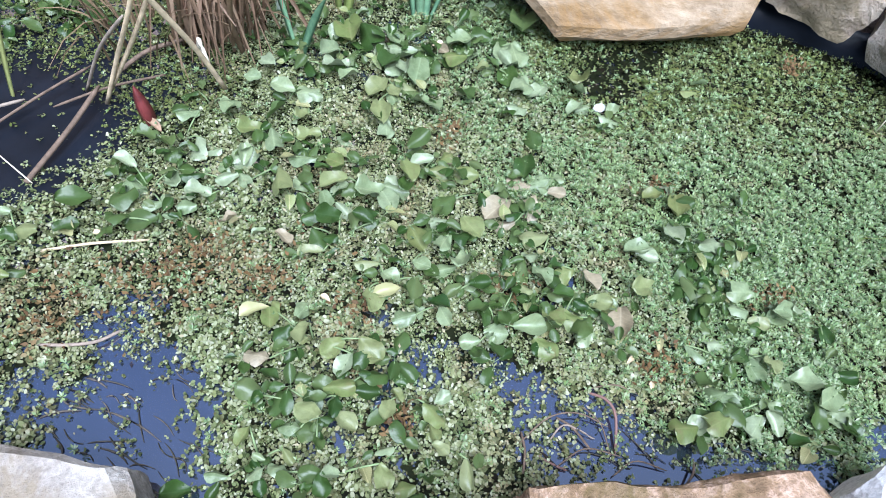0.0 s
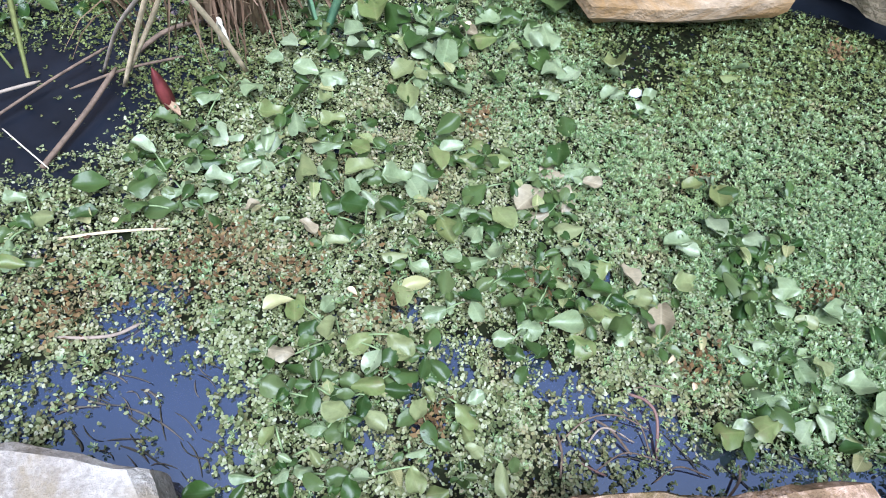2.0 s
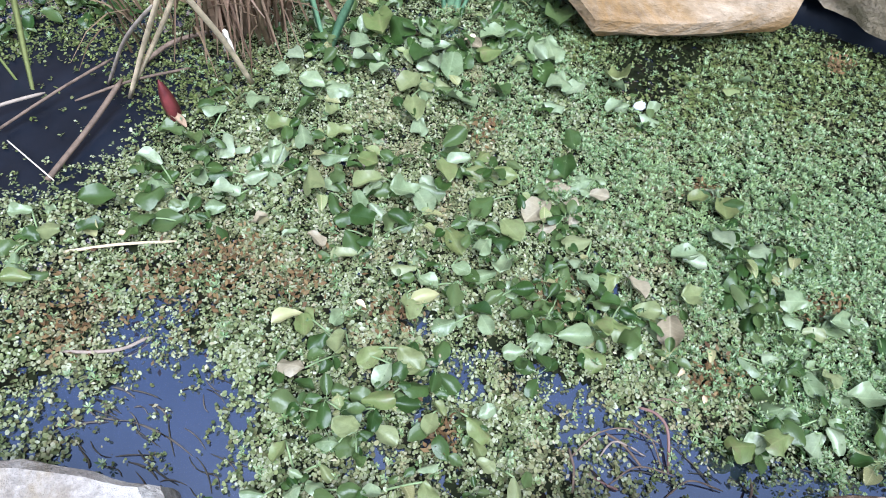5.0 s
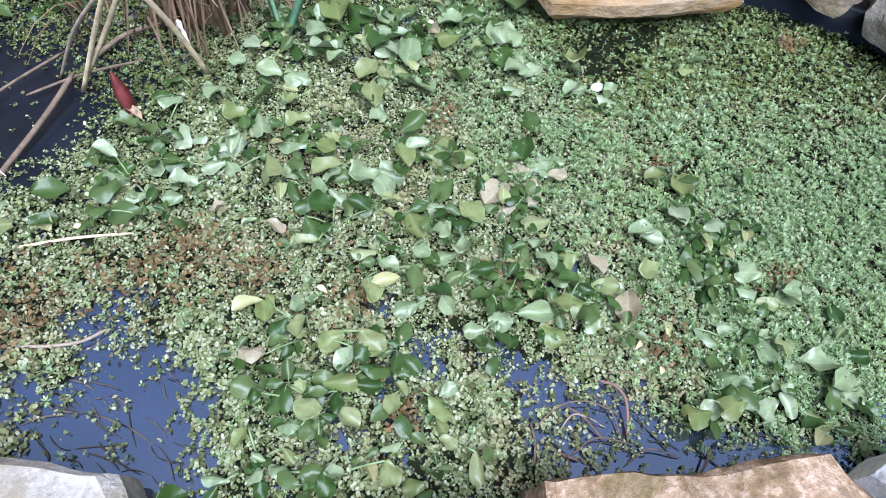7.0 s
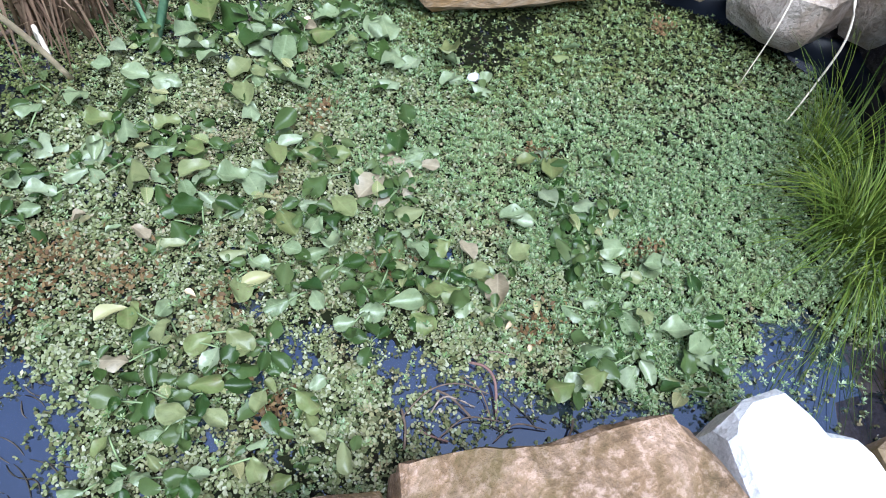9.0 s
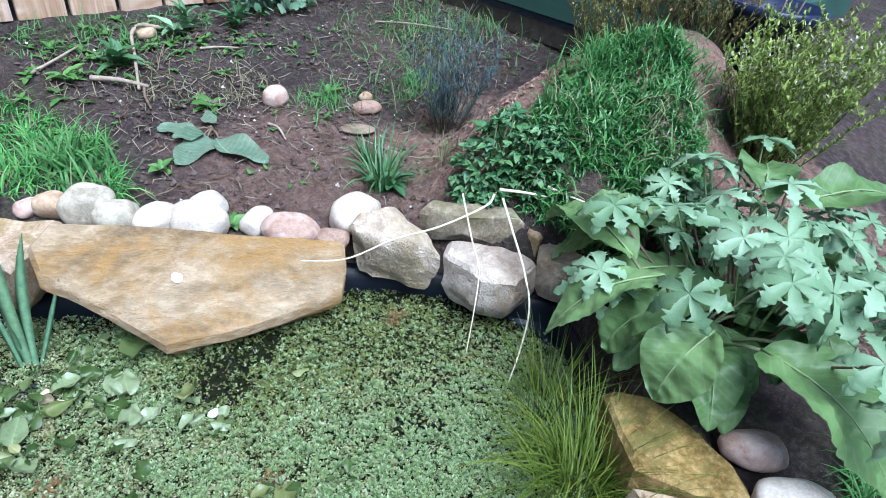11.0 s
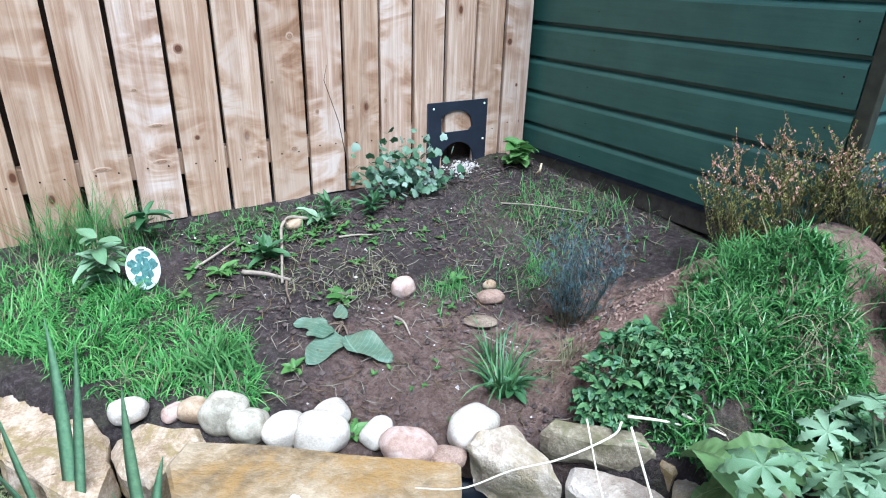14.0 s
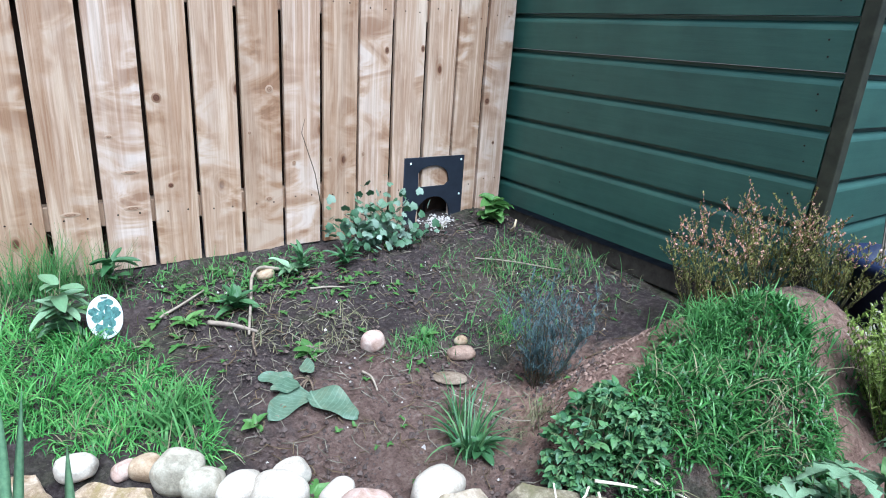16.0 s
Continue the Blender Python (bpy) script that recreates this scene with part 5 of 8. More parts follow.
# the thick stands of the same plant
STANDS = [([(-1.93, -0.94), (-1.85, -0.92), (-1.46, -1.01), (-1.53, -1.08), (-1.64, -1.10), (-1.70, -1.17), (-1.77, -1.25), (-1.82, -1.19), (-1.87, -1.10), (-1.93, -1.06)], 34, 0.024),
          ([(-2.25, -1.22), (-2.17, -1.18), (-2.07, -1.24), (-2.02, -1.20), (-1.87, -1.25), (-1.72, -1.33), (-1.76, -1.38), (-1.90, -1.38), (-2.03, -1.31), (-2.17, -1.31)], 16, 0.020),
          ([(-1.90, -1.40), (-1.80, -1.41), (-1.69, -1.41), (-1.66, -1.52), (-1.65, -1.62), (-1.76, -1.66), (-1.78, -1.61), (-1.85, -1.55), (-1.92, -1.51)], 20, 0.020),
          ([(-1.49, -1.52), (-1.39, -1.53), (-1.40, -1.65), (-1.42, -1.73), (-1.47, -1.75), (-1.52, -1.73), (-1.56, -1.63)], 16, 0.021),
          ([(-2.42, -0.96), (-2.42, -0.80), (-2.22, -0.78), (-2.05, -0.86), (-2.10, -0.95), (-2.25, -0.95)], 16, 0.026)]
for poly, count, size in STANDS:
    xs_, ys_ = [p[0] for p in poly], [p[1] for p in poly]
    while count:
        x, y = rnd.uniform(min(xs_), max(xs_)), rnd.uniform(min(ys_), max(ys_))
        if inside(poly, np.array([x]), np.array([y]))[0]:
            pad_plant(x, y, size * rnd.uniform(0.75, 1.1), rnd.choice((4, 5, 5, 6)), rnd, "dark green leaves crowded low above the water")
            count -= 1

# the large leaves that stand out over the mat
BROAD = {key: [Geo().add(*leaf(1.0, w, 9, b, c, u, wv, 40 + i, 3, 0.5)).mesh("leaf", m) for i, (w, b, c, u, wv) in enumerate([(0.70, 1.45, 0.08, 0.5, 0.12), (0.80, 1.5, 0.14, -0.4, 0.16), (0.64, 1.6, 0.03, 0.8, 0.10), (0.74, 1.5, -0.10, 0.6, 0.17), (0.82, 1.4, 0.16, -0.5, 0.12), (0.60, 1.5, 0.20, -0.8, 0.10)])]
         for key, m in (("s", SILVERPAD), ("y", OLIVEPAD), ("g", PADLEAF), ("t", TANPAD))}
LOOKS = {"s": "rosette of rounded silvery green glossy leaves floating on the pond", "y": "rosette of rounded olive green leaves, some yellowing, on the pond",
         "g": "rosette of rounded dark green glossy leaves among duckweed", "t": "withered greyish tan rounded leaves floating among duckweed"}


def broadleaf_plant(x, y, leaves):
    """Leaves as (dx, dy, length, turn, look), each on a stalk from the crown."""
    kinds = [q[4] for q in leaves]
    t = thing("floating_plant", (x, y, 0.0), LOOKS[max(kinds, key=kinds.count)], "water plant", "broad-leaved pond plants")
    for dx, dy, ln, turn, key in leaves:
        z = rnd.uniform(0.012, 0.026)
        ob = new("leaf", rnd.choice(BROAD[key]))
        ob.parent = t
        s = ln * rnd.uniform(1.0, 1.15)
        ob.matrix_basis = pose(dx, dy, z, 0, 0, turn) @ pose(0, 0, 0, rnd.uniform(-8, 26), rnd.uniform(-28, 28), 0) @ Matrix.Diagonal((s, s, s, 1))
        if rnd.random() < 0.8:
            a, far = rnd.uniform(0, 6.28), ln * rnd.uniform(0.45, 0.8)
            ob = new("leaf", rnd.choice(BROAD[rnd.choice(("g", "g", key, "s"))]))
            ob.parent = t
            q = ln * rnd.uniform(0.6, 0.95)
            ob.matrix_basis = pose(dx + far * math.cos(a), dy + far * math.sin(a), z - rnd.uniform(0.002, 0.008), 0, 0, rnd.uniform(0, 360)) @ pose(0, 0, 0, rnd.uniform(-15, 40), rnd.uniform(-40, 40), 0) @ Matrix.Diagonal((q, q, q, 1))
        if math.hypot(dx, dy) > 0.008:
            Geo().add(*tube(bow((dx * 0.2, dy * 0.2, 0.002), (dx, dy, z), (0, 0, 0.004), 4), [0.0013, 0.0012, 0.0011, 0.001], 5)).make("stalk", RIB, t)


broadleaf_plant(-1.993, -1.231, [(0.001, 0.016, 0.036, 88, "y"), (-0.013, -0.026, 0.039, 102, "s"), (0.013, 0.009, 0.037, 174, "s")])
broadleaf_plant(-2.099, -1.192, [(0.023, -0.015, 0.039, 149, "s"), (0.031, 0.030, 0.029, 90, "s"), (-0.028, -0.008, 0.031, 61, "g"), (-0.027, -0.009, 0.034, 192, "g")])
broadleaf_plant(-2.044, -1.295, [(0.005, 0.003, 0.030, 88, "s"), (0.008, 0.009, 0.022, 190, "s"), (-0.036, 0.016, 0.029, 88, "g"), (-0.033, -0.026, 0.029, 72, "s"), (0.057, -0.003, 0.047, 174, "y")])
broadleaf_plant(-2.151, -1.271, [(0.028, 0.012, 0.028, 195, "s"), (-0.010, 0.027, 0.030, 49, "s"), (-0.022, 0.019, 0.033, 194, "s"), (-0.012, -0.013, 0.032, 116, "g"), (0.014, -0.043, 0.022, 87, "s")])
broadleaf_plant(-2.216, -1.280, [(0.000, 0.000, 0.035, 88, "g")])
broadleaf_plant(-2.139, -1.333, [(-0.006, -0.001, 0.036, 81, "g"), (-0.036, 0.002, 0.029, 61, "g"), (0.042, -0.002, 0.023, 72, "s")])
broadleaf_plant(-2.050, -1.132, [(-0.014, 0.011, 0.025, 76, "g"), (0.014, -0.012, 0.034, 206, "s")])
broadleaf_plant(-1.981, -1.089, [(0.016, 0.018, 0.034, 216, "s"), (-0.015, -0.018, 0.025, 243, "s")])
broadleaf_plant(-2.305, -1.305, [(0.028, -0.010, 0.032, 74, "y"), (-0.005, -0.001, 0.022, 72, "g"), (-0.022, -0.022, 0.033, 180, "s"), (-0.002, 0.032, 0.023, 88, "s")])
broadleaf_plant(-2.308, -1.372, [(0.000, 0.000, 0.026, 74, "y")])
broadleaf_plant(-2.075, -1.368, [(0.000, 0.000, 0.021, 256, "t")])
broadleaf_plant(-1.917, -1.175, [(-0.016, 0.012, 0.034, 47, "s"), (0.021, 0.012, 0.032, 90, "s"), (-0.005, -0.023, 0.026, 115, "y")])
broadleaf_plant(-1.924, -1.279, [(0.009, 0.038, 0.034, 90, "y"), (-0.012, -0.019, 0.037, 61, "s"), (0.002, -0.019, 0.031, 217, "y")])
broadleaf_plant(-1.947, -1.363, [(-0.024, 0.020, 0.027, 188, "g"), (0.005, 0.012, 0.028, 180, "s"), (0.001, -0.024, 0.033, 85, "g"), (0.018, -0.008, 0.030, 206, "s")])
broadleaf_plant(-1.904, -0.997, [(0.000, 0.000, 0.045, 186, "s")])
broadleaf_plant(-1.785, -1.028, [(-0.023, 0.016, 0.063, 170, "y"), (-0.001, 0.005, 0.052, 176, "g"), (0.025, -0.021, 0.043, 201, "s")])
broadleaf_plant(-1.852, -1.109, [(0.009, 0.028, 0.043, 116, "s"), (0.013, -0.017, 0.042, 91, "s"), (-0.046, 0.022, 0.032, 187, "g"), (0.023, -0.032, 0.036, 117, "s")])
broadleaf_plant(-1.780, -1.168, [(-0.012, 0.006, 0.043, 124, "y"), (0.019, 0.053, 0.047, 133, "g"), (0.036, 0.034, 0.044, 104, "s"), (0.001, 0.004, 0.034, 227, "y"), (0.015, -0.041, 0.048, 202, "s"), (-0.040, -0.046, 0.044, 168, "y"), (-0.016, -0.011, 0.028, 184, "s")])
broadleaf_plant(-1.713, -1.118, [(-0.011, 0.001, 0.049, 91, "s"), (-0.013, -0.016, 0.051, 153, "s"), (0.024, 0.015, 0.026, 211, "t")])
broadleaf_plant(-1.612, -1.129, [(-0.008, 0.020, 0.047, 91, "s"), (-0.034, 0.010, 0.029, 211, "s"), (-0.041, -0.023, 0.037, 90, "y"), (0.038, 0.004, 0.045, 149, "s"), (0.043, -0.009, 0.050, 168, "s")])
broadleaf_plant(-1.694, -1.212, [(0.000, 0.000, 0.034, 182, "g")])
broadleaf_plant(-1.587, -1.209, [(0.001, -0.008, 0.046, 154, "s"), (-0.006, 0.027, 0.047, 155, "g"), (-0.029, 0.014, 0.028, 45, "g"), (0.032, -0.032, 0.036, 111, "s")])
broadleaf_plant(-1.514, -1.075, [(0.000, 0.000, 0.063, 149, "g")])
broadleaf_plant(-1.634, -1.265, [(0.000, 0.000, 0.029, 241, "s")])
broadleaf_plant(-1.875, -1.359, [(-0.029, 0.019, 0.036, 99, "y"), (0.001, 0.011, 0.033, 99, "g"), (0.010, -0.015, 0.042, 86, "s"), (0.008, -0.015, 0.038, 186, "s"), (0.008, -0.001, 0.038, 235, "s")])
broadleaf_plant(-1.807, -1.349, [(-0.018, 0.014, 0.042, 176, "y"), (0.025, 0.006, 0.031, 88, "s"), (0.014, -0.004, 0.030, 229, "y"), (-0.022, -0.016, 0.030, 143, "g")])
broadleaf_plant(-1.727, -1.405, [(-0.004, 0.021, 0.034, 73, "y"), (-0.048, -0.004, 0.031, 107, "g"), (0.020, -0.026, 0.043, 116, "t"), (0.033, 0.010, 0.024, 240, "g")])
broadleaf_plant(-1.939, -1.416, [(0.007, 0.014, 0.034, 73, "g"), (0.045, -0.003, 0.029, 49, "g"), (-0.026, -0.023, 0.029, 86, "y"), (-0.028, 0.011, 0.030, 189, "g")])
broadleaf_plant(-1.668, -1.442, [(-0.004, 0.006, 0.037, 145, "t"), (0.036, 0.024, 0.033, 87, "s"), (0.015, -0.000, 0.023, 227, "t"), (-0.046, -0.028, 0.027, 86, "t")])
broadleaf_plant(-1.647, -1.368, [(0.000, 0.000, 0.045, 147, "g")])
broadleaf_plant(-1.833, -1.466, [(-0.016, 0.032, 0.039, 186, "y"), (0.024, -0.002, 0.029, 229, "g"), (0.023, -0.004, 0.029, 134, "s"), (-0.033, -0.026, 0.024, 228, "s")])
broadleaf_plant(-1.789, -1.474, [(0.008, 0.029, 0.039, 195, "y"), (-0.009, -0.030, 0.035, 149, "s")])
broadleaf_plant(-1.703, -1.532, [(0.022, 0.027, 0.039, 84, "y"), (-0.027, 0.010, 0.043, 138, "g"), (-0.022, -0.010, 0.034, 182, "s"), (0.028, -0.028, 0.032, 103, "y")])
broadleaf_plant(-2.012, -1.399, [(0.000, 0.000, 0.024, 208, "t")])
broadleaf_plant(-1.902, -1.497, [(-0.004, 0.016, 0.027, 73, "y"), (-0.006, 0.010, 0.027, 219, "s"), (-0.023, -0.009, 0.033, 162, "y"), (0.031, -0.018, 0.029, 151, "g")])
broadleaf_plant(-1.847, -1.549, [(-0.020, 0.003, 0.029, 218, "g"), (0.037, 0.008, 0.028, 252, "g"), (-0.009, -0.012, 0.027, 186, "s"), (-0.038, -0.009, 0.027, 84, "s"), (0.028, 0.010, 0.025, 106, "g")])
broadleaf_plant(-1.795, -1.596, [(-0.007, 0.016, 0.029, 102, "g"), (0.040, 0.035, 0.021, 217, "y"), (0.035, 0.022, 0.029, 102, "g"), (-0.022, -0.008, 0.030, 242, "s"), (0.005, 0.006, 0.022, 185, "g"), (0.012, -0.016, 0.038, 253, "s"), (-0.035, -0.023, 0.023, 72, "s"), (-0.026, -0.030, 0.024, 185, "g")])
broadleaf_plant(-1.715, -1.614, [(-0.023, 0.012, 0.034, 183, "y"), (-0.049, -0.017, 0.030, 206, "y"), (0.035, 0.006, 0.030, 242, "y"), (-0.003, 0.003, 0.032, 204, "y"), (0.022, -0.016, 0.033, 133, "g"), (0.018, 0.014, 0.027, 73, "g")])
broadleaf_plant(-2.005, -1.549, [(-0.001, 0.015, 0.033, 157, "y"), (0.032, -0.015, 0.031, 105, "y"), (0.047, -0.023, 0.032, 206, "y"), (0.034, -0.036, 0.029, 134, "s"), (-0.051, -0.012, 0.026, 61, "t"), (-0.038, 0.053, 0.029, 168, "y"), (-0.021, 0.015, 0.022, 106, "g")])
broadleaf_plant(-2.020, -1.627, [(0.009, 0.014, 0.035, 252, "y"), (0.052, 0.014, 0.028, 252, "g"), (0.038, 0.001, 0.030, 242, "g"), (-0.003, -0.009, 0.023, 72, "s"), (0.013, -0.014, 0.030, 213, "y"), (-0.023, -0.020, 0.022, 72, "s"), (-0.025, 0.025, 0.028, 125, "g"), (-0.052, 0.025, 0.026, 51, "g"), (-0.010, -0.036, 0.017, 163, "g")])
broadleaf_plant(-1.929, -1.642, [(0.002, 0.033, 0.025, 189, "g"), (-0.017, -0.008, 0.025, 143, "y"), (0.014, -0.024, 0.027, 211, "y")])
broadleaf_plant(-1.909, -1.709, [(-0.006, 0.024, 0.021, 188, "y"), (-0.010, 0.003, 0.021, 209, "y"), (0.015, -0.026, 0.027, 167, "y")])
broadleaf_plant(-2.090, -1.659, [(-0.001, 0.031, 0.022, 137, "y"), (0.025, -0.001, 0.019, 196, "y"), (0.004, -0.016, 0.016, 104, "s"), (-0.029, -0.014, 0.021, 62, "s")])
broadleaf_plant(-2.029, -1.698, [(-0.004, -0.000, 0.024, 73, "g"), (-0.007, -0.000, 0.022, 175, "g"), (0.050, -0.012, 0.026, 182, "y"), (-0.037, 0.013, 0.018, 52, "s")])
broadleaf_plant(-1.951, -1.743, [(0.000, 0.000, 0.022, 72, "y")])
broadleaf_plant(-2.155, -1.672, [(0.000, 0.000, 0.028, 72, "g")])
broadleaf_plant(-2.014, -1.617, [(-0.014, 0.010, 0.026, 193, "g"), (0.014, -0.010, 0.022, 153, "g")])
broadleaf_plant(-1.667, -1.592, [(0.001, 0.023, 0.033, 180, "t"), (-0.000, -0.023, 0.025, 203, "y")])
broadleaf_plant(-1.616, -1.623, [(-0.029, -0.007, 0.042, 149, "t"), (0.029, 0.008, 0.038, 83, "y")])
broadleaf_plant(-1.546, -1.623, [(0.001, 0.007, 0.035, 187, "g"), (0.014, 0.022, 0.031, 155, "g"), (-0.008, -0.051, 0.022, 175, "g"), (-0.015, 0.054, 0.039, 73, "s"), (0.008, -0.031, 0.028, 122, "g")])
broadleaf_plant(-1.471, -1.689, [(-0.000, 0.022, 0.035, 72, "s"), (-0.047, 0.014, 0.026, 242, "s"), (0.038, -0.014, 0.035, 83, "s"), (-0.024, -0.006, 0.024, 228, "y"), (0.034, -0.014, 0.032, 76, "s")])
broadleaf_plant(-1.543, -1.731, [(0.003, 0.015, 0.030, 70, "s"), (0.012, -0.008, 0.032, 175, "s"), (0.033, -0.012, 0.027, 160, "y"), (-0.020, -0.038, 0.041, 82, "s"), (-0.051, 0.032, 0.025, 203, "s"), (0.022, 0.012, 0.026, 133, "g")])
broadleaf_plant(-1.594, -1.786, [(-0.007, -0.006, 0.036, 95, "y"), (-0.043, -0.004, 0.036, 80, "y"), (0.036, -0.016, 0.032, 118, "s"), (0.043, -0.003, 0.022, 204, "s"), (0.000, 0.013, 0.023, 218, "g"), (-0.029, 0.017, 0.021, 177, "g")])
broadleaf_plant(-1.480, -1.794, [(-0.018, 0.024, 0.025, 132, "s"), (-0.024, 0.016, 0.038, 245, "s"), (0.033, 0.030, 0.032, 234, "s"), (0.023, -0.017, 0.038, 92, "s"), (-0.011, -0.018, 0.030, 147, "g"), (-0.005, -0.032, 0.025, 223, "s")])
broadleaf_plant(-1.485, -1.493, [(0.012, -0.003, 0.042, 145, "y"), (-0.011, 0.003, 0.028, 86, "y")])
broadleaf_plant(-1.519, -1.539, [(0.000, 0.000, 0.039, 174, "s")])
broadleaf_plant(-1.456, -1.588, [(0.000, 0.000, 0.037, 84, "s")])
broadleaf_plant(-1.315, -1.320, [(0.000, 0.000, 0.031, 77, "y")])
broadleaf_plant(-1.504, -1.265, [(0.012, 0.027, 0.047, 152, "y"), (-0.012, -0.028, 0.033, 108, "s")])
broadleaf_plant(-1.506, -1.326, [(0.000, 0.000, 0.030, 226, "s")])
broadleaf_plant(-1.445, -1.796, [(0.011, 0.008, 0.025, 137, "s"), (-0.021, -0.028, 0.033, 245, "s"), (-0.024, -0.041, 0.026, 169, "g"), (0.034, 0.062, 0.024, 168, "g")])
broadleaf_plant(-1.535, -1.825, [(0.000, 0.000, 0.033, 223, "y")])

# single fallen and fading leaves
for i, (x, y, s, m) in enumerate([(-1.924, -1.517, 0.05, OLDLEAF), (-2.064, -1.367, 0.028, OLDLEAF), (-1.654, -1.651, 0.045, OLDLEAF), (-2.078, -1.497, 0.05, OLDLEAF), (-1.617, -1.679, 0.026, OLDLEAF), (-2.244, -1.328, 0.05, OLDLEAF),
                                  (-1.672, -1.101, 0.03, STRAW), (-1.665, -1.144, 0.03, STRAW), (-1.983, -1.498, 0.02, STRAW), (-1.661, -1.69, 0.016, STRAW), (-1.661, -1.732, 0.016, STRAW), (-2.22, -1.33, 0.02, STRAW)]):
    ob = Geo().add(*leaf(s * 0.68, s * 0.36, 7, 0.8, 0.3, 0.9, 0.08, i + 60)).make("fallen_leaf", m)
    ob.matrix_basis = pose(x, y, 0.012, rnd.uniform(0, 15), rnd.uniform(-15, 15), rnd.uniform(0, 360))
    tagged(ob, "curled pale yellow fallen leaf lying among duckweed", "leaf", "fallen leaves")
bm = bmesh.new()
bmesh.ops.create_icosphere(bm, subdivisions=3, radius=1)
for v in bm.verts:
    v.co = Vector((v.co.x * 0.013, v.co.y * 0.01, v.co.z * 0.006)) * (1 + 0.2 * noise.noise(v.co * 2))
ob = part("snail_shell", bm, WHITE, None, smooth=True)
ob.location = (-1.492, -1.308, 0.016)
ob.scale = (0.8, 0.8, 0.8)
tagged(ob, "small white bleached shell lying among leaves", "shell")
# a red bud with its pale sheath
bud = thing("water_bud", (-2.135, -1.150, 0.0), "dark red pointed bud with a tan sheath", "plant bud")
g = Geo()
rows, sides = 10, 12
vv, ff = [], []
for i in range(rows + 1):
    t = i / rows
    rad = 0.0098 * math.sin(math.pi * (0.25 + 0.75 * t)) ** 0.8 + 0.0003
    for j in range(sides):
        w = 2 * math.pi * j / sides
        vv.append((rad * math.cos(w) * (0.75 if j % 2 else 1), rad * math.sin(w), 0.062 * t))
for i in range(rows):
    for j in range(sides):
        ff.append((i * sides + j, i * sides + (j + 1) % sides, (i + 1) * sides + (j + 1) % sides, (i + 1) * sides + j))
ob = Geo().add(vv, ff).make("spathe", BUD, bud)
ob.matrix_basis = pose(0, 0, 0, -12, -6, 0)
ob = Geo().add(*leaf(0.034, 0.011, 6, 0.8, 0.3, 1.2)).make("sheath", COBBLE_TAN, bud, "tan sheath")
ob.matrix_basis = pose(0.010, -0.022, 0.004, 30, 0, 35)

# drowned stems and twigs in the open water
g = Geo()
rr = random.Random(5)
for (x, y), (x2, y2) in (((-2.244, -1.514), (-2.224, -1.533)), ((-2.212, -1.544), (-2.195, -1.568)), ((-2.229, -1.557), (-2.179, -1.609)), ((-2.226, -1.587), (-2.195, -1.632)), ((-2.235, -1.596), (-2.212, -1.621)), ((-2.276, -1.57), (-2.27, -1.59)),
                         ((-2.21, -1.627), (-2.203, -1.64)), ((-2.262, -1.52), (-2.238, -1.545)), ((-2.268, -1.527), (-2.246, -1.548)), ((-2.29, -1.545), (-2.25, -1.55))):
    g.add(*tube(bow((x, y, 0.0005), (x2, y2, 0.001), (rr.uniform(-0.004, 0.004), rr.uniform(-0.004, 0.004), 0.001), 6), [0.0005, 0.0010, 0.0012, 0.0010, 0.0009, 0.0004], 5))
for i in range(46):
    x, y, a, ln = rr.uniform(-2.30, -2.15), rr.uniform(-1.66, -1.52), rr.gauss(-0.85, 0.35), rr.uniform(0.012, 0.045)
    g.add(*tube(bow((x, y, 0.0005), (x + ln * math.cos(a), y + ln * math.sin(a), 0.001), (rr.uniform(-0.004, 0.004), rr.uniform(-0.004, 0.004), 0.001), 6), [0.0003, 0.0006, 0.0007, 0.0006, 0.0005, 0.0003], 5))
for i in range(14):
    poly = (NEARGAP, SIDEGAP)[i % 2]
    cx, cy = sum(p[0] for p in poly) / len(poly), sum(p[1] for p in poly) / len(poly)
    x, y, a, ln = cx + rr.uniform(-0.10, 0.10), cy + rr.uniform(-0.04, 0.05), rr.uniform(-1.4, 0.2), rr.uniform(0.02, 0.06)
    g.add(*tube(bow((x, y, 0.0005), (x + ln * math.cos(a), y + ln * math.sin(a), 0.001), (rr.uniform(-0.008, 0.008), rr.uniform(-0.008, 0.008), 0.001), 6), [0.0004, 0.0007, 0.0009, 0.0008, 0.0006, 0.0003], 5))
tagged(g.make("drowned_stems", MURK), "thin dark drowned stems in open water", "stem_mass", kind="stuff")
# thin runners arching over the near gap
for pts in ([(-1.83, -1.735, 0.003), (-1.79, -1.722, 0.012), (-1.755, -1.728, 0.010), (-1.727, -1.752, 0.003)], [(-1.80, -1.77, 0.003), (-1.765, -1.765, 0.008), (-1.73, -1.785, 0.003)],
            [(-1.735, -1.705, 0.003), (-1.70, -1.712, 0.010), (-1.675, -1.73, 0.004)], [(-1.75, -1.80, 0.003), (-1.72, -1.795, 0.008), (-1.69, -1.815, 0.003)], [(-1.745, -1.72, 0.003), (-1.735, -1.745, 0.006), (-1.74, -1.78, 0.002)]):
    pts = run(pts, 12)
    tagged(Geo().add(*tube(pts, [0.0006] + [0.0009] * (len(pts) - 2) + [0.0005], 5)).make("runner", BARK), "thin brown runner arching over open water", "plant runner", "thin runners")
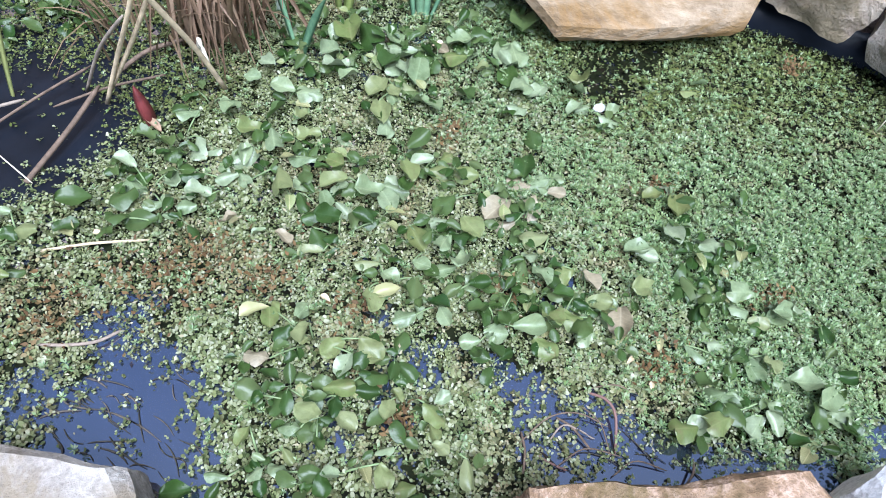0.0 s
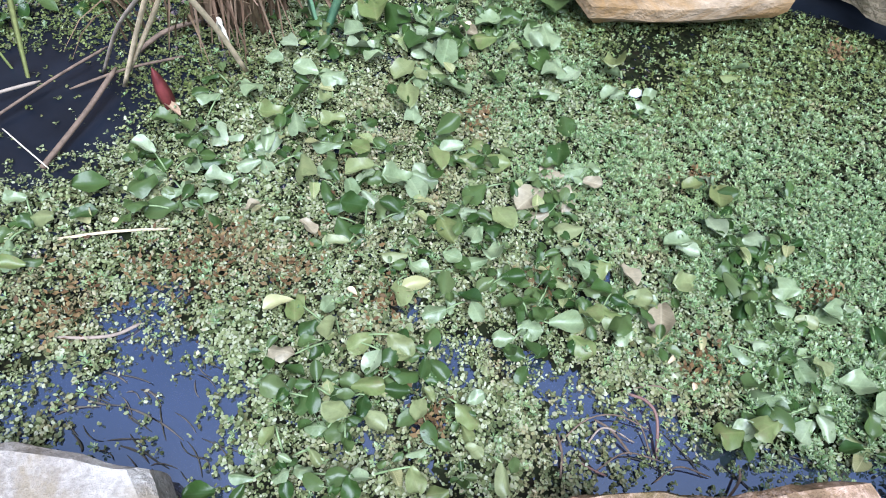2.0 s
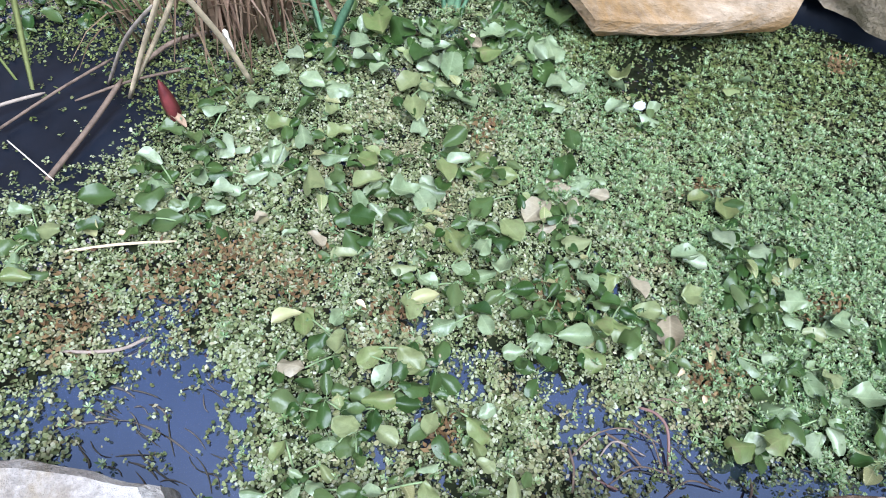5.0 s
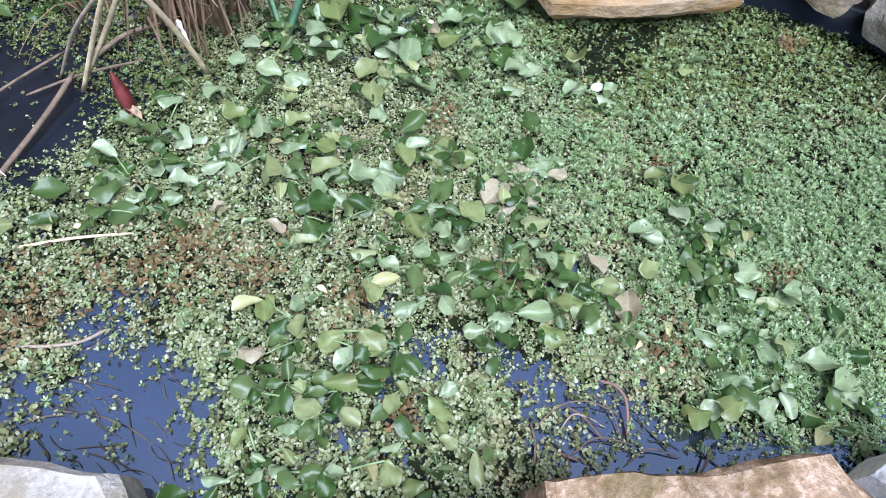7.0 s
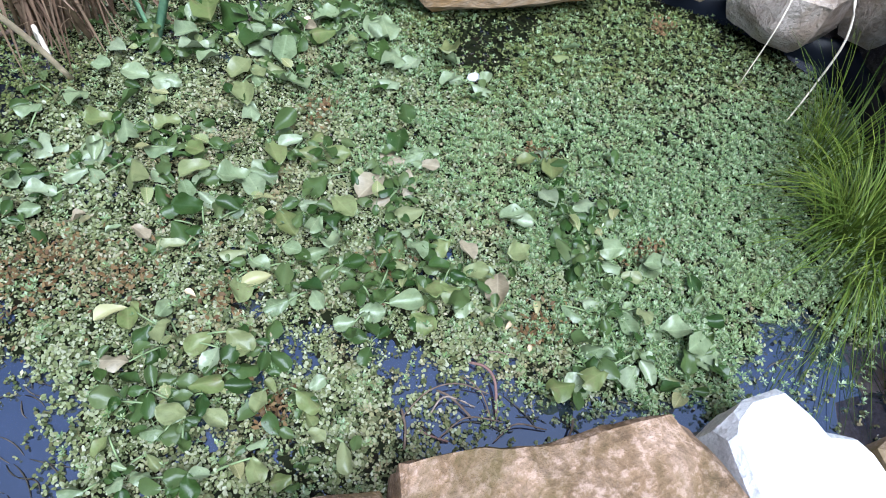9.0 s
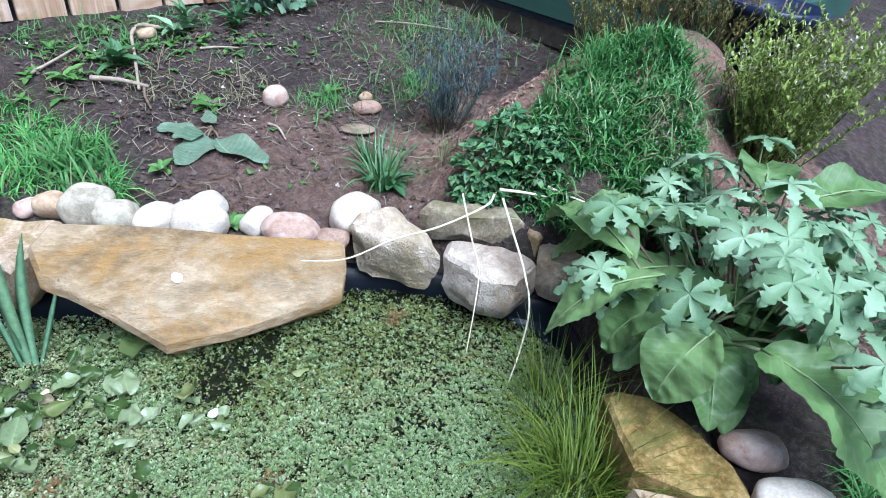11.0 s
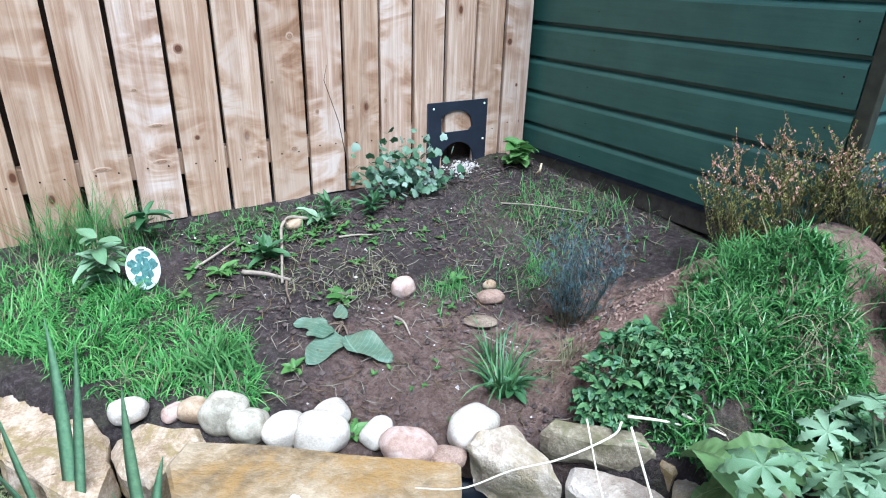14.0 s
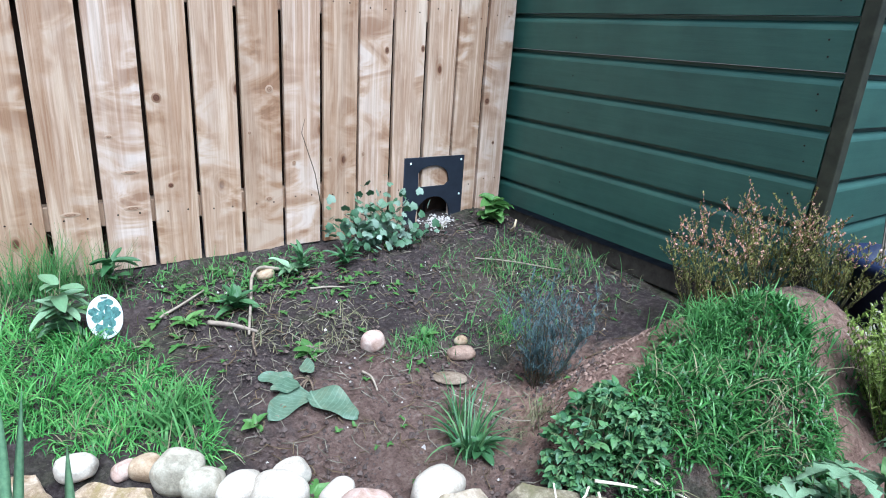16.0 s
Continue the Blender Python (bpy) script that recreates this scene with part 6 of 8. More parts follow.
for pts, rad, m in (([(-1.729, -1.710, 0.004), (-1.718, -1.725, 0.012), (-1.717, -1.745, 0.012), (-1.734, -1.78, 0.002)], 0.0017, REDSTEM), ([(-1.800, -1.745, 0.003), (-1.775, -1.735, 0.010), (-1.748, -1.758, 0.002)], 0.0011, PALEBARK),
                    ([(-1.778, -1.723, 0.004), (-1.768, -1.74, 0.008), (-1.758, -1.768, 0.003)], 0.0014, BARK), ([(-2.288, -1.46, 0.004), (-2.256, -1.473, 0.008), (-2.228, -1.478, 0.008), (-2.203, -1.470, 0.004)], 0.0019, PALEBARK),
                    ([(-1.822, -1.724, 0.003), (-1.828, -1.745, 0.006), (-1.839, -1.765, 0.003)], 0.0014, BARK), ([(-1.813, -1.745, 0.003), (-1.808, -1.76, 0.006), (-1.800, -1.775, 0.003)], 0.0013, DARKWOOD),
                    ([(-1.817, -1.752, 0.003), (-1.805, -1.768, 0.006), (-1.793, -1.778, 0.003)], 0.0012, REDSTEM), ([(-1.655, -1.815, 0.003), (-1.668, -1.828, 0.010), (-1.69, -1.84, 0.004)], 0.0014, BARK)):
    pts = run(pts, 14)
    ob = Geo().add(*tube(pts, [rad * 0.7] + [rad] * (len(pts) - 2) + [rad * 0.5], 7)).make("twig", m)
    tagged(ob, "thin bent stem floating on the water", "twig", "floating stems")


def tuft(name, at, count, length, width, lean, mat, label, category, spread=0.02, seed=0, group="", centre_bias=1.0, part_name="blade", twist=0.3):
    """A clump of blades fanning out from one crown; blades are one part."""
    rr = random.Random(seed)
    t = thing(name, at, label, category, group)
    g = Geo()
    for i in range(count):
        a = rr.uniform(0, 360)
        ln = length * rr.uniform(0.45, 1.0)
        v, f = blade(ln, width * rr.uniform(0.6, 1.2), lean * rr.uniform(0.1, 1.15) ** centre_bias, 5)
        rad = spread * math.sqrt(rr.random())
        m = pose(rad * math.cos(radians(a + 90)), rad * math.sin(radians(a + 90)), 0, 0, 0, a) @ pose(0, 0, 0, -rr.uniform(0, 18), 0, rr.uniform(-40, 40) * twist)
        g.add(v, f, m)
    ob = g.make(part_name, mat, t)
    ob["kind"] = "stuff"
    return t


tuft("sedge_clump", (-1.115, -1.785, 0.0), 270, 0.225, 0.0022, 2.5, SEDGE, "dense tuft of fine arching yellow green sedge standing in the water", "sedge", 0.045, 1, part_name="blade_mass", twist=1.2)
tuft("sedge_clump", (-1.16, -1.80, 0.0), 150, 0.26, 0.0018, 3.0, SEDGE, "loose fine sedge blades flopping over open water", "sedge", 0.06, 41, part_name="blade_mass", twist=1.6)
tuft("sedge_clump", (-1.04, -1.66, 0.0), 150, 0.20, 0.0018, 1.5, SEDGE, "thin wispy sedge tuft by the water's dark corner", "sedge", 0.05, 2, part_name="blade_mass")

# sedge blades that trail on the water
g = Geo()
rr = random.Random(77)
for i in range(38):
    a, far_ = rr.uniform(-2.75, -1.75), rr.uniform(0.12, 0.26)
    x, y = -1.15 + 0.05 * math.cos(a), -1.81 + 0.05 * math.sin(a)
    e = (x + far_ * math.cos(a) * 1.1, y + far_ * math.sin(a) * 0.8)
    if inside(POND, np.array([e[0]]), np.array([e[1]]))[0]:
        g.add(*tube(bow((x, y, 0.02), (*e, 0.0012), (rr.uniform(-0.012, 0.012), rr.uniform(-0.012, 0.012), 0.004), 7), [0.0006, 0.0006, 0.0006, 0.0005, 0.0005, 0.0004, 0.0002], 4))
tagged(g.make("trailing_sedge", SEDGE), "pale sedge blades trailing on the open water", "sedge", kind="stuff")

# iris leaves standing in the pond
def iris(places, label, name="iris_plant", mat=IRIS, width=0.02):
    x0, y0 = places[0][0][0], places[0][0][1]
    t = thing(name, (x0, y0, 0.0), label, "iris")
    for base, top, w in places:
        b, e = Vector(base) - Vector((x0, y0, 0)), Vector(top) - Vector((x0, y0, 0))
        way = (e - b)
        side = way.cross(Vector((0.7, 1, 0))).normalized()
        vv, ff = [], []
        for i in range(11):
            s = i / 10
            p = b.lerp(e, s) + Vector((0.0, 0.01, 0)) * math.sin(math.pi * s) + side * (0.10 * way.length * math.sin(way.x * 900) * (s * s - s)) - Vector((0, 0, 0.10 * way.length)) * max(0, s - 0.6) ** 2
            ww = w * 0.33 * (1 - s ** 5) * (0.45 + 0.55 * math.sin(math.pi * min(1, 0.12 + 0.80 * s))) + 0.0005
            nrm = side.cross(way).normalized()
            vv += [p - side * ww, p + nrm * 0.0012 * (1 - s), p + side * ww, p - nrm * 0.0012 * (1 - s)]
        for i in range(10):
            for j in range(4):
                ff.append((i * 4 + j, i * 4 + (j + 1) % 4, i * 4 + 4 + (j + 1) % 4, i * 4 + 4 + j))
        Geo().add([tuple(v) for v in vv], ff).make("blade", mat, t)


YELLOWIRIS = leaf_mat("yellowing_iris_leaf", [(0.16, 0.24, 0.05), (0.26, 0.32, 0.09), (0.32, 0.33, 0.12)], 0.4, 0.25)
iris([((-1.68, -1.003, 0), (-1.662, -0.985, 0.41), 0.036), ((-1.672, -1.01, 0), (-1.625, -0.995, 0.26), 0.029), ((-1.69, -1.0, 0), (-1.71, -0.97, 0.20), 0.017), ((-1.665, -1.015, 0), (-1.60, -1.02, 0.17), 0.012),
      ((-1.685, -0.99, 0), (-1.69, -1.03, 0.13), 0.014)], "tall bluish green iris blades rising beside the slab")
iris([((-1.795, -0.90, 0), (-1.745, -0.82, 0.48), 0.043), ((-1.785, -0.905, 0), (-1.708, -0.90, 0.47), 0.029), ((-1.80, -0.915, 0), (-1.86, -0.95, 0.33), 0.024), ((-1.77, -0.90, 0), (-1.745, -0.89, 0.25), 0.019),
      ((-1.81, -0.89, 0), (-1.84, -0.86, 0.36), 0.024), ((-1.765, -0.92, 0), (-1.735, -0.94, 0.16), 0.017)], "clump of tall green iris blades standing in the pond")
iris([((-1.80, -0.97, 0), (-1.765, -0.985, 0.17), 0.030), ((-1.81, -0.96, 0), (-1.83, -0.99, 0.14), 0.022)], "broad yellow green iris leaf bent over the water", mat=YELLOWIRIS)
iris([((-2.31, -1.045, 0), (-2.25, -1.04, 0.22), 0.013), ((-2.33, -1.02, 0), (-2.36, -1.01, 0.28), 0.012)], "yellowing green iris blades by dark water", mat=YELLOWIRIS)
iris([((-1.90, -1.06, 0), (-1.862, -1.10, 0.13), 0.018), ((-1.905, -1.05, 0), (-1.93, -1.02, 0.16), 0.014)], "short bent bluish iris leaf among floating leaves")

# dead reeds
t = tuft("dead_reed_clump", (-2.00, -0.965, 0.0), 100, 0.18, 0.005, 1.5, BROWNREED, "collapsed clump of dead brown reed leaves in the water", "reeds", 0.06, 4, part_name="dead_blade_mass", twist=1.0)
tuft("dead_reed_clump", (-2.13, -0.95, 0.0), 40, 0.24, 0.004, 1.8, BROWNREED, "thin stand of dead brown reeds in shallow water", "reeds", 0.07, 5, part_name="dead_blade_mass", twist=1.0)
for pts, w, m, lab in (([(-2.025, -1.107, 0.0), (-2.05, -1.135, 0.10), (-2.083, -1.168, 0.20), (-2.12, -1.20, 0.31)], 0.0038, STRAW, "thick pale yellow reed stalk leaning out of the pond"),
                       ([(-2.19, -1.094, 0.0), (-2.147, -1.125, 0.10), (-2.104, -1.163, 0.20), (-2.07, -1.19, 0.30)], 0.0032, STRAW, "thick brown dead reed stalk leaning over water"),
                       ([(-2.215, -1.060, 0.0), (-2.165, -1.12, 0.11), (-2.115, -1.19, 0.20)], 0.0024, BEDSTRAW, "yellow green leaning reed stalk"), ([(-2.175, -1.10, 0.03), (-2.115, -1.14, 0.14), (-2.062, -1.18, 0.25)], 0.003, STRAW, "slender straw coloured reed stalk"),
                       ([(-2.345, -1.122, 0.010), (-2.27, -1.075, 0.018), (-2.20, -1.030, 0.02)], 0.0020, BARK, "straw stalk lying across dark water"), ([(-2.293, -1.223, 0.008), (-2.235, -1.150, 0.018), (-2.19, -1.089, 0.03)], 0.0036, BARK, "thick brown stem lying across dark water"),
                       ([(-2.163, -1.036, 0.010), (-2.12, -1.015, 0.02), (-2.065, -0.995, 0.016)], 0.0035, BARK, "grey brown stick lying in duckweed"), ([(-2.28, -1.335, 0.006), (-2.22, -1.345, 0.01), (-2.16, -1.355, 0.005)], 0.0018, STRAW, "short straw stalk floating on dark water"),
                       ([(-2.104, -1.063, 0.010), (-2.18, -1.080, 0.018), (-2.255, -1.095, 0.012)], 0.002, BARK, "thin brown stalk lying by a red bud"), ([(-2.335, -1.148, 0.012), (-2.31, -1.19, 0.016), (-2.285, -1.228, 0.010)], 0.0009, PALESTRAW, "fine white dead stalk lying on the liner"),
                       ([(-2.39, -1.10, 0.012), (-2.34, -1.085, 0.016), (-2.29, -1.07, 0.012)], 0.0024, BEDSTRAW, "split straw stalk lying on the liner"),
                       ([(-1.985, -1.03, 0), (-1.995, -1.06, 0.08), (-1.985, -1.09, 0.18)], 0.004, BROWNREED, "upright dead reed stalk"), ([(-2.05, -1.03, 0.0), (-2.045, -1.06, 0.06), (-2.04, -1.09, 0.03)], 0.0032, PALESTRAW, "snapped pale reed stalk"),
                       ([(-2.07, -0.99, 0), (-2.06, -1.02, 0.09), (-2.045, -1.05, 0.20)], 0.003, BROWNREED, "thin upright dead reed stalk"), ([(-1.96, -1.0, 0), (-1.955, -1.03, 0.09), (-1.965, -1.06, 0.20)], 0.003, BROWNREED, "thin upright dead reed stalk")):
    pts = run(pts, 12)
    ob = Geo().add(*tube(pts, [w] * (len(pts) - 1) + [w * 0.5], 7)).make("reed_stalk", m)
    tagged(ob, lab, "reed stalk", "fallen reed stalks")
rr = random.Random(12)
DRYBLADE = leaf_mat("dry_hanging_reed_blade", [(0.10, 0.060, 0.035), (0.21, 0.135, 0.080), (0.33, 0.240, 0.150), (0.16, 0.090, 0.055)], 0.6, 0.15)
clump = thing("broken_reed_clump", (-1.99, -0.985, 0.0), "clump of broken brown reeds with blades hanging to the water", "reeds")
for i in range(46):
    x, y, h = rr.gauss(0, 0.045), rr.gauss(0, 0.022), rr.uniform(0.07, 0.19)
    dx, dy = rr.gauss(0, 0.05), -rr.uniform(0.015, 0.085)
    top = (x + dx * 0.4, y + dy * 0.35, h)
    fall = (x + dx, y + dy, rr.choice((0.003, 0.003, h * rr.uniform(0.3, 1.0))))
    pts = run([(x, y, 0.0), top, fall], 10)
    w = rr.uniform(0.0018, 0.0042)
    vv, side = [], Vector((rr.uniform(0.5, 1), rr.uniform(-0.6, 0.6), rr.uniform(-0.3, 0.3))).normalized()
    for k, p in enumerate(pts):
        q = w * (1 - 0.75 * (k / (len(pts) - 1)) ** 2)
        p = Vector(p)
        vv += [tuple(p - side * q), tuple(p + Vector((0, q * 0.5, 0))), tuple(p + side * q)]
    ff = [f for k in range(len(pts) - 1) for f in ((3 * k, 3 * k + 1, 3 * k + 4, 3 * k + 3), (3 * k + 1, 3 * k + 2, 3 * k + 5, 3 * k + 4))]
    Geo().add(vv, ff).make("blade", DRYBLADE, clump)

# ---- plants on the far bank ----
def lawn(name, count, place, length, width, lean, mat, label, seed, rows=4, wild=70):
    """Single blades over a patch: place(random) gives a point on the ground."""
    rr = random.Random(seed)
    pts = [place(rr) for _ in range(count)]
    zz = ground_z(np.array([p[0] for p in pts]), np.array([p[1] for p in pts]))
    g = Geo()
    for (x, y), z in zip(pts, zz):
        flow = 400 * noise.noise((x * 8, y * 8, seed)) + rr.uniform(-wild, wild)
        v, f = blade(length * rr.uniform(0.4, 1.1) * (1 + 0.9 * noise.noise((x * 13, y * 13, seed + 0.5))), width * rr.uniform(0.6, 1.2), lean * rr.uniform(0.2, 1.4), rows)
        g.add(v, f, pose(x, y, z - 0.004, 0, 0, flow) @ pose(0, 0, 0, rr.uniform(-40, 10), rr.uniform(-15, 15), rr.uniform(-60, 60)))
    return tagged(g.make(name, mat), label, "grass", kind="stuff")


def within(poly):
    xs_, ys_ = [p[0] for p in poly], [p[1] for p in poly]

    def pick(rr):
        while True:
            x, y = rr.uniform(min(xs_), max(xs_)), rr.uniform(min(ys_), max(ys_))
            if inside(poly, np.array([x]), np.array([y]))[0]:
                return x, y
    return pick


def blob(cx, cy, sx, sy):
    return lambda rr: (rr.gauss(cx, sx), rr.gauss(cy, sy))


LAWN = [(-2.6, -0.06), (-1.75, -0.12), (-1.60, -0.30), (-1.47, -0.40), (-1.38, -0.62), (-1.42, -0.83), (-1.50, -0.80), (-1.62, -0.725), (-1.70, -0.675), (-1.82, -0.47), (-2.0, -0.40), (-2.6, -0.4)]
lawn("lawn_grass", 7400, within(LAWN), 0.072, 0.0034, 2.6, LAWNGRASS, "patch of lush green unmown grass at the pond's back", 1)
lawn("lawn_grass", 700, within(LAWN), 0.065, 0.0026, 2.0, DRYGRASS, "dry straw blades mixed in the grass patch", 2)
lawn("coarse_tuft", 170, blob(-1.46, -0.68, 0.035, 0.03), 0.13, 0.006, 1.7, GRASS, "coarse bright green grass tuft", 3)
lawn("fence_tuft", 420, blob(-1.66, -0.08, 0.075, 0.03), 0.17, 0.0024, 0.8, GRASS, "tall fine green grass growing against the fence", 4)
lawn("fence_tuft", 100, blob(-1.66, -0.08, 0.08, 0.035), 0.17, 0.0022, 1.1, DRYGRASS, "dry seed stalks in tall grass by the fence", 5)
lawn("weedy_grass", 150, blob(-1.05, -0.50, 0.09, 0.06), 0.06, 0.0022, 2.2, DRYGRASS, "flattened pale grass on bare soil", 6)
lawn("weedy_grass", 160, blob(-0.80, -0.66, 0.05, 0.03), 0.06, 0.0025, 1.5, GRASS, "thin green grass on bare soil", 7)
lawn("weedy_grass", 650, blob(-0.30, -0.52, 0.17, 0.12), 0.07, 0.0025, 1.7, GRASS, "sparse green grass along the shed", 8)
lawn("weedy_grass", 450, blob(-0.34, -0.62, 0.17, 0.15), 0.045, 0.003, 2.4, HERB, "low dark green weeds on damp soil by the shed", 20)
lawn("weedy_grass", 260, blob(-0.75, -0.30, 0.30, 0.12), 0.035, 0.003, 2.4, HERB, "low dark green weeds before the fence", 21)
lawn("weedy_grass", 250, blob(-0.30, -0.55, 0.18, 0.14), 0.08, 0.0025, 2.3, DRYGRASS, "dry fallen grass along the shed", 9)
lawn("weedy_grass", 260, blob(-0.55, -0.72, 0.06, 0.04), 0.07, 0.0025, 1.5, GRASS, "green grass beside a wispy bush", 10)
lawn("weedy_grass", 700, within([(-1.9, -0.02), (-0.9, -0.03), (-0.85, -0.16), (-1.2, -0.24), (-1.5, -0.22), (-1.9, -0.12)]), 0.05, 0.0026, 1.8, GRASS, "low weedy grass along the fence's foot", 11)
lawn("weedy_grass", 160, within([(-1.6, -0.15), (-1.0, -0.12), (-1.0, -0.5), (-1.4, -0.5)]), 0.06, 0.002, 2.4, DRYGRASS, "dry straw lying on soil", 12)


MOUND = [(-0.79, -1.31), (-0.69, -1.24), (-0.61, -1.215), (-0.54, -1.205), (-0.45, -1.205), (-0.34, -1.22), (-0.24, -1.28), (-0.26, -1.40), (-0.36, -1.48), (-0.42, -1.54), (-0.47, -1.60), (-0.60, -1.64), (-0.80, -1.55), (-0.83, -1.40)]
mx, my = rng.uniform(-0.98, -0.10, 60000), rng.uniform(-1.68, -1.08, 60000)
fringe = edge_distance(MOUND, mx, my) + 0.05 * field(mx, my, 12, 2.0) + 0.03 * rng.random(60000)
bare = np.hypot(mx + 0.73, (my + 1.467) * 1.3) < 0.05
thick = ss(-0.55, 0.15, field(mx, my, 20, 4.0))
keep = (fringe < 0) & ~bare & (rng.random(60000) < 0.25 + 0.75 * thick)
mx, my = mx[keep], my[keep]


def mound_spot(rr):
    k = rr.randrange(len(mx))
    return float(mx[k]), float(my[k])


lawn("mound_grass", 7000, mound_spot, 0.054, 0.0058, 2.7, MOUNDGRASS, "thick dark green grass covering a soil mound", 13, wild=180)
lawn("mound_grass", 900, mound_spot, 0.066, 0.005, 2.2, GRASS, "bright upright grass blades on a mound", 19, wild=180)
lawn("mound_grass", 900, blob(-0.40, -1.27, 0.06, 0.05), 0.06, 0.004, 2.4, GRASS, "brighter yellow green grass on the mound's shoulder", 22, wild=180)
lawn("weedy_grass", 260, blob(-0.20, -1.45, 0.06, 0.10), 0.05, 0.0035, 2.2, GRASS, "thin grass on the mound's bare flank", 23, wild=180)
lawn("mound_grass", 200, mound_spot, 0.11, 0.003, 2.2, DRYGRASS, "fallen pale stems in the grass on a mound", 14)
lawn("edge_grass", 3200, within([(-0.98, -2.12), (-0.78, -2.06), (-0.50, -2.12), (-0.5, -2.6), (-1.05, -2.6), (-1.06, -2.27)]), 0.10, 0.004, 1.6, GRASS, "green grass behind the edging stones", 15)
lawn("edge_grass", 260, within([(-0.98, -2.12), (-0.7, -2.08), (-0.6, -2.4), (-1.05, -2.4)]), 0.11, 0.0025, 2.1, DRYGRASS, "straw coloured grass behind the edging stones", 16)
lawn("mossy_rim", 420, within([(-1.90, -1.84), (-1.60, -1.885), (-1.60, -1.91), (-1.90, -1.86)]), 0.02, 0.0015, 1.4, GRASS, "short moss along the wet stone edge", 17)


def rosette(name, x, y, count, length, width, mat_, label, category, seed, lift=(15, 60), curl=0.35, blunt=0.8, wave=0.03, z=None, group="", up=0.0):
    """A plant of separate leaves round one crown."""
    rr = random.Random(seed)
    t = thing(name, (x, y, (gz(x, y) if z is None else z)), label, category, group)
    meshes = [Geo().add(*leaf(1.0, width / length * rr.uniform(0.85, 1.15), 9, blunt, curl * rr.uniform(0.5, 1.5), 0.5, wave + 0.03, seed + k, 2, 0.55)).mesh("leaf", mat_) for k in range(3)]
    a = rr.uniform(0, 360)
    for i in range(count):
        a += 137.5 + rr.uniform(-20, 20)
        s = length * rr.uniform(0.55, 1.1)
        ob = new("leaf", meshes[i % 3])
        ob.parent = t
        ob.matrix_basis = pose(0, 0, up * rr.random(), 0, 0, a) @ pose(0, 0.004, 0, rr.uniform(*lift), rr.uniform(-15, 15), 0) @ Matrix.Diagonal((s, s, s, 1))
    return t


BRIGHTLEAF = leaf_mat("bright_seedling_leaf", [(0.075, 0.187, 0.040), (0.128, 0.259, 0.064), (0.180, 0.317, 0.096)], 0.4, 0.3)
HERBLEAF = leaf_mat("dark_weed_leaf", [(0.025, 0.08, 0.025), (0.05, 0.13, 0.045), (0.10, 0.20, 0.08)], 0.38, 0.2)
rosette("broadleaf_weed", -1.63, -0.27, 36, 0.075, 0.032, BLUEGREEN, "broad-leaved bluish green weed by a plant label", "weed", 1, (-15, 50), up=0.13)
rosette("broadleaf_weed", -1.49, -0.10, 18, 0.065, 0.026, HERBLEAF, "broad-leaved green weed by the fence", "weed", 2, (-5, 55), up=0.09)
rosette("dark_rosette", -1.215, -0.31, 22, 0.068, 0.026, HERBLEAF, "dark green rosette of narrow leaves beside a stick", "weed", 3, (15, 65), up=0.03)
rosette("small_weed", -1.35, -0.34, 12, 0.05, 0.024, BRIGHTLEAF, "small bright green weed on bare soil", "weed", 4, up=0.02)
rosette("small_weed", -1.31, -0.755, 9, 0.035, 0.02, BRIGHTLEAF, "small bright green seedling on soil", "weed", 5)
rosette("small_weed", -1.272, -0.985, 8, 0.045, 0.026, BRIGHTLEAF, "small bright green primrose-like weed behind cobbles", "weed", 6, (10, 40))
rosette("small_weed", -1.43, -0.86, 7, 0.03, 0.018, BRIGHTLEAF, "small green seedling behind cobbles", "weed", 7)
rosette("narrow_weed", -0.945, -0.14, 16, 0.07, 0.020, HERBLEAF, "leafy green weed against the fence", "weed", 8, (20, 75), up=0.05)
rosette("narrow_weed", -0.80, -0.17, 16, 0.07, 0.020, HERBLEAF, "dark green leafy weed before ivy", "weed", 9, (20, 70), up=0.05)
rosette("low_weed", -1.00, -0.17, 14, 0.07, 0.034, BLUEGREEN, "low grey green weed on soil", "weed", 10, (5, 40), up=0.02)
tuft("strap_plant", (-0.915, -1.03, gz(-0.915, -1.03)), 60, 0.17, 0.0075, 2.0, HERB, "loose tuft of narrow strap-like green leaves on soil", "plant", 0.03, 31, part_name="blade_mass", twist=1.0)
rosette("leafy_weed", -0.90, -1.045, 16, 0.055, 0.024, HERBLEAF, "dark leafy weed among strap-like leaves", "weed", 12, (0, 50), up=0.04)
tuft("strap_plant", (-0.87, -0.93, gz(-0.87, -0.93)), 24, 0.14, 0.006, 1.4, HERB, "smaller upright tuft of narrow green leaves", "plant", 0.02, 32, part_name="blade_mass", twist=1.0)
rosette("creeping_weed", -0.78, -0.62, 8, 0.05, 0.02, BRIGHTLEAF, "low green weed beside a pebble", "weed", 14)
rosette("creeping_weed", -1.09, -0.56, 12, 0.05, 0.02, WEED, "pale trailing weed by a cobble", "weed", 15, (0, 35))
wilt = thing("wilting_dock", (-1.165, -0.70, gz(-1.165, -0.70)), "wilting dock with large grey green leaves lying flat on soil", "dock")
